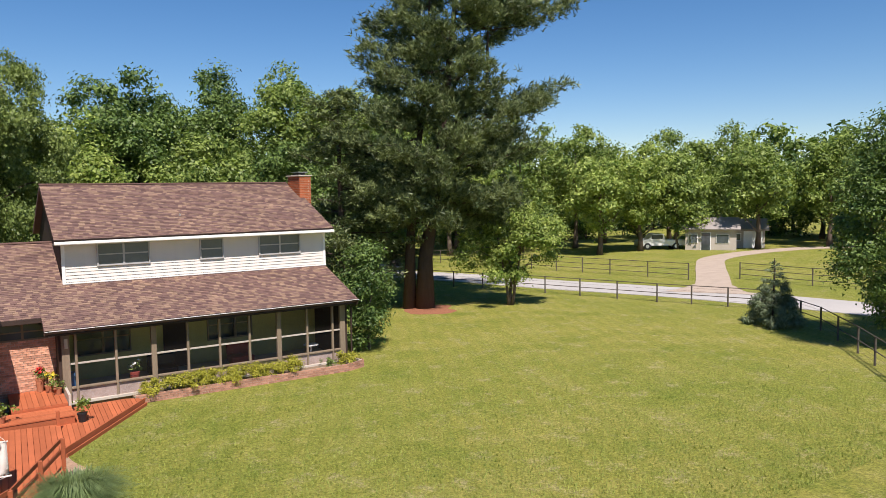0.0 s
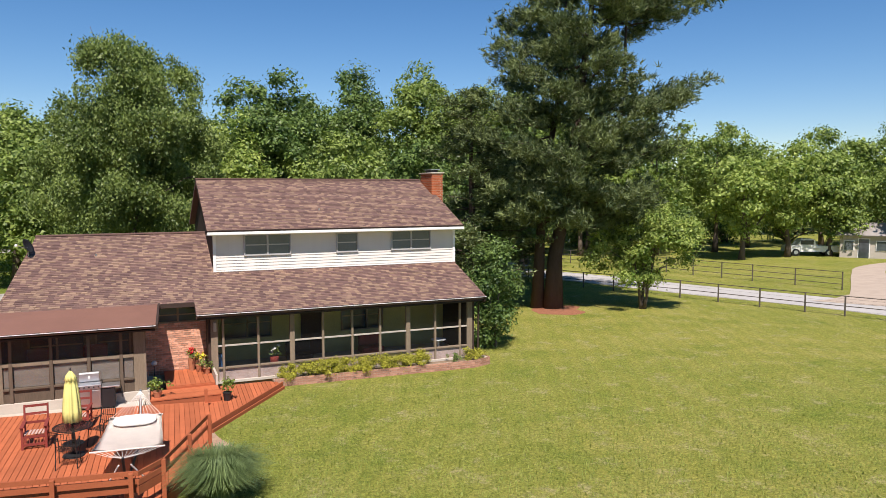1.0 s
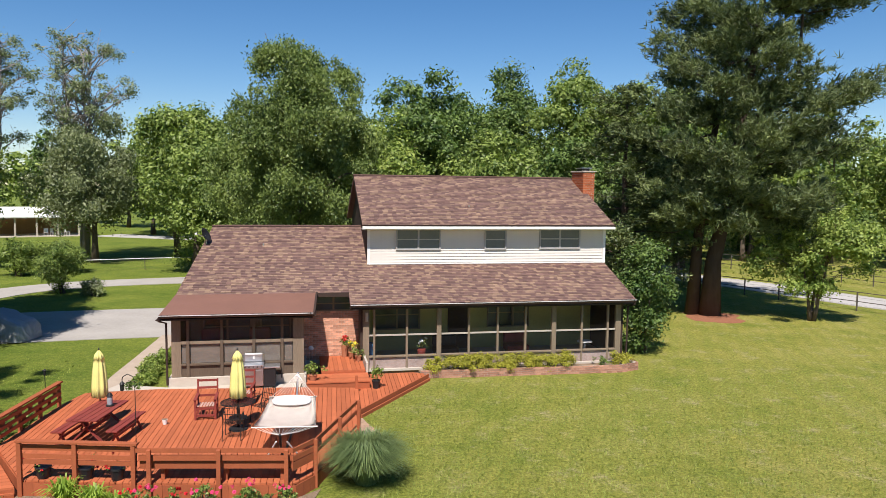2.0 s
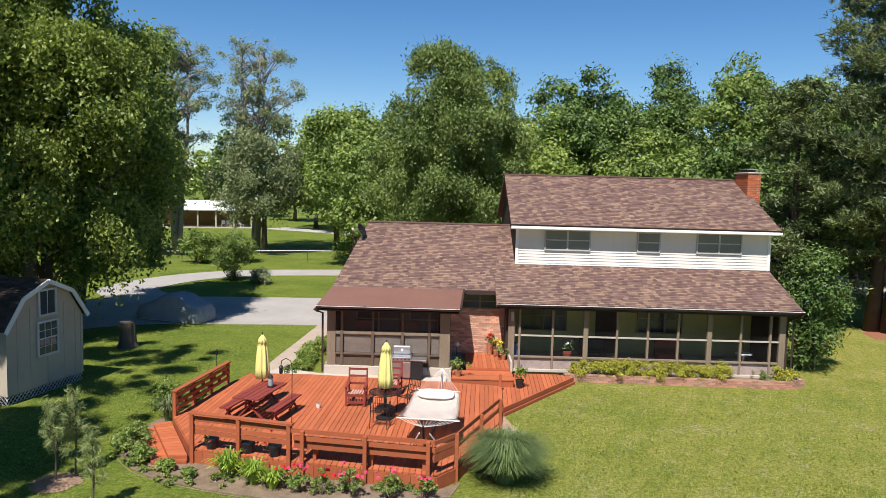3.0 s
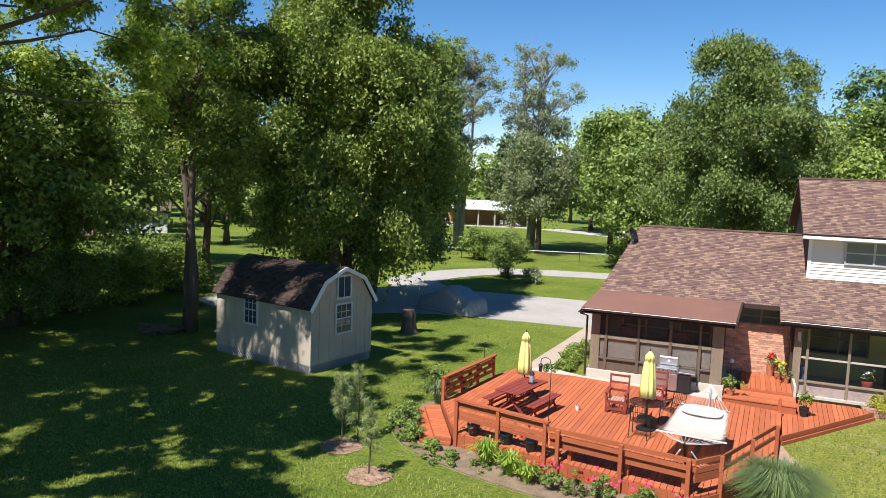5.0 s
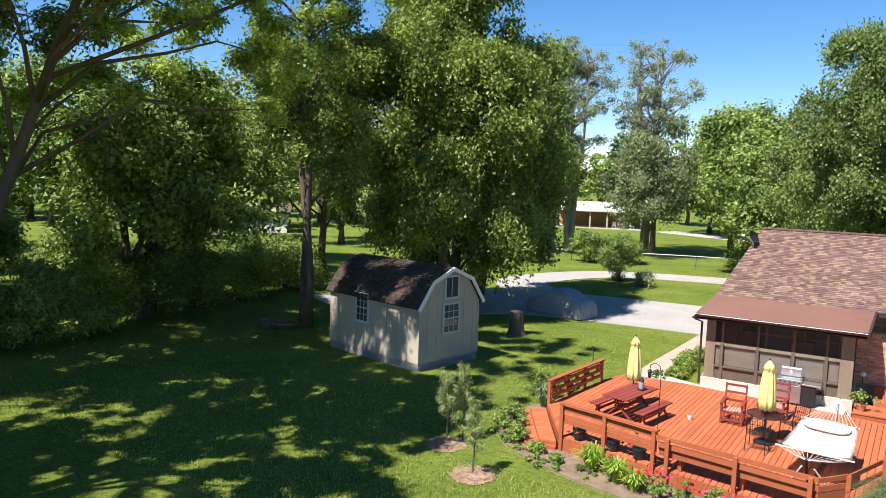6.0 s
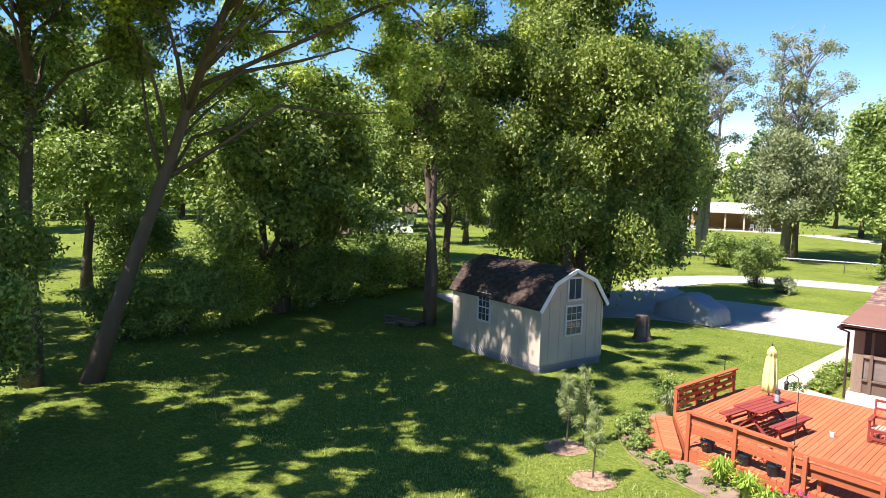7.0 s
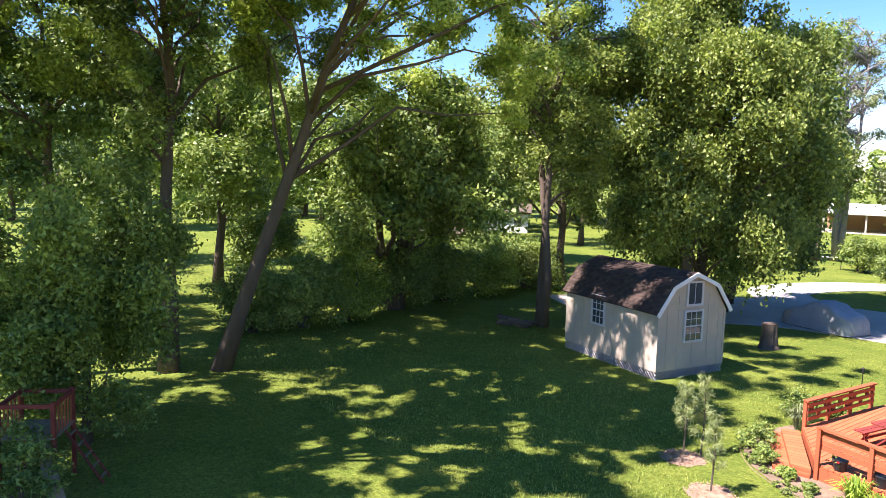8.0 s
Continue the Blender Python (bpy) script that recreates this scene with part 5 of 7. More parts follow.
for i, (x, y, h, r, lf) in enumerate(((-38, 14, 15, 4.5, LEAF_MID), (-41.6, 36, 12.0, 4.5, LEAF_BRIGHT), (-34, 35, 15.5, 4.5, LEAF_MID), (-48, 20, 16, 6, LEAF_MID), (-52, 8, 17, 6, LEAF_DARK), (-37, 0, 17, 5.5, LEAF_DARK), (-44, -6, 18, 6, LEAF_MID), (-60, 26, 15, 6, LEAF_BRIGHT), (-58, 44, 14, 6, LEAF_MID), (-46, 52, 14, 5.5, LEAF_MID))):
    broadleaf("yard_edge_tree", (x, y, 0), h, r, 2.6 + (i % 3), lf, BARK, "leafy tree along the yard's edge", 60 + i, 27000, 0.25, 90, 1.3, 0.28, group="trees along the yard", tri=True, limbs=10)
# hedge of shrubs in the shade
for i, (x, y, r, h) in enumerate(((-27.4, 11.6, 1.9, 2.7), (-26.8, 13.6, 2.0, 3.1), (-27.4, 16.0, 2.2, 3.3), (-28.4, 19.4, 2.2, 3.2), (-29.0, 22.8, 2.2, 3.0), (-29.8, 26.2, 2.2, 2.8), (-30.2, 29.6, 2.2, 2.8), (-31.5, 18.0, 2.4, 3.8), (-32.5, 23.5, 2.4, 3.4), (-33.0, 29.5, 2.4, 3.4))):
    shrub("hedge_shrub", (x, y, 0), r, h, (LEAF_MID, LEAF_BRIGHT, LEAF_LIT)[i % 3], "tall untrimmed hedge shrub in tree shade", 80 + i, 14000, 0.16, "hedge shrubs", clumps=50)
for i, (x, y, r, h) in enumerate(((-36.0, 2.5, 2.6, 4.2), (-37.5, 7.5, 2.6, 4.6), (-41.0, 18.0, 2.8, 4.0), (-43.0, 25.0, 2.6, 3.4), (-30.5, 4.5, 2.2, 3.0), (-35.5, 27.5, 2.2, 2.6))):
    shrub("hedge_shrub", (x, y, 0), r, h, (LEAF_MID, LEAF_BRIGHT)[i % 2], "tall untrimmed hedge shrub in tree shade", 700 + i, 11000, 0.22, "hedge shrubs", clumps=50)
for i, (x, y, h, r, z0, lf) in enumerate(((-29.4, 4.6, 15.5, 4.8, 3.0, LEAF_DARK), (-30.5, 33.0, 14.0, 4.6, 3.0, LEAF_MID))):
    broadleaf("hedge_tree", (x, y, 0), h, r, z0, lf, BARK, "dense leafy tree over the hedge", 720 + i, 42000, 0.2, 150, 0.75, 0.28, group="trees over the hedge", tri=True, limbs=14)
# pine and its neighbours right of the house
def pine_boughs(rng):
    """Boughs in loose layers, longest low and on the sunny side, with bare stretches between."""
    rows = []
    for i in range(112):
        z = 5.0 + 19.4 * (i / 111) ** 1.05
        second = 11.5 < z and i % 4 == 3
        if second and 12.6 < z < 15.4:
            continue
        az = i * 2.4 + rng.uniform(-0.5, 0.5)
        ln = (5.0 if z < 13 else 4.6 - 0.22 * (z - 13)) * rng.uniform(0.55, 1.0)
        rows.append((2 if second else 1 if z > 7 and i % 3 == 0 else 0, z, az, ln * (0.6 if second else 1.0)))
    east = radians(-32)
    for z, az, ln in ((11.9, 0.0, 6.6), (12.3, 0.35, 5.6), (11.4, -0.4, 5.6), (16.6, 0.1, 6.6), (16.9, -0.3, 5.6), (17.2, 0.4, 5.0), (6.0, 0.1, 4.6), (5.3, 0.5, 4.2), (6.4, -0.5, 4.4), (13.8, 3.1, 5.2), (14.6, 3.4, 4.6), (16.2, 2.9, 4.8), (9.5, 0.6, 5.2), (8.6, -0.2, 5.0)):
        rows.append((0, z, east + az, ln))
    return rows


old_pine("pine_tree", (20.3, 36.6, 0), [([(0, 0, -0.1), (0.1, 0, 3.0), (0.55, -0.3, 6.0), (1.1, -0.7, 11.0), (1.7, -1.0, 17.0), (2.0, -1.2, 25.0)], 0.50), ([(-0.7, 0.6, -0.1), (-0.6, 0.5, 4.0), (-0.3, 0.3, 8.0), (0.3, -0.1, 13.0), (0.6, -0.3, 19.0)], 0.34), ([(1.0, -0.65, 10.2), (2.6, -1.6, 11.4), (3.2, -2.0, 12.6), (3.25, -2.05, 15.4), (3.3, -2.1, 20.5)], 0.20)], pine_boughs(random.Random(8)), NEEDLE, PINE_BARK, "very tall old pine with long ragged boughs", 5)
conifer("cedar_tree", (16.2, 39.0, 0), 12.6, 3.9, 1.2, NEEDLE, PINE_BARK, "dense dark evergreen standing close beside the tall pine", 6, 9000, 0.26, 0.3, 18, 0.0, shape=0.5, ragged=0.3, spray=0.8, head=0.2)
broadleaf("dogwood_tree", (25.1, 34.7, 0), 6.2, 2.9, 1.5, LEAF_BRIGHT, BARK, "small spreading tree with layered bright leaves", 3, 24000, 0.17, 70, 0.75, 0.13, forks=3, top=0.9, limbs=10)
shrub("holly_bush", (12.75, 28.4, 0), 1.6, 4.8, LEAF_DARK, "tall dark glossy evergreen bush at the house corner", 21, 13000, 0.15, clumps=70)
cone_tree("young_spruce", (31.8, 22.0, 0), 3.4, 1.45, NEEDLE_BLUE, PINE_BARK, "young blue-green spruce on the lawn", 7)
shrub("fence_shrub", (36.4, 18.6, 0), 1.9, 3.4, LEAF_DARK, "dark leafy shrub on the fence line", 24, 7000, 0.17, clumps=45)
broadleaf("roadside_tree", (31.3, 15.9, 0), 9.4, 2.3, 0.8, LEAF_DARK, BARK, "dark leafy tree on the fence line", 22, 36000, 0.15, 100, 0.9, 0.2)
broadleaf("roadside_tree", (34.6, 13.0, 0), 10.0, 3.4, 2.2, LEAF_DARK, BARK, "dark leafy tree on the fence line", 23, 24000, 0.18, 90, 1.0, 0.2)
# trees behind the house
broadleaf("weeping_tree", (-2.1, 45.0, 0), 15.6, 5.2, 2.0, LEAF_WILLOW, BARK, "large tree with fine drooping outer twigs behind the house", 31, 150000, 0.165, 300, 0.85, 0.4, droop=0.65, top=0.35, rough=0.12, hollow=0.2, twigs=2)
for i, (x, y, h, r, lf) in enumerate(((6.4, 58, 16.2, 4.6, LEAF_DARK), (9.8, 62, 15.4, 3.8, LEAF_DARK), (15.2, 63, 17.0, 3.2, LEAF_DARK), (19.1, 59, 17.2, 4.0, LEAF_MID), (23.2, 58, 16.0, 4.4, LEAF_MID), (27.0, 54, 14.8, 4.4, LEAF_MID), (22.5, 49, 11.5, 4.2, LEAF_DARK), (11.6, 54, 11.0, 4.4, LEAF_MID), (3.4, 53, 10.5, 4.0, LEAF_BRIGHT), (30.5, 60, 13.0, 4.5, LEAF_MID), (-10.8, 59, 12.7, 4.2, LEAF_MID), (-7.5, 52, 9.0, 3.4, LEAF_MID), (-14.8, 72, 14.2, 4.6, LEAF_MID), (17.0, 50, 9.5, 3.8, LEAF_DARK))):
    broadleaf("woodland_tree", (x, y, 0), h, r, 1.6 if h < 12 else 2.5, lf, BARK, "full leafy woodland tree behind the house", 100 + i, 27000, 0.29, 150, 1.25, 0.3, group="woods behind the house", top=0.6, rough=0.2, hollow=0.25, tri=True, limbs=8)
# sparse tall trees beyond the drive
for i, (x, y, h, r) in enumerate(((-27.4, 63.0, 20.8, 3.6), (-22.2, 69.0, 21.8, 4.6))):
    broadleaf("sparse_tree", (x, y, 0), h, r, 7.0, LEAF_GREY, PALE_BARK, "tall thinning tree with bare upper limbs", 130 + i, 13000, 0.19, 120, 0.7, 0.36, limbs=44, twigs=3, limb_r=0.22, hollow=0.0, rough=0.3, top=-0.3, forks=3)
broadleaf("drooping_tree", (-20.6, 66.5, 0), 13.0, 4.4, 1.8, LEAF_GREY, BARK, "grey-green drooping tree beyond the drive", 133, 36000, 0.24, 110, 1.1, 0.3, droop=0.6)
broadleaf("drooping_tree", (-28.5, 61.5, 0), 11.0, 3.2, 4.6, LEAF_WILLOW, BARK, "grey-green drooping tree beyond the drive", 134, 26000, 0.24, 90, 1.1, 0.3, droop=0.6)
# trees across the road
for i, (x, y, h, r, lf) in enumerate(((48.0, 64.0, 14.6, 5.2, LEAF_MID), (55.9, 64.1, 15.0, 4.4, LEAF_MID), (52.1, 56.0, 11.0, 4.2, LEAF_BRIGHT), (58.5, 56.5, 11.5, 4.2, LEAF_BRIGHT), (70.8, 63.4, 14.6, 5.4, LEAF_MID), (69.6, 50.0, 12.4, 4.2, LEAF_MID), (78.0, 47.0, 12.2, 4.8, LEAF_MID), (84.0, 38.0, 13.0, 5.0, LEAF_MID), (40.0, 66.0, 12.0, 4.6, LEAF_BRIGHT), (64.0, 68.0, 12.5, 4.6, LEAF_MID), (74.0, 34.0, 11.0, 4.0, LEAF_DARK), (78.0, 60.0, 13.0, 5.0, LEAF_MID), (44.5, 72.0, 13.5, 5.0, LEAF_MID), (63.2, 55.6, 10.0, 3.4, LEAF_MID), (88.0, 54.0, 13.0, 5.5, LEAF_DARK))):
    broadleaf("field_tree", (x, y, 0), h, r, 2.2, lf, BARK, "leafy tree across the road", 150 + i, 13000, 0.36, 80, 1.3, 0.28, group="trees across the road", tri=True, limbs=8, top=0.6)
for i, (x, y) in enumerate(((47, 77), (54, 78), (61, 78), (68, 76), (76, 73), (83, 68), (90, 62), (95, 54), (98, 45), (98, 36))):
    shrub("wood_edge_shrub", (x, y, 0), 4.6, 4.6, LEAF_DARK, "dark leafy undergrowth at the edge of the woods", 740 + i, 4200, 0.4, "undergrowth across the road", clumps=40)
# distant woods close the horizon
far_kinds = [broadleaf("distant_tree", (200 + 12 * i, 160, 0), 13.5 + i, 5.6, 1.2, lf, BARK, "distant leafy tree of the far woods", 200 + i, 2700, 0.80, 56, 1.6, 0.3, group="far woods", tri=True, limbs=5, top=0.5) for i, lf in enumerate((LEAF_MID, LEAF_DARK, LEAF_BRIGHT, LEAF_MID))]
rng = random.Random(77)
for k in range(110):
    az = radians(-78 + 165 * (k + rng.uniform(-0.4, 0.4)) / 110)
    d = rng.uniform(98, 150) if k % 3 else rng.uniform(82, 100)
    x, y = math.sin(-az) * d, math.cos(az) * d
    if d < 100 and (-52 < x < -30 or 52 < x < 80):
        d *= 1.5
        x, y = math.sin(-az) * d, math.cos(az) * d
    if radians(15) < az < radians(26) and d < 125:
        continue
    copy_thing(far_kinds[k % 4], pose(x, y, 0, 0, 0, rng.uniform(0, 360)) @ Matrix.Diagonal((1, 1, rng.uniform(0.7, 1.05), 1)))

# ---- on the deck ----
def on_deck(x, y, turn=0):
    return pose(x, y, DZ, 0, 0, turn)


def umbrella(m, tip, label):
    """A closed market umbrella: pole, folded canopy with a tied waist, finial."""
    u = thing("patio_umbrella", m, label, "umbrella", "closed umbrellas")
    part("pole", tubes([(0, 0, 0.0), (0, 0, tip)], 0.02, 10), BLACK_METAL, u)
    bm = bmesh.new()
    prof = [(0.22, tip - 1.26), (0.215, tip - 1.0), (0.19, tip - 0.65), (0.15, tip - 0.34), (0.125, tip - 0.24), (0.15, tip - 0.23), (0.11, tip - 0.12), (0.035, tip - 0.02), (0.012, tip)]
    seg = 32
    rings = [[bm.verts.new((r * (1 + 0.22 * math.cos(8 * a)) * math.cos(a), r * (1 + 0.22 * math.cos(8 * a)) * math.sin(a), z)) for a in (2 * math.pi * k / seg for k in range(seg))] for r, z in prof]
    for a, b in zip(rings, rings[1:]):
        for k in range(seg):
            bm.faces.new((a[k], a[(k + 1) % seg], b[(k + 1) % seg], b[k]))
    bm.faces.new(rings[0][::-1])
    part("canopy", bm, YELLOW, u, "folded yellow canvas", smooth=True)
    part("finial", lathe([(0.02, tip), (0.03, tip + 0.02), (0.012, tip + 0.06)], 10), BLACK_METAL, u)
    return u


def picnic_table(m):
    t = thing("picnic_table", m, "dark red stained wooden picnic table", "table")
    for i in range(5):
        y = -0.36 + i * 0.18
        part("top_board", boxes(((-1.0, y - 0.083, 0.70), (1.0, y + 0.083, 0.74)), bevel=0.006), RED_WOOD, t)
    for x in (-0.68, 0.68):
        for s in (-1, 1):
            part("leg", bar((x, -0.52 * s, 0.0), (x, 0.26 * s, 0.70), 0.04, 0.10, (1, 0, 0)), RED_WOOD, t)
        part("batten", boxes(((x - 0.06, -0.38, 0.64), (x - 0.02, 0.38, 0.70))), RED_WOOD, t)
    part("stretcher", bar((-0.68, 0, 0.36), (0.68, 0, 0.36), 0.04, 0.09), RED_WOOD, t)
    return t


def picnic_bench(m):
    t = thing("picnic_bench", m, "dark red stained wooden bench beside the picnic table", "bench", "picnic benches")
    for y in (-0.085, 0.085):
        part("seat_board", boxes(((-0.95, y - 0.078, 0.40), (0.95, y + 0.078, 0.44)), bevel=0.006), RED_WOOD, t)
    for x in (-0.68, 0.68):
        for s in (-1, 1):
            part("leg", bar((x, -0.17 * s, 0.0), (x, 0.10 * s, 0.40), 0.04, 0.08, (1, 0, 0)), RED_WOOD, t)
    part("stretcher", bar((-0.68, 0, 0.22), (0.68, 0, 0.22), 0.035, 0.07), RED_WOOD, t)
    return t


TBL = (-6.05, 19.15)
SMALL = Matrix.Diagonal((0.86, 0.86, 0.95, 1))
picnic_table(on_deck(*TBL, 80) @ SMALL)
picnic_bench(on_deck(TBL[0] - 0.60, TBL[1] + 0.0, 80) @ SMALL)
picnic_bench(on_deck(TBL[0] + 0.70, TBL[1] - 0.10, 80) @ SMALL)
umbrella(on_deck(-6.28, 20.05) @ Matrix.Diagonal((0.82, 0.82, 1, 1)), 2.05, "closed yellow patio umbrella through the picnic table")
lantern = thing("table_lantern", pose(-5.86, 19.45, DZ + 0.703), "dark metal lantern on the picnic table", "lantern")
part("base", lathe([(0.10, 0), (0.10, 0.03), (0.07, 0.05)], 12), BLACK_METAL, lantern)
part("glass", lathe([(0.065, 0.05), (0.07, 0.2), (0.06, 0.26)], 12), COVER, lantern)
part("cap", lathe([(0.085, 0.26), (0.05, 0.33), (0.015, 0.36)], 12), BLACK_METAL, lantern)
lying = thing("small_planter_pot", on_deck(-4.62, 19.95), "small white pot at the end of the bench", "pot")
part("pot", lathe([(0.05, 0), (0.07, 0.12), (0.075, 0.14)], 12), WHITE, lying)
part("soil", lathe([(0.066, 0.13), (0.066, 0.145)], 12), SOIL, lying)


def slat_chair(m, label):
    """A wooden lounge chair with slatted seat and ladder back, facing -y."""
    c = thing("slat_chair", m, label, "chair", "red slatted chairs")
    for x in (-0.30, 0.30):
        part("leg", boxes(((x - 0.03, -0.34, 0), (x + 0.03, -0.27, 0.56))), RED_WOOD, c)
        part("leg", bar((x, 0.30, 0.0), (x, 0.42, 0.98), 0.05, 0.05, (1, 0, 0)), RED_WOOD, c)
        part("armrest", boxes(((x - 0.05, -0.38, 0.56), (x + 0.05, 0.36, 0.59)), bevel=0.006), RED_WOOD, c)
        part("side_rail", bar((x, -0.30, 0.34), (x, 0.34, 0.28), 0.035, 0.07), RED_WOOD, c)
    for i in range(6):
        x = -0.22 + i * 0.088
        part("seat_slat", bar((x, -0.33, 0.39), (x, 0.30, 0.33), 0.055, 0.02), PALE_SLAT, c)
    for z in (0.52, 0.74, 0.94):
        y = 0.30 + 0.12 * z / 0.98
        part("back_slat", boxes(((-0.30, y - 0.015, z - 0.03), (0.30, y + 0.015, z + 0.03))), RED_WOOD, c)
    for z in (0.12, 0.32):
        part("front_rail", boxes(((-0.30, -0.33, z - 0.03), (0.30, -0.29, z + 0.03))), RED_WOOD, c)
    for i in range(5):
        x = -0.24 + i * 0.12
        part("front_spindle", boxes(((x - 0.012, -0.32, 0.15), (x + 0.012, -0.30, 0.29))), RED_WOOD, c)
    return c


slat_chair(on_deck(-3.62, 20.5, 3) @ Matrix.Diagonal((0.88, 0.9, 1.0, 1)), "dark red slatted wooden armchair on the deck")
slat_chair(on_deck(-2.75, 21.7, -3) @ Matrix.Diagonal((0.88, 0.9, 0.95, 1)), "dark red slatted wooden armchair behind the metal table")


def metal_table(m):
    t = thing("metal_table", m, "round black wire-mesh table on a pedestal", "table")
    bm = lathe([(0.44, 0.715), (0.455, 0.72), (0.455, 0.735), (0.44, 0.74)], 28)
    bmesh.ops.delete(bm, geom=[f for f in bm.faces if len(f.verts) > 4], context="FACES_ONLY")
    part("rim", bm, BLACK_METAL, t)
    bm = bmesh.new()
    for i in range(-10, 11):
        o = i * 0.042
        h = math.sqrt(max(0, 0.44**2 - o * o))
        beam(bm, (-h, o, 0.73), (h, o, 0.73), 0.010, 0.006)
        beam(bm, (o, -h, 0.736), (o, h, 0.736), 0.010, 0.006)
    part("mesh_top", bm, BLACK_METAL, t)
    part("pedestal", tubes([(0, 0, 0.03), (0, 0, 0.72)], 0.035, 10), BLACK_METAL, t)
    part("foot", lathe([(0.26, 0), (0.25, 0.03), (0.06, 0.07)], 20), BLACK_METAL, t)
    part("shelf_ring", lathe([(0.24, 0.30), (0.25, 0.31), (0.24, 0.32)], 20), BLACK_METAL, t)
    return t


def metal_chair(m):
    c = thing("metal_chair", m, "black wire-frame patio chair on the deck", "chair", "black metal chairs")
    for x in (-0.22, 0.22):
        part("leg", tubes([(x * 1.05, -0.24, 0), (x, -0.2, 0.42)], 0.012, 6), BLACK_METAL, c)
        part("leg", tubes([(x * 1.05, 0.26, 0), (x, 0.2, 0.42), (x * 0.95, 0.30, 0.88)], 0.012, 6), BLACK_METAL, c)
        part("armrest", tubes([(x, -0.2, 0.42), (x * 1.1, -0.2, 0.63), (x * 1.1, 0.24, 0.64)], 0.012, 6), BLACK_METAL, c)
    for i in range(9):
        o = -0.2 + i * 0.05
        part("seat_wire", bar((o, -0.21, 0.425), (o, 0.21, 0.425), 0.012, 0.006), BLACK_METAL, c)
        part("seat_wire", bar((-0.21, o, 0.43), (0.21, o, 0.43), 0.012, 0.006), BLACK_METAL, c)
    for i in range(8):
        o = -0.2 + i * 0.057
        part("back_wire", bar((o, 0.215, 0.47), (o, 0.30, 0.87), 0.010, 0.006), BLACK_METAL, c)
    for z in (0.55, 0.7, 0.87):
        part("back_rail", bar((-0.21, 0.2 + (z - 0.42) * 0.22, z), (0.21, 0.2 + (z - 0.42) * 0.22, z), 0.014, 0.014), BLACK_METAL, c)
    return c


metal_table(on_deck(-2.62, 19.35))
metal_chair(on_deck(-2.66, 18.65, 178))
metal_chair(on_deck(-2.05, 20.0, -35))
umbrella(on_deck(-2.62, 19.35) @ Matrix.Diagonal((0.82, 0.82, 1, 1)), 2.12, "closed yellow patio umbrella through the metal table")


def hammock(m):
    """A rope hammock with a quilted bed on a steel stand, its bed running along y."""
    h = thing("hammock", m, "white fabric hammock with a pillow on a metal stand", "hammock")
    part("stand_beam", tubes([(0, -1.5, 0.06), (0, 1.7, 0.06)], 0.032, 8), BLACK_METAL, h)
    part("stand_arm", tubes([(0, 1.5, 0.06), (0, 1.95, 0.7), (0, 2.15, 1.25)], 0.03, 8), STEEL, h)
    part("stand_arm", tubes([(0, -1.35, 0.06), (0, -1.75, 0.55), (0, -1.9, 0.85)], 0.03, 8), BLACK_METAL, h)
    for y in (-1.2, 1.5):
        part("stand_foot", tubes([(-0.55, y, 0.03), (0.55, y, 0.03)], 0.03, 8), STEEL, h)
    for s in (-1, 1):
        part("support_strut", tubes([(s * 0.42, -1.2, 0.03), (s * 0.12, -1.62, 0.60)], 0.018, 8), WHITE, h)
    bm = bmesh.new()
    nx, ny = 10, 14
    g = []
    for j in range(ny + 1):
        v = j / ny
        row = []
        for i in range(nx + 1):
            u = i / nx * 2 - 1
            w = 0.74 - 0.15 * v
            z = 0.66 + 0.32 * (v - 0.42) ** 2 + 0.05 * u * u + 0.10 * v
            row.append(bm.verts.new((u * w, -0.98 + 1.9 * v, z)))
        g.append(row)
    for a, b in zip(g, g[1:]):
        for i in range(nx):
            bm.faces.new((a[i], a[i + 1], b[i + 1], b[i]))
    r = bmesh.ops.solidify(bm, geom=bm.faces[:], thickness=0.02)
    part("bed", bm, CLOTH, h, "white quilted cloth", smooth=True)
    for y, z in ((-0.99, 0.73), (0.93, 0.90)):
        part("spreader_bar", tubes([(-0.78 if y < 0 else -0.62, y, z), (0.78 if y < 0 else 0.62, y, z)], 0.018, 8), ROPE, h)
    for s, y, z, ring in ((1, 0.93, 0.90, (0, 2.12, 1.22)), (-1, -0.99, 0.73, (0, -1.86, 0.83))):
        for i in range(13):
            x = (-0.8 + 1.6 * i / 12) * (0.72 if s > 0 else 0.9)
            part("cord", tubes([(x, y, z), (x * 0.5, (y + ring[1]) / 2, (z + ring[2]) / 2 - 0.03), ring], 0.006, 4), ROPE, h)
    bm = bmesh.new()
    bmesh.ops.create_uvsphere(bm, u_segments=20, v_segments=12, radius=1.0)
    for v in bm.verts:
        x, y, z = v.co
        v.co = (math.copysign(abs(x) ** 0.55, x) * 0.50, 0.62 + math.copysign(abs(y) ** 0.6, y) * 0.22, 0.90 + z * 0.085 + 0.04 * y)
    part("pillow", bm, WHITE, h, "plump white pillow", smooth=True)
    return h


hammock(on_deck(-1.22, 18.15, -3))


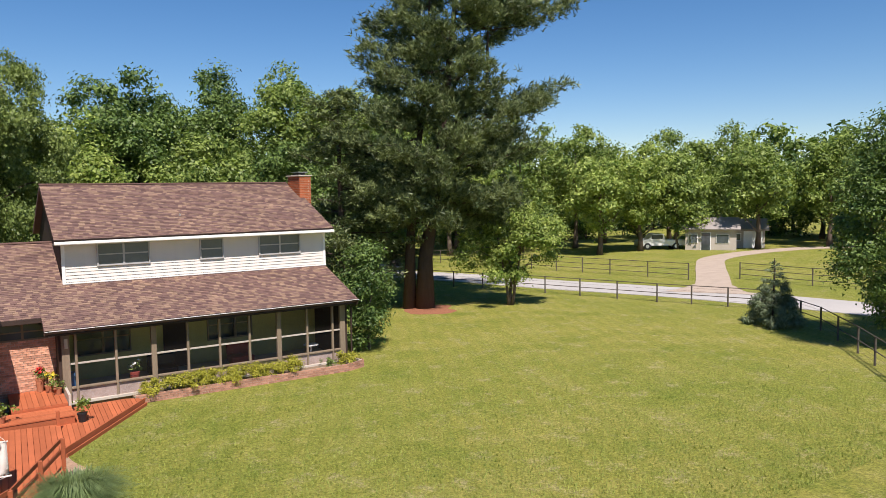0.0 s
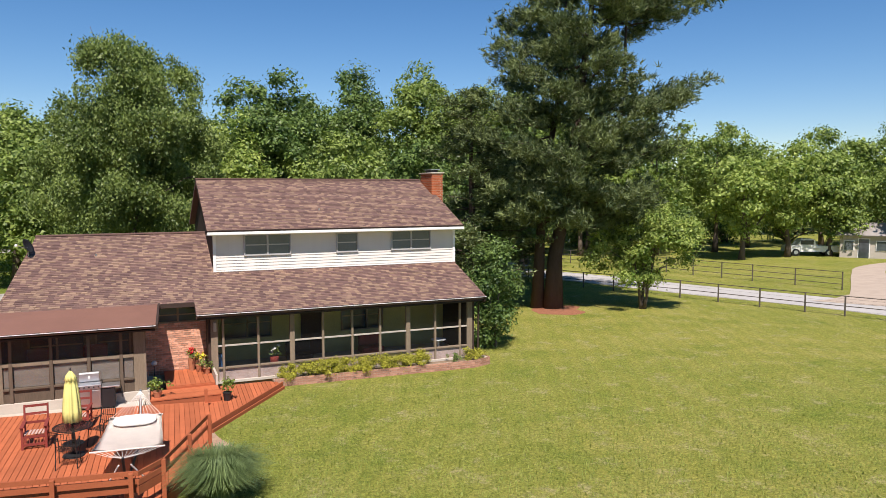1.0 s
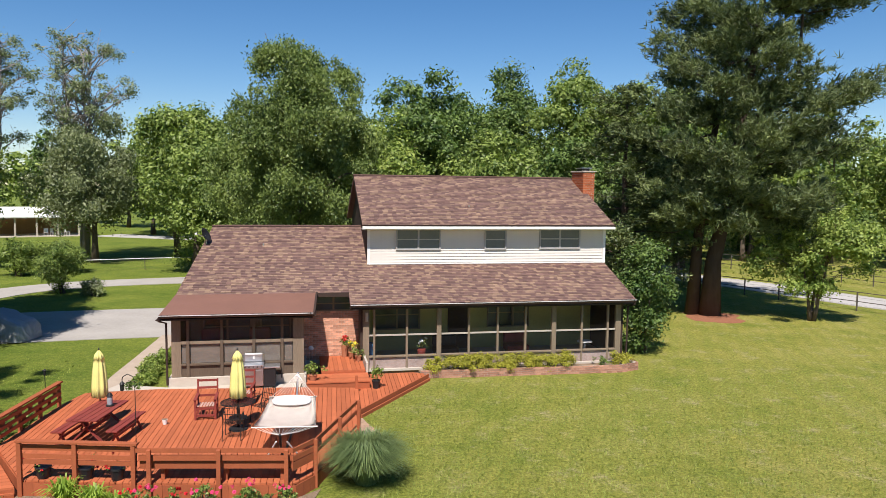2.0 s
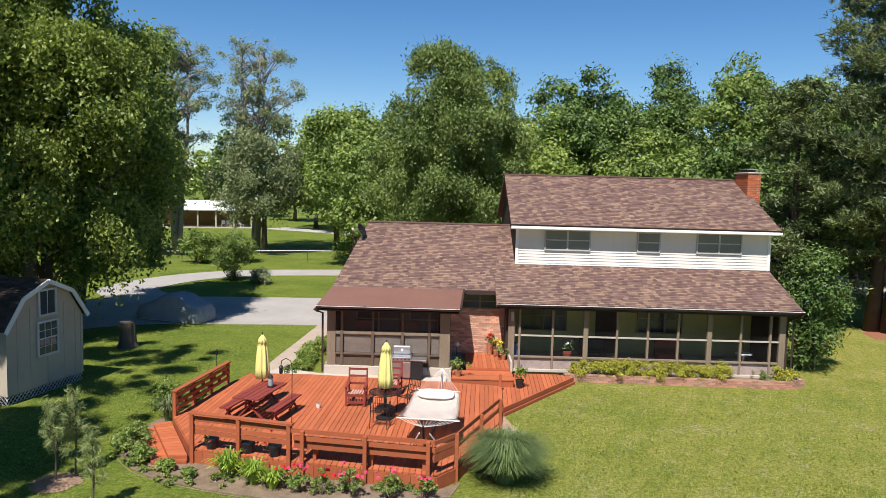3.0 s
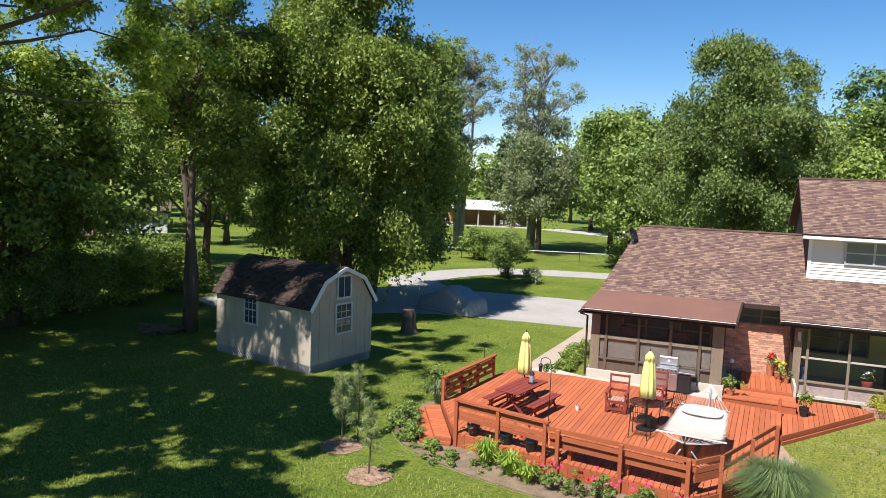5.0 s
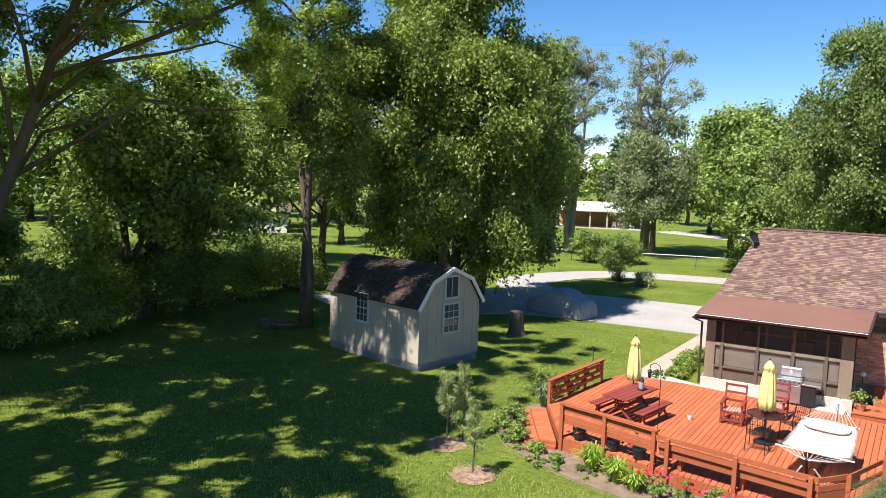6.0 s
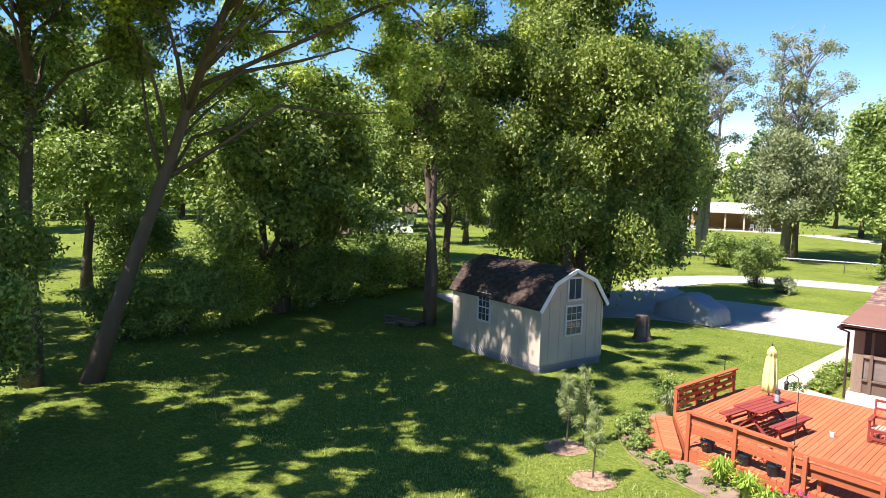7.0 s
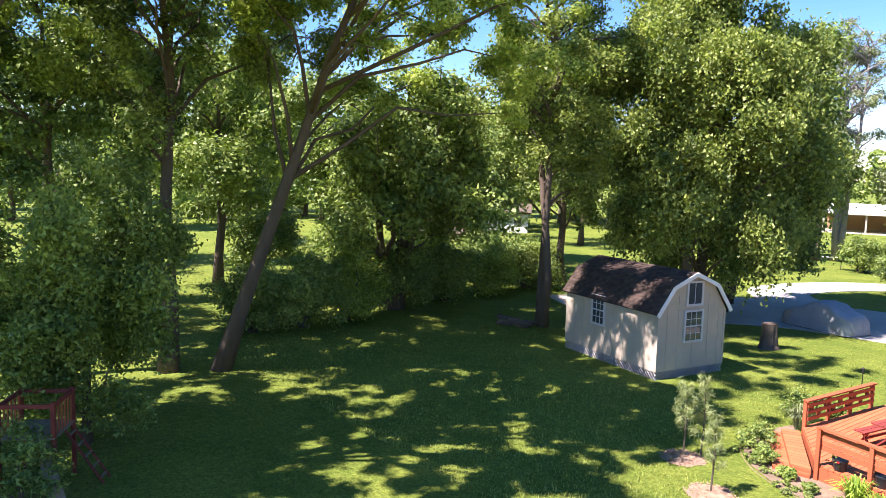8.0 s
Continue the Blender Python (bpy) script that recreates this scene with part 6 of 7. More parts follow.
def grill(m):
    g = thing("gas_grill", m, "stainless gas barbecue with an open lid by the wall", "grill")
    part("cabinet", boxes(((-0.42, -0.25, 0.08), (0.30, 0.25, 0.78)), bevel=0.01), STEEL, g)
    part("door", boxes(((-0.40, -0.27, 0.12), (-0.06, -0.252, 0.74)), bevel=0.004), STEEL, g)
    part("door", boxes(((-0.04, -0.27, 0.12), (0.28, -0.252, 0.74)), bevel=0.004), STEEL, g)
    part("cover_side", boxes(((0.31, -0.25, 0.05), (0.72, 0.22, 0.78)), bevel=0.02), BLACK_POT, g, "black side cabinet")
    part("side_shelf", boxes(((0.32, -0.28, 0.80), (0.86, 0.26, 0.86)), bevel=0.008), STEEL, g)
    part("side_shelf", boxes(((-0.72, -0.28, 0.80), (-0.43, 0.26, 0.86)), bevel=0.008), STEEL, g)
    part("firebox", boxes(((-0.42, -0.28, 0.79), (0.31, 0.28, 0.95)), bevel=0.01), STEEL, g)
    lid = part("lid", boxes(((-0.40, 0.16, 0.95), (0.29, 0.30, 1.32)), bevel=0.05), STEEL, g)
    part("lid_badge", boxes(((-0.08, 0.146, 1.1), (-0.02, 0.158, 1.2))), WHITE, lid)
    for i in range(5):
        part("knob", lathe([(0.025, 0), (0.022, 0.03)], 10, pose(-0.32 + i * 0.14, -0.285, 0.88, 90)), BLACK_METAL, g)
    part("towel_bar", tubes([(0.92, -0.1, 0.35), (0.92, -0.1, 0.72), (0.88, -0.1, 0.84)], 0.015, 6), BLACK_METAL, g)
    for x in (-0.36, 0.66):
        for y in (-0.2, 0.2):
            part("caster", lathe([(0.03, 0), (0.04, 0.04), (0.03, 0.09)], 10, pose(x, y, 0)), BLACK_METAL, g)
    return g


grill(pose(-2.62, 23.60, 0.33, 0, 0, 2) @ Matrix.Diagonal((0.92, 0.9, 0.8, 1)))


def potted_plant(m, r, h, leaf, label, seed, pot_mat=None, flower=None, leaves=160, tall=0.45, size=0.09, group=""):
    p = thing("potted_plant", m, label, "potted plant", group)
    rng = np.random.default_rng(seed)
    part("pot", lathe([(r * 0.7, 0), (r * 0.95, h * 0.85), (r, h * 0.86), (r, h), (r * 0.85, h)], 16), pot_mat or BLACK_POT, p)
    part("soil", lathe([(r * 0.86, h * 0.9), (r * 0.86, h * 0.93)], 12), SOIL, p)
    c = rng.normal(0, r * 0.8, (10, 3)) * np.array([1, 1, 0.6]) + np.array([0, 0, h + tall * 0.5])
    mesh_from("foliage", clump_leaves(rng, c, np.full(10, tall * 0.38), leaves, size, 0.5, 1.0), 4, leaf, p)
    if flower:
        c2 = c[:6] + np.array([0, 0, tall * 0.28])
        mesh_from("blossom", clump_leaves(rng, c2, np.full(6, tall * 0.2), 70, size * 0.8, 0.9, 1.0), 4, flower, p)
    return p


for x, y, s in ((-6.42, 16.55, 1), (-5.48, 16.38, 2), (-4.80, 16.26, 3)):
    potted_plant(on_deck(x, y), 0.17, 0.26, LEAF_DARK, "black ribbed pot with a small flowering plant on the deck edge", 300 + s, None, RED_FLOWER, 60, 0.18, 0.06, "pots on the deck edge")
potted_plant(HOUSE @ pose(0.82, -2.35, 0.22), 0.14, 0.27, LEAF_BRIGHT, "black pot with a leafy green plant on the boardwalk", 311, None, None, 220, 0.48, 0.10)
potted_plant(HOUSE @ pose(-1.22, -2.05, 0.475), 0.14, 0.2, LEAF_BRIGHT, "terracotta pot with a green plant on the step", 312, TERRACOTTA, None, 160, 0.34, 0.10)
potted_plant(HOUSE @ pose(0.22, 0.45, 0.575), 0.14, 0.24, LEAF_BRIGHT, "terracotta pot with yellow-green leaves by the entrance", 313, TERRACOTTA, YELLOW_FLOWER, 130, 0.42, 0.08)
potted_plant(HOUSE @ pose(-0.02, 0.72, 0.575), 0.13, 0.42, LEAF_MID, "tall pot with bright red flowers at the brick wall", 314, TERRACOTTA, RED_FLOWER, 110, 0.32, 0.085)
potted_plant(HOUSE @ pose(0.42, 0.0, 0.575), 0.13, 0.2, LEAF_MID, "small terracotta pot beside the porch post", 315, TERRACOTTA, None, 120, 0.32, 0.09)
gp = thing("garden_globe", HOUSE @ pose(-1.25, 0.15, 0.0), "white globe on a thin stake beside the landing", "garden ornament")
part("stake", tubes([(0, 0, 0), (0, 0, 1.02)], 0.012, 6), BLACK_METAL, gp)
part("globe", lathe([(0.01, 0.98), (0.07, 1.0), (0.10, 1.06), (0.07, 1.12), (0.01, 1.15)], 14), WHITE, gp, smooth=True)
hook = thing("shepherd_hook", pose(-4.33, 16.0, 0), "thin black hook pole with a hanging fern beside the deck", "garden pole")
part("pole", tubes([(0, 0, 0), (0, 0, 2.55), (-0.04, 0.02, 2.70), (-0.16, 0.05, 2.75), (-0.27, 0.08, 2.68), (-0.28, 0.08, 2.60)], 0.010, 6), BLACK_METAL, hook)
rngh = np.random.default_rng(5)
mesh_from("fern", clump_leaves(rngh, np.array([[-0.05, 0, 2.55], [0.05, 0.02, 2.5], [-0.12, 0.02, 2.5]]), np.full(3, 0.13), 90, 0.11, 0.3, 0.8), 4, LEAF_DARK, hook)
feeder = thing("bird_feeder", pose(-0.28 - 4.33, 16.08, 2.38), "small dark hanging bird feeder on the hook pole", "bird feeder")
part("body", lathe([(0.03, 0), (0.045, 0.02), (0.045, 0.14), (0.06, 0.15), (0.01, 0.21)], 10), BLACK_METAL, feeder)

# ---- porch contents ----
potted_plant(HOUSE @ pose(2.78, 0.35, 0.25), 0.16, 0.62, LEAF_MID, "white-flowering plant on a red stand inside the porch", 320, RED_WOOD, WHITE, 130, 0.32, 0.09)
for x, w, h, mat, nm, lb in ((4.0, 0.95, 0.55, BLACK_METAL, "porch_cabinet", "dark low cabinet inside the screened porch"), (6.9, 0.9, 0.6, RED_WOOD, "porch_sofa", "dark reddish sofa inside the screened porch")):
    s = thing(nm, HOUSE @ pose(x, 1.9, 0.25), lb, "furniture")
    part("base", boxes(((-w / 2, -0.35, 0.08), (w / 2, 0.35, h * 0.6)), bevel=0.03), mat, s)
    part("back", boxes(((-w / 2, 0.2, h * 0.6), (w / 2, 0.36, h * 1.35)), bevel=0.03), mat, s)
    part("plinth", boxes(((-w / 2 + 0.05, -0.3, 0), (w / 2 - 0.05, 0.3, 0.08))), BLACK_METAL, s)
tbl = thing("porch_table", HOUSE @ pose(9.35, 0.75, 0.25), "small white round table inside the screened porch", "table")
part("top", lathe([(0.26, 0.60), (0.30, 0.615), (0.30, 0.64), (0.27, 0.65)], 20), WHITE, tbl)
part("leg", lathe([(0.16, 0), (0.04, 0.06), (0.035, 0.60)], 12), WHITE, tbl)
cool = thing("blue_barrel", HOUSE @ pose(0.86, 0.55, 0.25), "blue plastic barrel standing inside the porch", "barrel")
BLUE = plain("blue_plastic", (0.06, 0.16, 0.33), 0.5, 0, 0.4, 0.15, 4, 0.05)
part("body", lathe([(0.18, 0), (0.2, 0.1), (0.2, 0.75), (0.17, 0.85)], 16), BLUE, cool)
for x, lb in ((-4.6, "red-brown cushioned chair in the sunroom"), (-3.0, "red-brown cushioned chair in the sunroom")):
    s = thing("sunroom_chair", HOUSE @ pose(x, -0.2, 0.62), lb, "chair", "sunroom chairs")
    part("seat", boxes(((-0.36, -0.35, 0.2), (0.36, 0.35, 0.45)), bevel=0.04), RED_WOOD, s)
    part("backrest", boxes(((-0.36, 0.22, 0.45), (0.36, 0.38, 1.25)), bevel=0.04), RED_WOOD, s)
    for lx in (-0.3, 0.3):
        part("leg", boxes(((lx - 0.03, -0.3, 0), (lx + 0.03, 0.3, 0.2))), BLACK_METAL, s)

# ---- beds and small plants ----
for i, x in enumerate((3.2, 3.9, 4.6, 5.3, 6.0, 6.7, 7.4, 8.05)):
    shrub("golden_shrub", tuple(HOUSE @ Vector((x, -0.38, 0.17))), 0.56, 0.52 + 0.06 * (i % 3), HEDGE_YELLOW, "low golden-green shrub in the brick bed", 400 + i, 2600, 0.065, "shrubs in the brick bed", clumps=18)
shrub("small_shrub", tuple(HOUSE @ Vector((9.55, -0.4, 0.17))), 0.33, 0.46, LEAF_WILLOW, "small reddish twiggy shrub in the brick bed", 410, 700, 0.06, clumps=14)
shrub("golden_shrub", tuple(HOUSE @ Vector((10.35, -0.35, 0.17))), 0.52, 0.48, HEDGE_YELLOW, "low golden-green shrub in the brick bed", 411, 1300, 0.075, "shrubs in the brick bed", clumps=20)
tagged(link("flower_bed", slab([(-8.85, 16.8), (-8.2, 16.0), (-7.35, 15.45), (-5.8, 14.95), (-4.2, 14.65), (-2.4, 14.7), (-0.6, 15.25), (-0.4, 16.0), (-0.95, 15.56), (-4.35, 15.98), (-6.85, 16.45), (-8.2, 18.4), (-9.0, 19.6), (-9.3, 18.2)], 0.0, 0.02), SOIL), "bare brown flower bed in front of the deck", "flower bed", kind="structure")
edge = thing("bed_edging", pose(0, 0, 0), "thin earth-brown edging strip round the flower bed", "edging")
ep = smooth_line([(-9.35, 19.4), (-9.35, 18.0), (-8.92, 16.8), (-8.22, 15.95), (-7.35, 15.4), (-5.8, 14.9), (-4.2, 14.6), (-2.4, 14.65), (-0.6, 15.2)], 4)
part("strip", tubes([(x, y, 0.005) for x, y in ep], 0.012, 6), SOIL, edge)
for i, (x, y, r, h) in enumerate(((-5.75, 15.75, 0.45, 0.58), (-5.05, 15.45, 0.42, 0.5), (-4.55, 15.25, 0.34, 0.42))):
    blades("daylily", (x, y, 0.02), r, h, BLADE_BRIGHT, "bright green daylily clump with arching leaves", 420 + i, 150, 0.034, "daylily", "daylilies")
for i, (x, y, r, h, f) in enumerate(((-3.9, 15.2, 0.32, 0.55, PINK_FLOWER), (-3.4, 15.05, 0.30, 0.5, RED_FLOWER), (-2.75, 15.0, 0.36, 0.6, PINK_FLOWER), (-1.95, 15.05, 0.36, 0.62, PINK_FLOWER), (-1.2, 15.1, 0.3, 0.5, PINK_FLOWER), (-4.3, 15.35, 0.25, 0.45, RED_FLOWER))):
    s = shrub("rose_bush", (x, y, 0.02), r, h, LEAF_MID, "small rose bush with pink-red blooms by the deck", 430 + i, 500, 0.07, "rose bushes", clumps=12)
    rg = np.random.default_rng(440 + i)
    for k in range(7):
        a, d = rg.uniform(0, 6.28), rg.uniform(0.1, 1.0) * r
        bm = bmesh.new()
        for q in range(3):
            rr = 0.045 * (1 - 0.25 * q)
            vs = [bm.verts.new((math.cos(t) * rr, math.sin(t) * rr, 0.02 * q + 0.012 * (j % 2))) for j, t in enumerate(2 * math.pi * j / 8 for j in range(8))]
            bm.faces.new(vs)
        fl = part("bloom", bm, f, s)
        fl.location = (math.cos(a) * d, math.sin(a) * d, h * rg.uniform(0.75, 1.08))
        fl.rotation_euler = (rg.uniform(0.2, 0.9), 0, rg.uniform(0, 6.28))
blades("pampas_grass", (0.62, 16.3, 0), 1.02, 1.05, GRASS_BLADE, "big grey-green clump of ornamental grass beside the deck", 450, 5500, 0.011)
blades("iris_clump", (-8.75, 19.4, 0), 0.4, 0.65, LEAF_GREY, "grey-green iris clump beside the deck corner", 451, 120, 0.03, "iris")
for i, (x, y, r, h, lf) in enumerate(((-9.0, 20.0, 0.65, 0.95, LEAF_MID), (-8.55, 17.0, 0.62, 0.6, LEAF_MID), (-8.0, 16.4, 0.4, 0.4, LEAF_MID), (-7.3, 15.9, 0.25, 0.28, LEAF_BRIGHT), (-6.6, 15.6, 0.22, 0.22, LEAF_MID), (-8.9, 17.9, 0.35, 0.4, LEAF_BRIGHT), (-8.45, 20.9, 0.4, 0.6, LEAF_MID))):
    shrub("bed_plant", (x, y, 0.0), r, h, lf, "leafy green plant in the flower bed", 460 + i, 1100, 0.09, "bed plants", clumps=16)
for i, (x, y, r, h) in enumerate(((-6.55, 26.2, 0.55, 0.5), (-6.6, 27.0, 0.6, 0.5), (-6.6, 27.9, 0.6, 0.55), (-6.5, 28.8, 0.6, 0.5), (-6.45, 25.4, 0.45, 0.4))):
    shrub("ground_plant", (x, y, 0), r, h, LEAF_BRIGHT, "bright green leafy planting beside the sunroom", 470 + i, 1500, 0.09, "planting by the sunroom", clumps=16)
for i, (x, y, h, r) in enumerate(((-9.35, 14.97, 1.75, 0.36), (-7.82, 13.75, 1.7, 0.28), (-9.2, 15.5, 1.9, 0.28))):
    rg = np.random.default_rng(480 + i)
    tr = thing("pine_sapling", pose(x, y, 0), "young pine sapling with pale needle tufts", "sapling", "saplings")
    bm = bmesh.new()
    tube(bm, [(0, 0, -0.03), (0.03, 0.02, h * 0.5), (0, 0.02, h * 0.98)], [0.025, 0.018, 0.006], 7)
    tips = []
    for k in range(13):
        t = 0.32 + 0.66 * k / 12
        a = k * 2.4
        rr = r * (1.1 - t * 0.75)
        tip = (math.cos(a) * rr, math.sin(a) * rr, h * t + rr * 0.75)
        tube(bm, [(0.01, 0.01, h * t), tip], [0.009, 0.004], 5)
        tips.append(tip)
    part("stem", bm, BARK, tr)
    c = np.array(tips)
    cc = np.concatenate([c, c * np.array([0.6, 0.6, 1]) - np.array([0, 0, 0.08])])
    q = clump_leaves(rg, cc, np.full(len(cc), 0.10), (1500, 1000, 900)[i], 0.17, 0.085, 1.6, up=0.1)
    mesh_from("needles", q, 4, LEAF_PALE, tr)
    ring = bmesh.new()
    c0 = ring.verts.new((0, 0, 0.07))
    vs = [ring.verts.new((math.cos(a) * 0.52 * (1 + 0.12 * math.sin(5 * a)), math.sin(a) * 0.5, 0.004)) for a in (6.283 * k / 22 for k in range(22))]
    for k in range(22):
        ring.faces.new((c0, vs[k], vs[(k + 1) % 22]))
    if i < 2:
        mul = thing("mulch_ring", pose(x, y, 0), "pale bark mulch heaped round a sapling", "mulch", "mulch rings")
        part("mound", ring, MULCH, mul)
        ca, cd = rg.uniform(0, 6.283, 420), np.sqrt(rg.uniform(0, 1, 420)) * 0.56
        chip = np.stack([np.cos(ca) * cd, np.sin(ca) * cd, 0.085 - 0.12 * cd], 1)
        mesh_from("bark_litter", leaf_quads(rg, chip, np.tile([0, 0, 2.0], (420, 1)), 0.07, 0.5), 4, MULCH, mul)["kind"] = "stuff"
    else:
        ring.free()
mul = thing("mulch_ring", pose(20.3, 36.6, 0), "reddish mulch under the tall pine", "mulch", "mulch rings")
bm = bmesh.new()
c0 = bm.verts.new((0, 0, 0.08))
vs = [bm.verts.new((math.cos(a) * 1.5 * (1 + 0.2 * math.sin(4 * a) + 0.12 * math.sin(7 * a)), math.sin(a) * 1.9 - 0.4, 0.005)) for a in (6.283 * k / 26 for k in range(26))]
for k in range(26):
    bm.faces.new((c0, vs[k], vs[(k + 1) % 26]))
part("mound", bm, RED_MULCH, mul)

rg = random.Random(12)
for k in range(70):
    t = rg.random()
    x = -8.9 + 7.9 * t
    y = (16.4 - 4.6 * (t * 1.25) if t < 0.28 else 14.95 + 0.35 * abs(t - 0.6)) + rg.uniform(0.1, 0.75)
    if k % 8:
        shrub("bed_weed", (x, y, 0.015), rg.uniform(0.10, 0.2), rg.uniform(0.08, 0.2), (LEAF_MID, LEAF_BRIGHT, LEAF_WILLOW)[k % 3], "low green weed in the bare flower bed", 600 + k, 130, 0.05, "weeds in the bed", clumps=7)
    else:
        st = thing("bed_stone", pose(x, y, 0.02, 0, 0, rg.uniform(0, 180)), "small pale stone in the flower bed", "stone", "stones in the bed")
        bm = bmesh.new()
        bmesh.ops.create_icosphere(bm, subdivisions=2, radius=0.045)
        for v in bm.verts:
            v.co = (v.co.x * rg.uniform(1.1, 1.5), v.co.y * rg.uniform(0.8, 1.1), v.co.z * 0.6 + 0.02)
        part("stone", bm, PATH_MAT, st, smooth=True)

def bare_patch(pts, label):
    bm = bmesh.new()
    c = bm.verts.new((sum(p[0] for p in pts) / len(pts), sum(p[1] for p in pts) / len(pts), 0.012))
    vs = [bm.verts.new((x, y, 0.003)) for x, y in smooth_line(pts + [pts[0]], 5)[:-1]]
    for i in range(len(vs)):
        bm.faces.new((c, vs[i], vs[(i + 1) % len(vs)]))
    bmesh.ops.recalc_face_normals(bm, faces=bm.faces)
    return tagged(link("bare_soil", bm, MULCH), label, "bare soil", kind="structure")


bare_patch([(0.66, 21.6), (0.82, 20.6), (1.15, 19.7), (1.3, 18.9), (0.95, 18.3), (0.4, 18.3), (0.6, 19.2)], "worn bare soil beside the deck corner")
# short blades standing out of the mown lawn
rngg = np.random.default_rng(2024)
n = 230000
gx, gy = rngg.uniform(-30, 30, n), 9.5 + 26 * rngg.uniform(0, 1, n) ** 1.3
keep = (rngg.uniform(0, 1, n) > np.clip((np.hypot(gx, gy) - 15) / 18, 0, 1)) & ~((gx > -9.4) & (gx < 0.9) & (gy > 14.4)) & ~((gx > 0.5) & (gy > 20.8 + 1.4 * (gx - 0.6)) & (gx < 4)) & ~((gx > 0) & (gy > 24.6)) & ~((gx < -13.4) & (gx > -19.5) & (gy > 19.3) & (gy < 24.2))
gx, gy = gx[keep], gy[keep]
n = len(gx)
az, hh, ww = rngg.uniform(0, 6.283, n), rngg.uniform(0.025, 0.07, n), rngg.uniform(0.008, 0.018, n)
d = np.stack([np.cos(az), np.sin(az), 0 * az], 1)
sd = np.stack([-np.sin(az), np.cos(az), 0 * az], 1) * ww[:, None]
p0 = np.stack([gx, gy, np.full(n, -0.005)], 1)
tip = p0 + d * (hh * rngg.uniform(0.2, 1.0, n))[:, None] + np.stack([0 * hh, 0 * hh, hh], 1)
tufts = mesh_from("grass_tufts", np.stack([p0 - sd, p0 + sd, tip + sd * 0.35, tip - sd * 0.35], 1), 4, TUFT)
tagged(tufts, "short uneven grass blades over the mown lawn", "grass", kind="stuff")

# ---- yard by the drive ----
def covered_car(m):
    """A saloon under a grey cloth cover that hangs to the ground."""
    c = thing("covered_car", m, "car under a grey-blue cloth cover on the drive", "car")
    bm = bmesh.new()
    prof = [(-2.35, 0.45, 0.80), (-2.2, 0.72, 0.9), (-1.5, 0.90, 0.95), (-1.0, 1.02, 0.95), (-0.45, 1.38, 0.90), (0.2, 1.46, 0.88), (0.9, 1.40, 0.88), (1.45, 1.10, 0.92), (2.0, 0.98, 0.92), (2.3, 0.80, 0.85), (2.42, 0.45, 0.75)]
    rg = np.random.default_rng(9)
    rows = []
    for x, h, w in prof:
        row = []
        for k in range(25):
            u = k / 24 * 2 - 1
            a = abs(u)
            if a < 0.55:
                y, z = u / 0.55 * w * 0.82, h * (1 - 0.06 * (a / 0.55) ** 3)
            else:
                t = (a - 0.55) / 0.45
                y, z = math.copysign(w * (0.82 + 0.22 * math.sin(t * 1.57)), u), h * 0.94 * (1 - t) ** 0.8 + 0.03
            row.append(bm.verts.new((x + rg.normal(0, 0.02), y + rg.normal(0, 0.025), max(0.02, z + rg.normal(0, 0.018)))))
        rows.append(row)
    for a, b in zip(rows, rows[1:]):
        for k in range(24):
            bm.faces.new((a[k], b[k], b[k + 1], a[k + 1]))
    for row in (rows[0], rows[-1]):
        mid = bm.verts.new((row[12].co.x + (-0.05 if row is rows[0] else 0.05), 0, 0.03))
        for k in range(24):
            bm.faces.new((row[k], row[k + 1], mid))
    bmesh.ops.recalc_face_normals(bm, faces=bm.faces)
    part("cover", bm, COVER, c, "rumpled grey cloth", smooth=True)
    part("hem_rope", tubes([(x, s, 0.05) for s in (-0.98,) for x in (-2.0, 0, 2.0)], 0.012, 5), ROPE, c)
    return c


covered_car(pose(-14.75, 33.7, 0.03, 0, 0, -14) @ Matrix.Diagonal((0.74, 0.84, 0.9, 1)))
stump = thing("tree_stump", pose(-14.2, 27.8, 0) @ Matrix.Diagonal((0.9, 0.9, 1.05, 1)), "dark weathered tree stump in tree shade", "stump")
bm = bmesh.new()
rg = np.random.default_rng(3)
rings = [[bm.verts.new((math.cos(a) * r * (1 + 0.12 * math.sin(5 * a) + 0.05 * math.cos(9 * a)), math.sin(a) * r * (1 + 0.1 * math.cos(4 * a)), z + 0.05 * math.sin(3 * a) * (z > 1))) for a in (6.283 * k / 20 for k in range(20))] for r, z in ((0.50, -0.02), (0.40, 0.15), (0.34, 0.5), (0.34, 0.95))]
for a, b in zip(rings, rings[1:]):
    for k in range(20):
        bm.faces.new((a[k], a[(k + 1) % 20], b[(k + 1) % 20], b[k]))
bm.faces.new(rings[-1])
part("trunk", bm, BARK, stump)
lp = thing("yard_lamp_post", pose(-19.3, 33.2, 0), "thin dark lamp post beside the drive", "lamp post")
part("post", tubes([(0, 0, 0), (0, 0, 2.5)], 0.045, 8), BLACK_METAL, lp)
part("lantern", lathe([(0.05, 2.5), (0.12, 2.56), (0.14, 2.78), (0.16, 2.8), (0.02, 2.92)], 8), BLACK_METAL, lp)
sm = thing("solar_lamp", pose(-9.6, 25.3, 0), "short dark garden lamp on a stake", "garden lamp")
part("stake", tubes([(0, 0, 0), (0, 0, 0.45)], 0.015, 6), BLACK_METAL, sm)
part("head", lathe([(0.04, 0.45), (0.05, 0.6), (0.07, 0.61), (0.01, 0.66)], 8), BLACK_METAL, sm)
shrub("round_shrub", (-16.8, 47.6, 0), 1.45, 3.2, LEAF_MID, "upright leafy shrub at the bend of the drive", 500, 9000, 0.14, clumps=50)
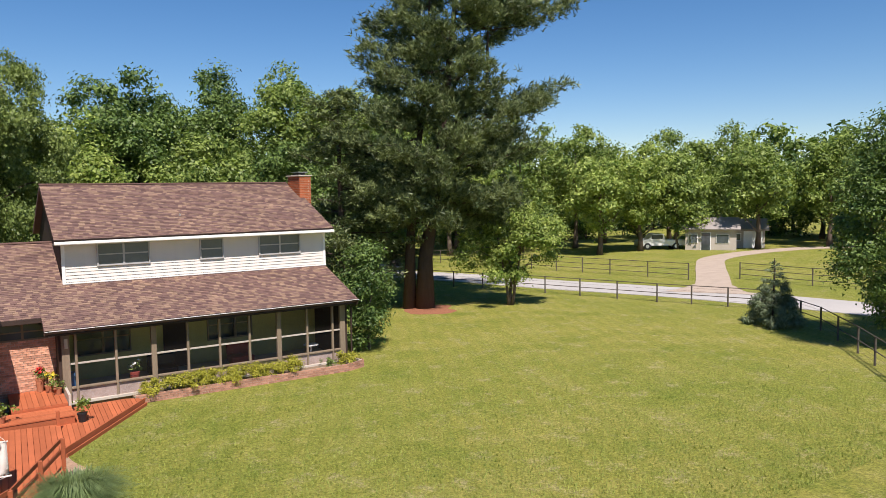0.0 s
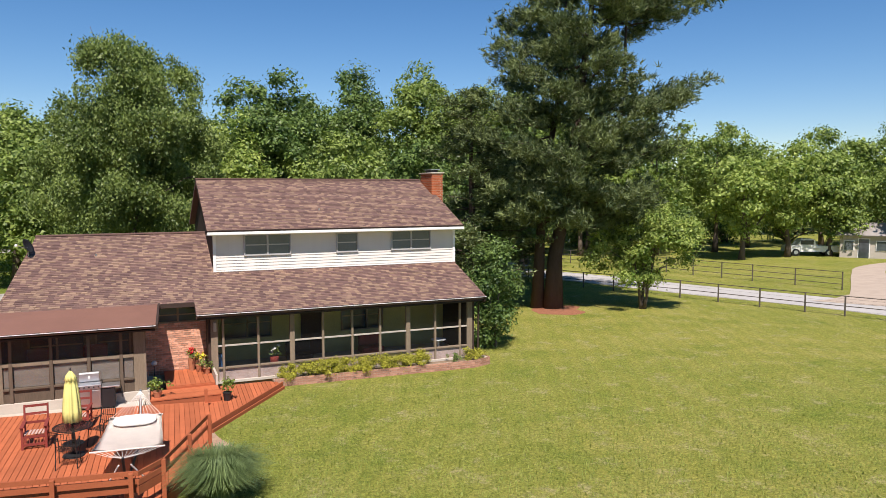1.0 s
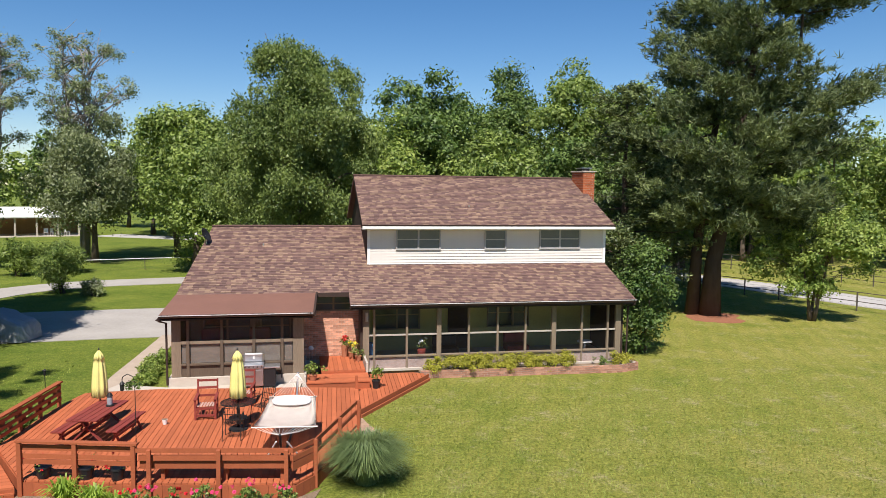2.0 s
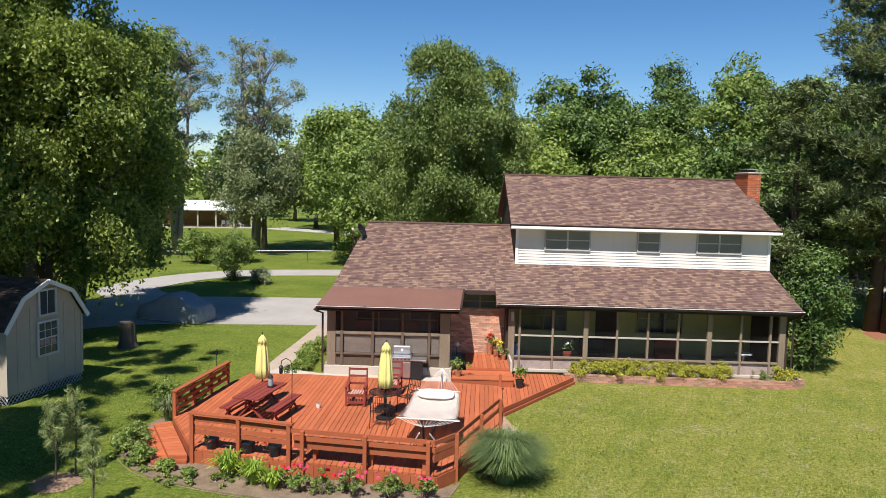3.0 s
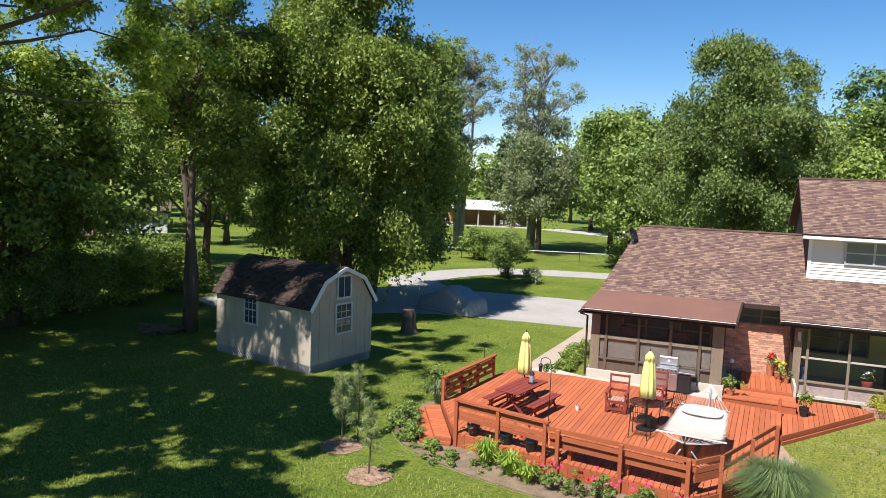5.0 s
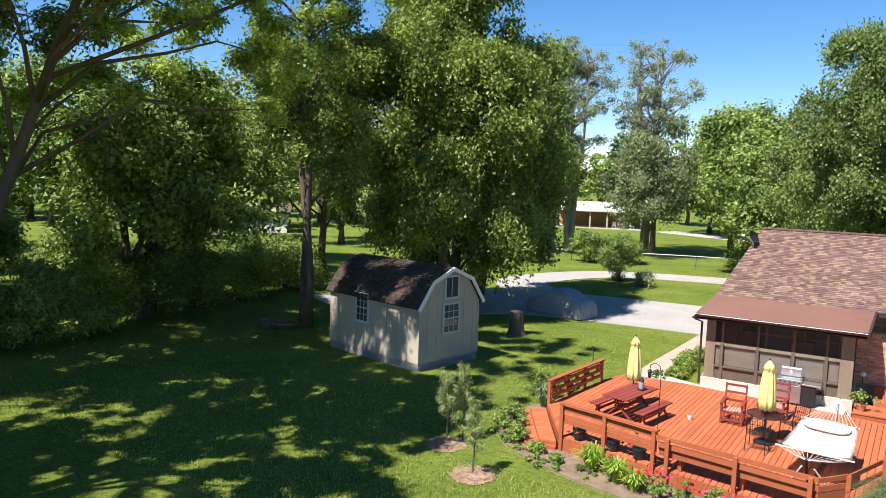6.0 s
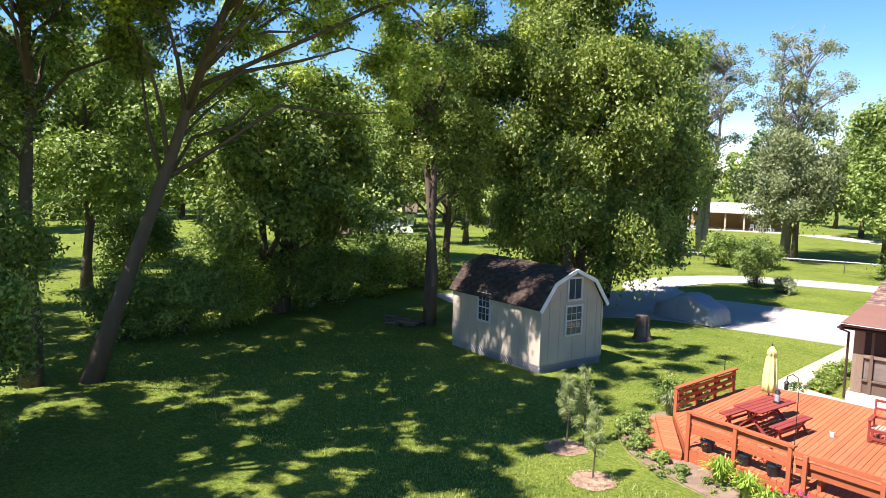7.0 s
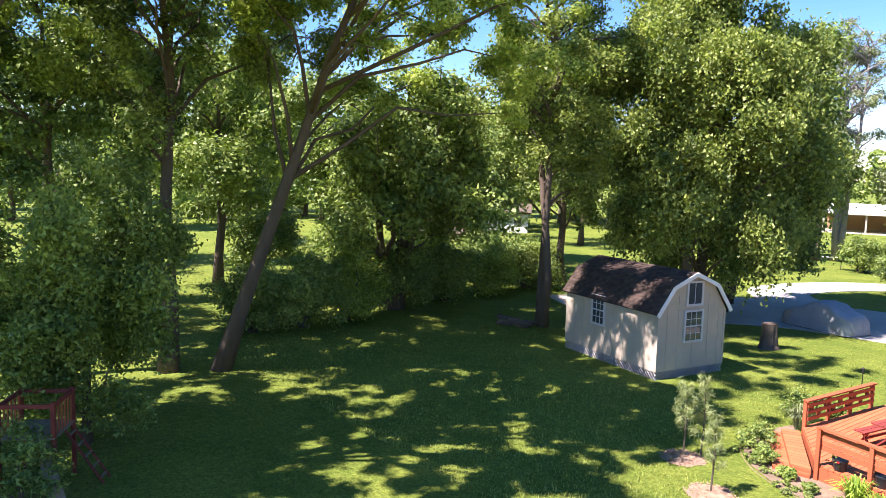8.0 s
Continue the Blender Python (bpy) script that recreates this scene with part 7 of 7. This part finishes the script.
shrub("low_shrub", (-14.6, 46.3, 0), 0.95, 1.05, LEAF_GREY, "low grey-green shrub beside the drive", 501, 2200, 0.12)
for i, (x, y, r, h, lf) in enumerate(((-26.5, 53.5, 1.9, 3.0, LEAF_BRIGHT), (-23.0, 57.0, 1.8, 2.8, LEAF_MID), (-20.5, 58.5, 2.0, 2.6, LEAF_WILLOW), (-29.5, 52.0, 2.6, 4.5, LEAF_MID), (-11.0, 61.0, 2.6, 4.6, LEAF_BRIGHT), (-8.0, 58.0, 2.8, 4.4, LEAF_MID), (-5.0, 60.0, 2.6, 4.0, LEAF_BRIGHT), (-33, 49, 2.6, 4.2, LEAF_MID), (-1.5, 57, 2.6, 4.5, LEAF_MID), (2.5, 49, 2.2, 3.6, LEAF_MID), (14.5, 45.5, 2.4, 4.2, LEAF_DARK), (17.5, 46.5, 2.4, 4.4, LEAF_DARK))):
    shrub("border_shrub", (x, y, 0), r, h, lf, "large leafy shrub beyond the drive", 510 + i, 5500, 0.2, "shrubs beyond the drive", clumps=45)


lg = thing("log_pile", pose(-22.6, 21.8, 0, 0, 0, 25), "small heap of split logs and bark", "log pile")
rg = random.Random(4)
for i in range(14):
    x, y, z = rg.uniform(-0.7, 0.7), rg.uniform(-0.3, 0.3), 0.08 + 0.12 * (i // 6)
    a = rg.uniform(-0.5, 0.5)
    part("log", tubes([(x - math.cos(a) * 0.3, y - math.sin(a) * 0.3, z), (x + math.cos(a) * 0.3, y + math.sin(a) * 0.3, z + rg.uniform(-0.03, 0.05))], [0.09, 0.075], 7), BARK, lg)


def play_frame(m):
    p = thing("play_frame", m, "red wooden children's climbing frame with ladder and slide", "play frame")
    for x in (-0.7, 0.7):
        for y in (-0.7, 0.7):
            part("post", boxes(((x - 0.05, y - 0.05, 0), (x + 0.05, y + 0.05, 2.3))), RED_WOOD, p)
    for i in range(9):
        y = -0.7 + i * 0.175
        part("floor_board", boxes(((-0.75, y - 0.08, 1.40), (0.75, y + 0.08, 1.44))), WEATHERED, p)
    for s in (-1, 1):
        part("rail", boxes(((-0.7, s * 0.7 - 0.025, 2.15), (0.7, s * 0.7 + 0.025, 2.25))), RED_WOOD, p)
        part("rail", boxes(((s * 0.7 - 0.025, -0.7, 2.15), (s * 0.7 + 0.025, 0.7, 2.25))), RED_WOOD, p)
        for k in range(6):
            x = -0.55 + k * 0.22
            part("baluster", boxes(((s * 0.7 - 0.02, x - 0.02, 1.44), (s * 0.7 + 0.02, x + 0.02, 2.15))), DECK_DARK, p)
    for s in (-0.25, 0.25):
        part("ladder_side", bar((0.75, s + 0.2, 1.4), (1.75, s + 0.2, 0.0), 0.04, 0.08, (0, 1, 0)), RED_WOOD, p)
    for k in range(5):
        t = (k + 0.5) / 5
        part("rung", boxes(((0.75 + t - 0.03, -0.03, 1.38 - 1.4 * t), (0.75 + t + 0.03, 0.43, 1.42 - 1.4 * t))), WEATHERED, p)
    part("slide", plate(bmesh.new(), ((1.1, -1.9, 0.12), (1.5, -1.9, 0.12), (0.55, -0.72, 1.38), (0.15, -0.72, 1.38)), 0.04), WEATHERED, p)
    return p


play_frame(pose(-16.2, 2.2, 0, 0, 0, 60) @ Matrix.Diagonal((0.75, 0.75, 0.85, 1)))

# ---- fences ----
def wire_fence(name, pts, h, step, label, rails=(0.98, 0.5), r=0.045, rail_r=0.024):
    f = thing(name, pose(0, 0, 0), label, "fence")
    for (xa, ya), (xb, yb) in zip(pts, pts[1:]):
        ln = math.hypot(xb - xa, yb - ya)
        k = max(1, round(ln / step))
        for i in range(k + (1 if (xb, yb) == pts[-1] else 0)):
            x, y = xa + (xb - xa) * i / k, ya + (yb - ya) * i / k
            part("post", tubes([(x, y, 0), (x, y, h)], r, 7), FENCE, f)
        for z in rails:
            part("rail", tubes([(xa, ya, h * z), (xb, yb, h * z)], rail_r, 6), FENCE, f)
        for z in (0.12, 0.3, 0.7, 0.85):
            part("wire", tubes([(xa, ya, h * z), (xb, yb, h * z)], 0.005, 4), FENCE, f)
    return f


wire_fence("roadside_fence", [(10, 64), (18, 56), (24.6, 48), (29.9, 37.4), (32.8, 30.4), (35.4, 24.9)], 1.12, 2.2, "dark post and rail wire fence along the road")
wire_fence("side_fence", [(35.4, 24.9), (32.2, 19.8), (28.9, 16.2), (24.5, 11.8)], 1.12, 2.2, "dark post and rail wire fence beside the lawn")
wire_fence("pasture_fence", [(26, 78), (33, 64), (37.5, 52.0), (40.6, 42.5), (42.6, 36.4)], 1.25, 2.6, "dark rail fence across the road", (0.97, 0.62, 0.3))
wire_fence("pasture_fence", [(45.8, 34.4), (46.2, 29.0), (48.6, 22.0)], 1.25, 3.0, "dark rail fence across the road", (0.97, 0.62, 0.3))
rail_fence = wire_fence("white_rail_fence", [(-33.0, 50.5), (-24.5, 57.2), (-15.0, 60.5), (-6.0, 62.5)], 0.95, 5.0, "low fence with one pale rail beyond the drive", (0.97,), 0.03, 0.03)
for ob in rail_fence.children:
    if ob.name.startswith("rail"):
        ob.data.materials[0] = WHITE
box_post = thing("corner_box", pose(35.8, 25.2, 0, 0, 0, 20) @ Matrix.Diagonal((0.62, 0.8, 0.9, 1)), "rust-red wooden corner post box at the fence", "post box")
part("box", boxes(((-0.45, -0.2, 0), (0.45, 0.2, 1.15)), bevel=0.02), BRICK, box_post)
part("lid", boxes(((-0.5, -0.25, 1.15), (0.5, 0.25, 1.2)), bevel=0.01), DARK_BROWN, box_post)

# ---- far buildings ----
def far_house(name, m, w, d, h, ridge, wall, roof_m, label, openings, porch=False):
    b = thing(name, m, label, "house")
    part("wall", boxes(((-w / 2, -d / 2, 0), (w / 2, d / 2, h))), wall, b)
    for s in (-1, 1):
        c = [(-w / 2 - 0.4, -d / 2 - 0.5, h), (w / 2 + 0.4, -d / 2 - 0.5, h), (w / 2 + 0.4, 0, ridge), (-w / 2 - 0.4, 0, ridge)]
        if s > 0:
            c = [(w / 2 + 0.4, d / 2 + 0.5, h), (-w / 2 - 0.4, d / 2 + 0.5, h), (-w / 2 - 0.4, 0, ridge), (w / 2 + 0.4, 0, ridge)]
        part("roof", plate(bmesh.new(), c, 0.15), roof_m, b)
    for x in (-w / 2, w / 2 - 0.2):
        bm = bmesh.new()
        vs = [bm.verts.new((x + dx, y, z)) for dx in (0, 0.2) for y, z in ((-d / 2, h), (d / 2, h), (0, ridge - 0.15))]
        bm.faces.new(vs[:3][::-1])
        bm.faces.new(vs[3:])
        for i in range(3):
            bm.faces.new((vs[i], vs[(i + 1) % 3], vs[3 + (i + 1) % 3], vs[3 + i]))
        part("gable", bm, wall, b)
    for kind, x, z0, ww, hh in openings:
        o = part(kind, boxes(((x - ww / 2 - 0.08, -d / 2 - 0.06, z0 - 0.05), (x + ww / 2 + 0.08, -d / 2 - 0.005, z0 + hh + 0.08))), WHITE, b)
        part("pane", boxes(((x - ww / 2, -d / 2 - 0.08, z0), (x + ww / 2, -d / 2 - 0.065, z0 + hh))), WHITE if kind == "garage_door" else PANE, o)
    return b


far_house("neighbour_house", pose(66.3, 53.6, 0, 0, 0, -50), 5.2, 4, 2.3, 3.5, BEIGE, GREY_ROOF, "low beige house with a grey roof among trees", (("window", -1.8, 0.8, 0.8, 0.9), ("door", -0.5, 0.0, 0.9, 1.9), ("window", 1.2, 0.8, 1.2, 0.9)))
far_house("garage", pose(71.6, 52.6, 0, 0, 0, -50), 3.0, 4, 2.1, 3.2, BEIGE, GREY_ROOF, "small white garage beside the far house", (("garage_door", 0.3, 0.0, 1.8, 1.8), ("window", -1.2, 0.9, 0.4, 0.7)))
far_house("house_beyond", pose(30.5, 76, 0, 0, 0, -8), 12, 8, 3.0, 5.4, BEIGE, GREY_ROOF, "grey-roofed house beyond the back trees", (("window", -3, 1, 1.2, 1.2), ("window", 1, 1, 1.2, 1.2), ("door", 4, 0, 1, 2.1)))
far_house("white_shed", pose(-42.6, 32.2, 0, 0, 0, 52), 3.6, 3.2, 2.3, 3.2, WHITE, BARK, "small white outbuilding glimpsed between trees", ())
far_house("white_shed", pose(-61.0, 56.0, 0, 0, 0, 45), 5, 4, 2.3, 3.3, WHITE, BARK, "small white outbuilding glimpsed between trees", (("window", -1.4, 0.9, 0.8, 0.9), ("window", 1.4, 0.9, 0.8, 0.9)))
pav = thing("pavilion", pose(-39.5, 101, 0, 0, 0, 20), "long open pavilion with a white roof and posts", "pavilion")
TAN = plain("tan_wall", (0.36, 0.22, 0.12), 0.9, 0, 0.1, 0.15, 0.8, 0.05)
part("floor", boxes(((-6.2, -3.2, 0), (6.2, 3.2, 0.12))), CONCRETE, pav)
part("rear_wall", boxes(((-6.0, 2.4, 0.12), (6.0, 2.6, 2.6))), TAN, pav)
for x in (-6, -3.6, -1.2, 1.2, 3.6, 6):
    part("post", boxes(((x - 0.1, -3.0, 0.12), (x + 0.1, -2.8, 2.6))), BEIGE, pav)
part("roof", plate(bmesh.new(), ((-6.5, -3.4, 2.55), (6.5, -3.4, 2.55), (6.5, 0.4, 3.75), (-6.5, 0.4, 3.75)), 0.14), WHITE, pav, "white sheet roof")
part("roof", plate(bmesh.new(), ((6.5, 3.6, 2.7), (-6.5, 3.6, 2.7), (-6.5, 0.4, 3.75), (6.5, 0.4, 3.75)), 0.14), WHITE, pav)
for i, x in enumerate((2.2, 3.0, 3.8, 4.6)):
    ch = thing("plastic_chair", pose(-39.5, 101, 0.12, 0, 0, 20) @ pose(x, -2.2, 0, 0, 0, 40 * i), "white plastic chair under the pavilion", "chair", "pavilion chairs")
    part("seat", boxes(((-0.25, -0.25, 0.40), (0.25, 0.25, 0.44))), WHITE, ch)
    part("backrest", boxes(((-0.25, 0.22, 0.44), (0.25, 0.26, 0.9))), WHITE, ch)
    for lx in (-0.22, 0.22):
        for ly in (-0.22, 0.22):
            part("leg", boxes(((lx - 0.02, ly - 0.02, 0), (lx + 0.02, ly + 0.02, 0.40))), WHITE, ch)


def pickup(m, mat, label):
    c = thing("pickup_truck", m, label, "truck")
    bm = bmesh.new()
    prof = [(-2.6, 0.45), (-2.6, 1.05), (-0.4, 1.08), (-0.2, 1.75), (1.0, 1.78), (1.5, 1.15), (2.5, 1.0), (2.6, 0.45)]
    a, b = ([bm.verts.new((x, y, z)) for x, z in prof] for y in (-0.9, 0.9))
    bm.faces.new(a)
    bm.faces.new(b[::-1])
    for i in range(len(prof)):
        j = (i + 1) % len(prof)
        bm.faces.new((a[j], a[i], b[i], b[j]))
    bmesh.ops.recalc_face_normals(bm, faces=bm.faces)
    body = part("body", bm, mat, c)
    for y in (-0.905, 0.905):
        part("side_window", boxes(((-0.1, y - 0.01, 1.2), (1.15, y + 0.01, 1.65))), PANE, body)
    for x in (-1.6, 1.6):
        for y in (-0.82, 0.82):
            w = part("wheel", lathe([(0.2, -0.12), (0.38, -0.1), (0.38, 0.1), (0.2, 0.12)], 16, pose(x, y, 0.38, 90)), BLACK_POT, c)
            part("rim", lathe([(0.2, -0.125), (0.22, 0.0), (0.2, 0.125)], 12, pose(x, y, 0.38, 90)), STEEL, w)
    return c


pickup(pose(62.0, 57.0, 0, 0, 0, 150), WHITE, "white pickup truck parked under trees")
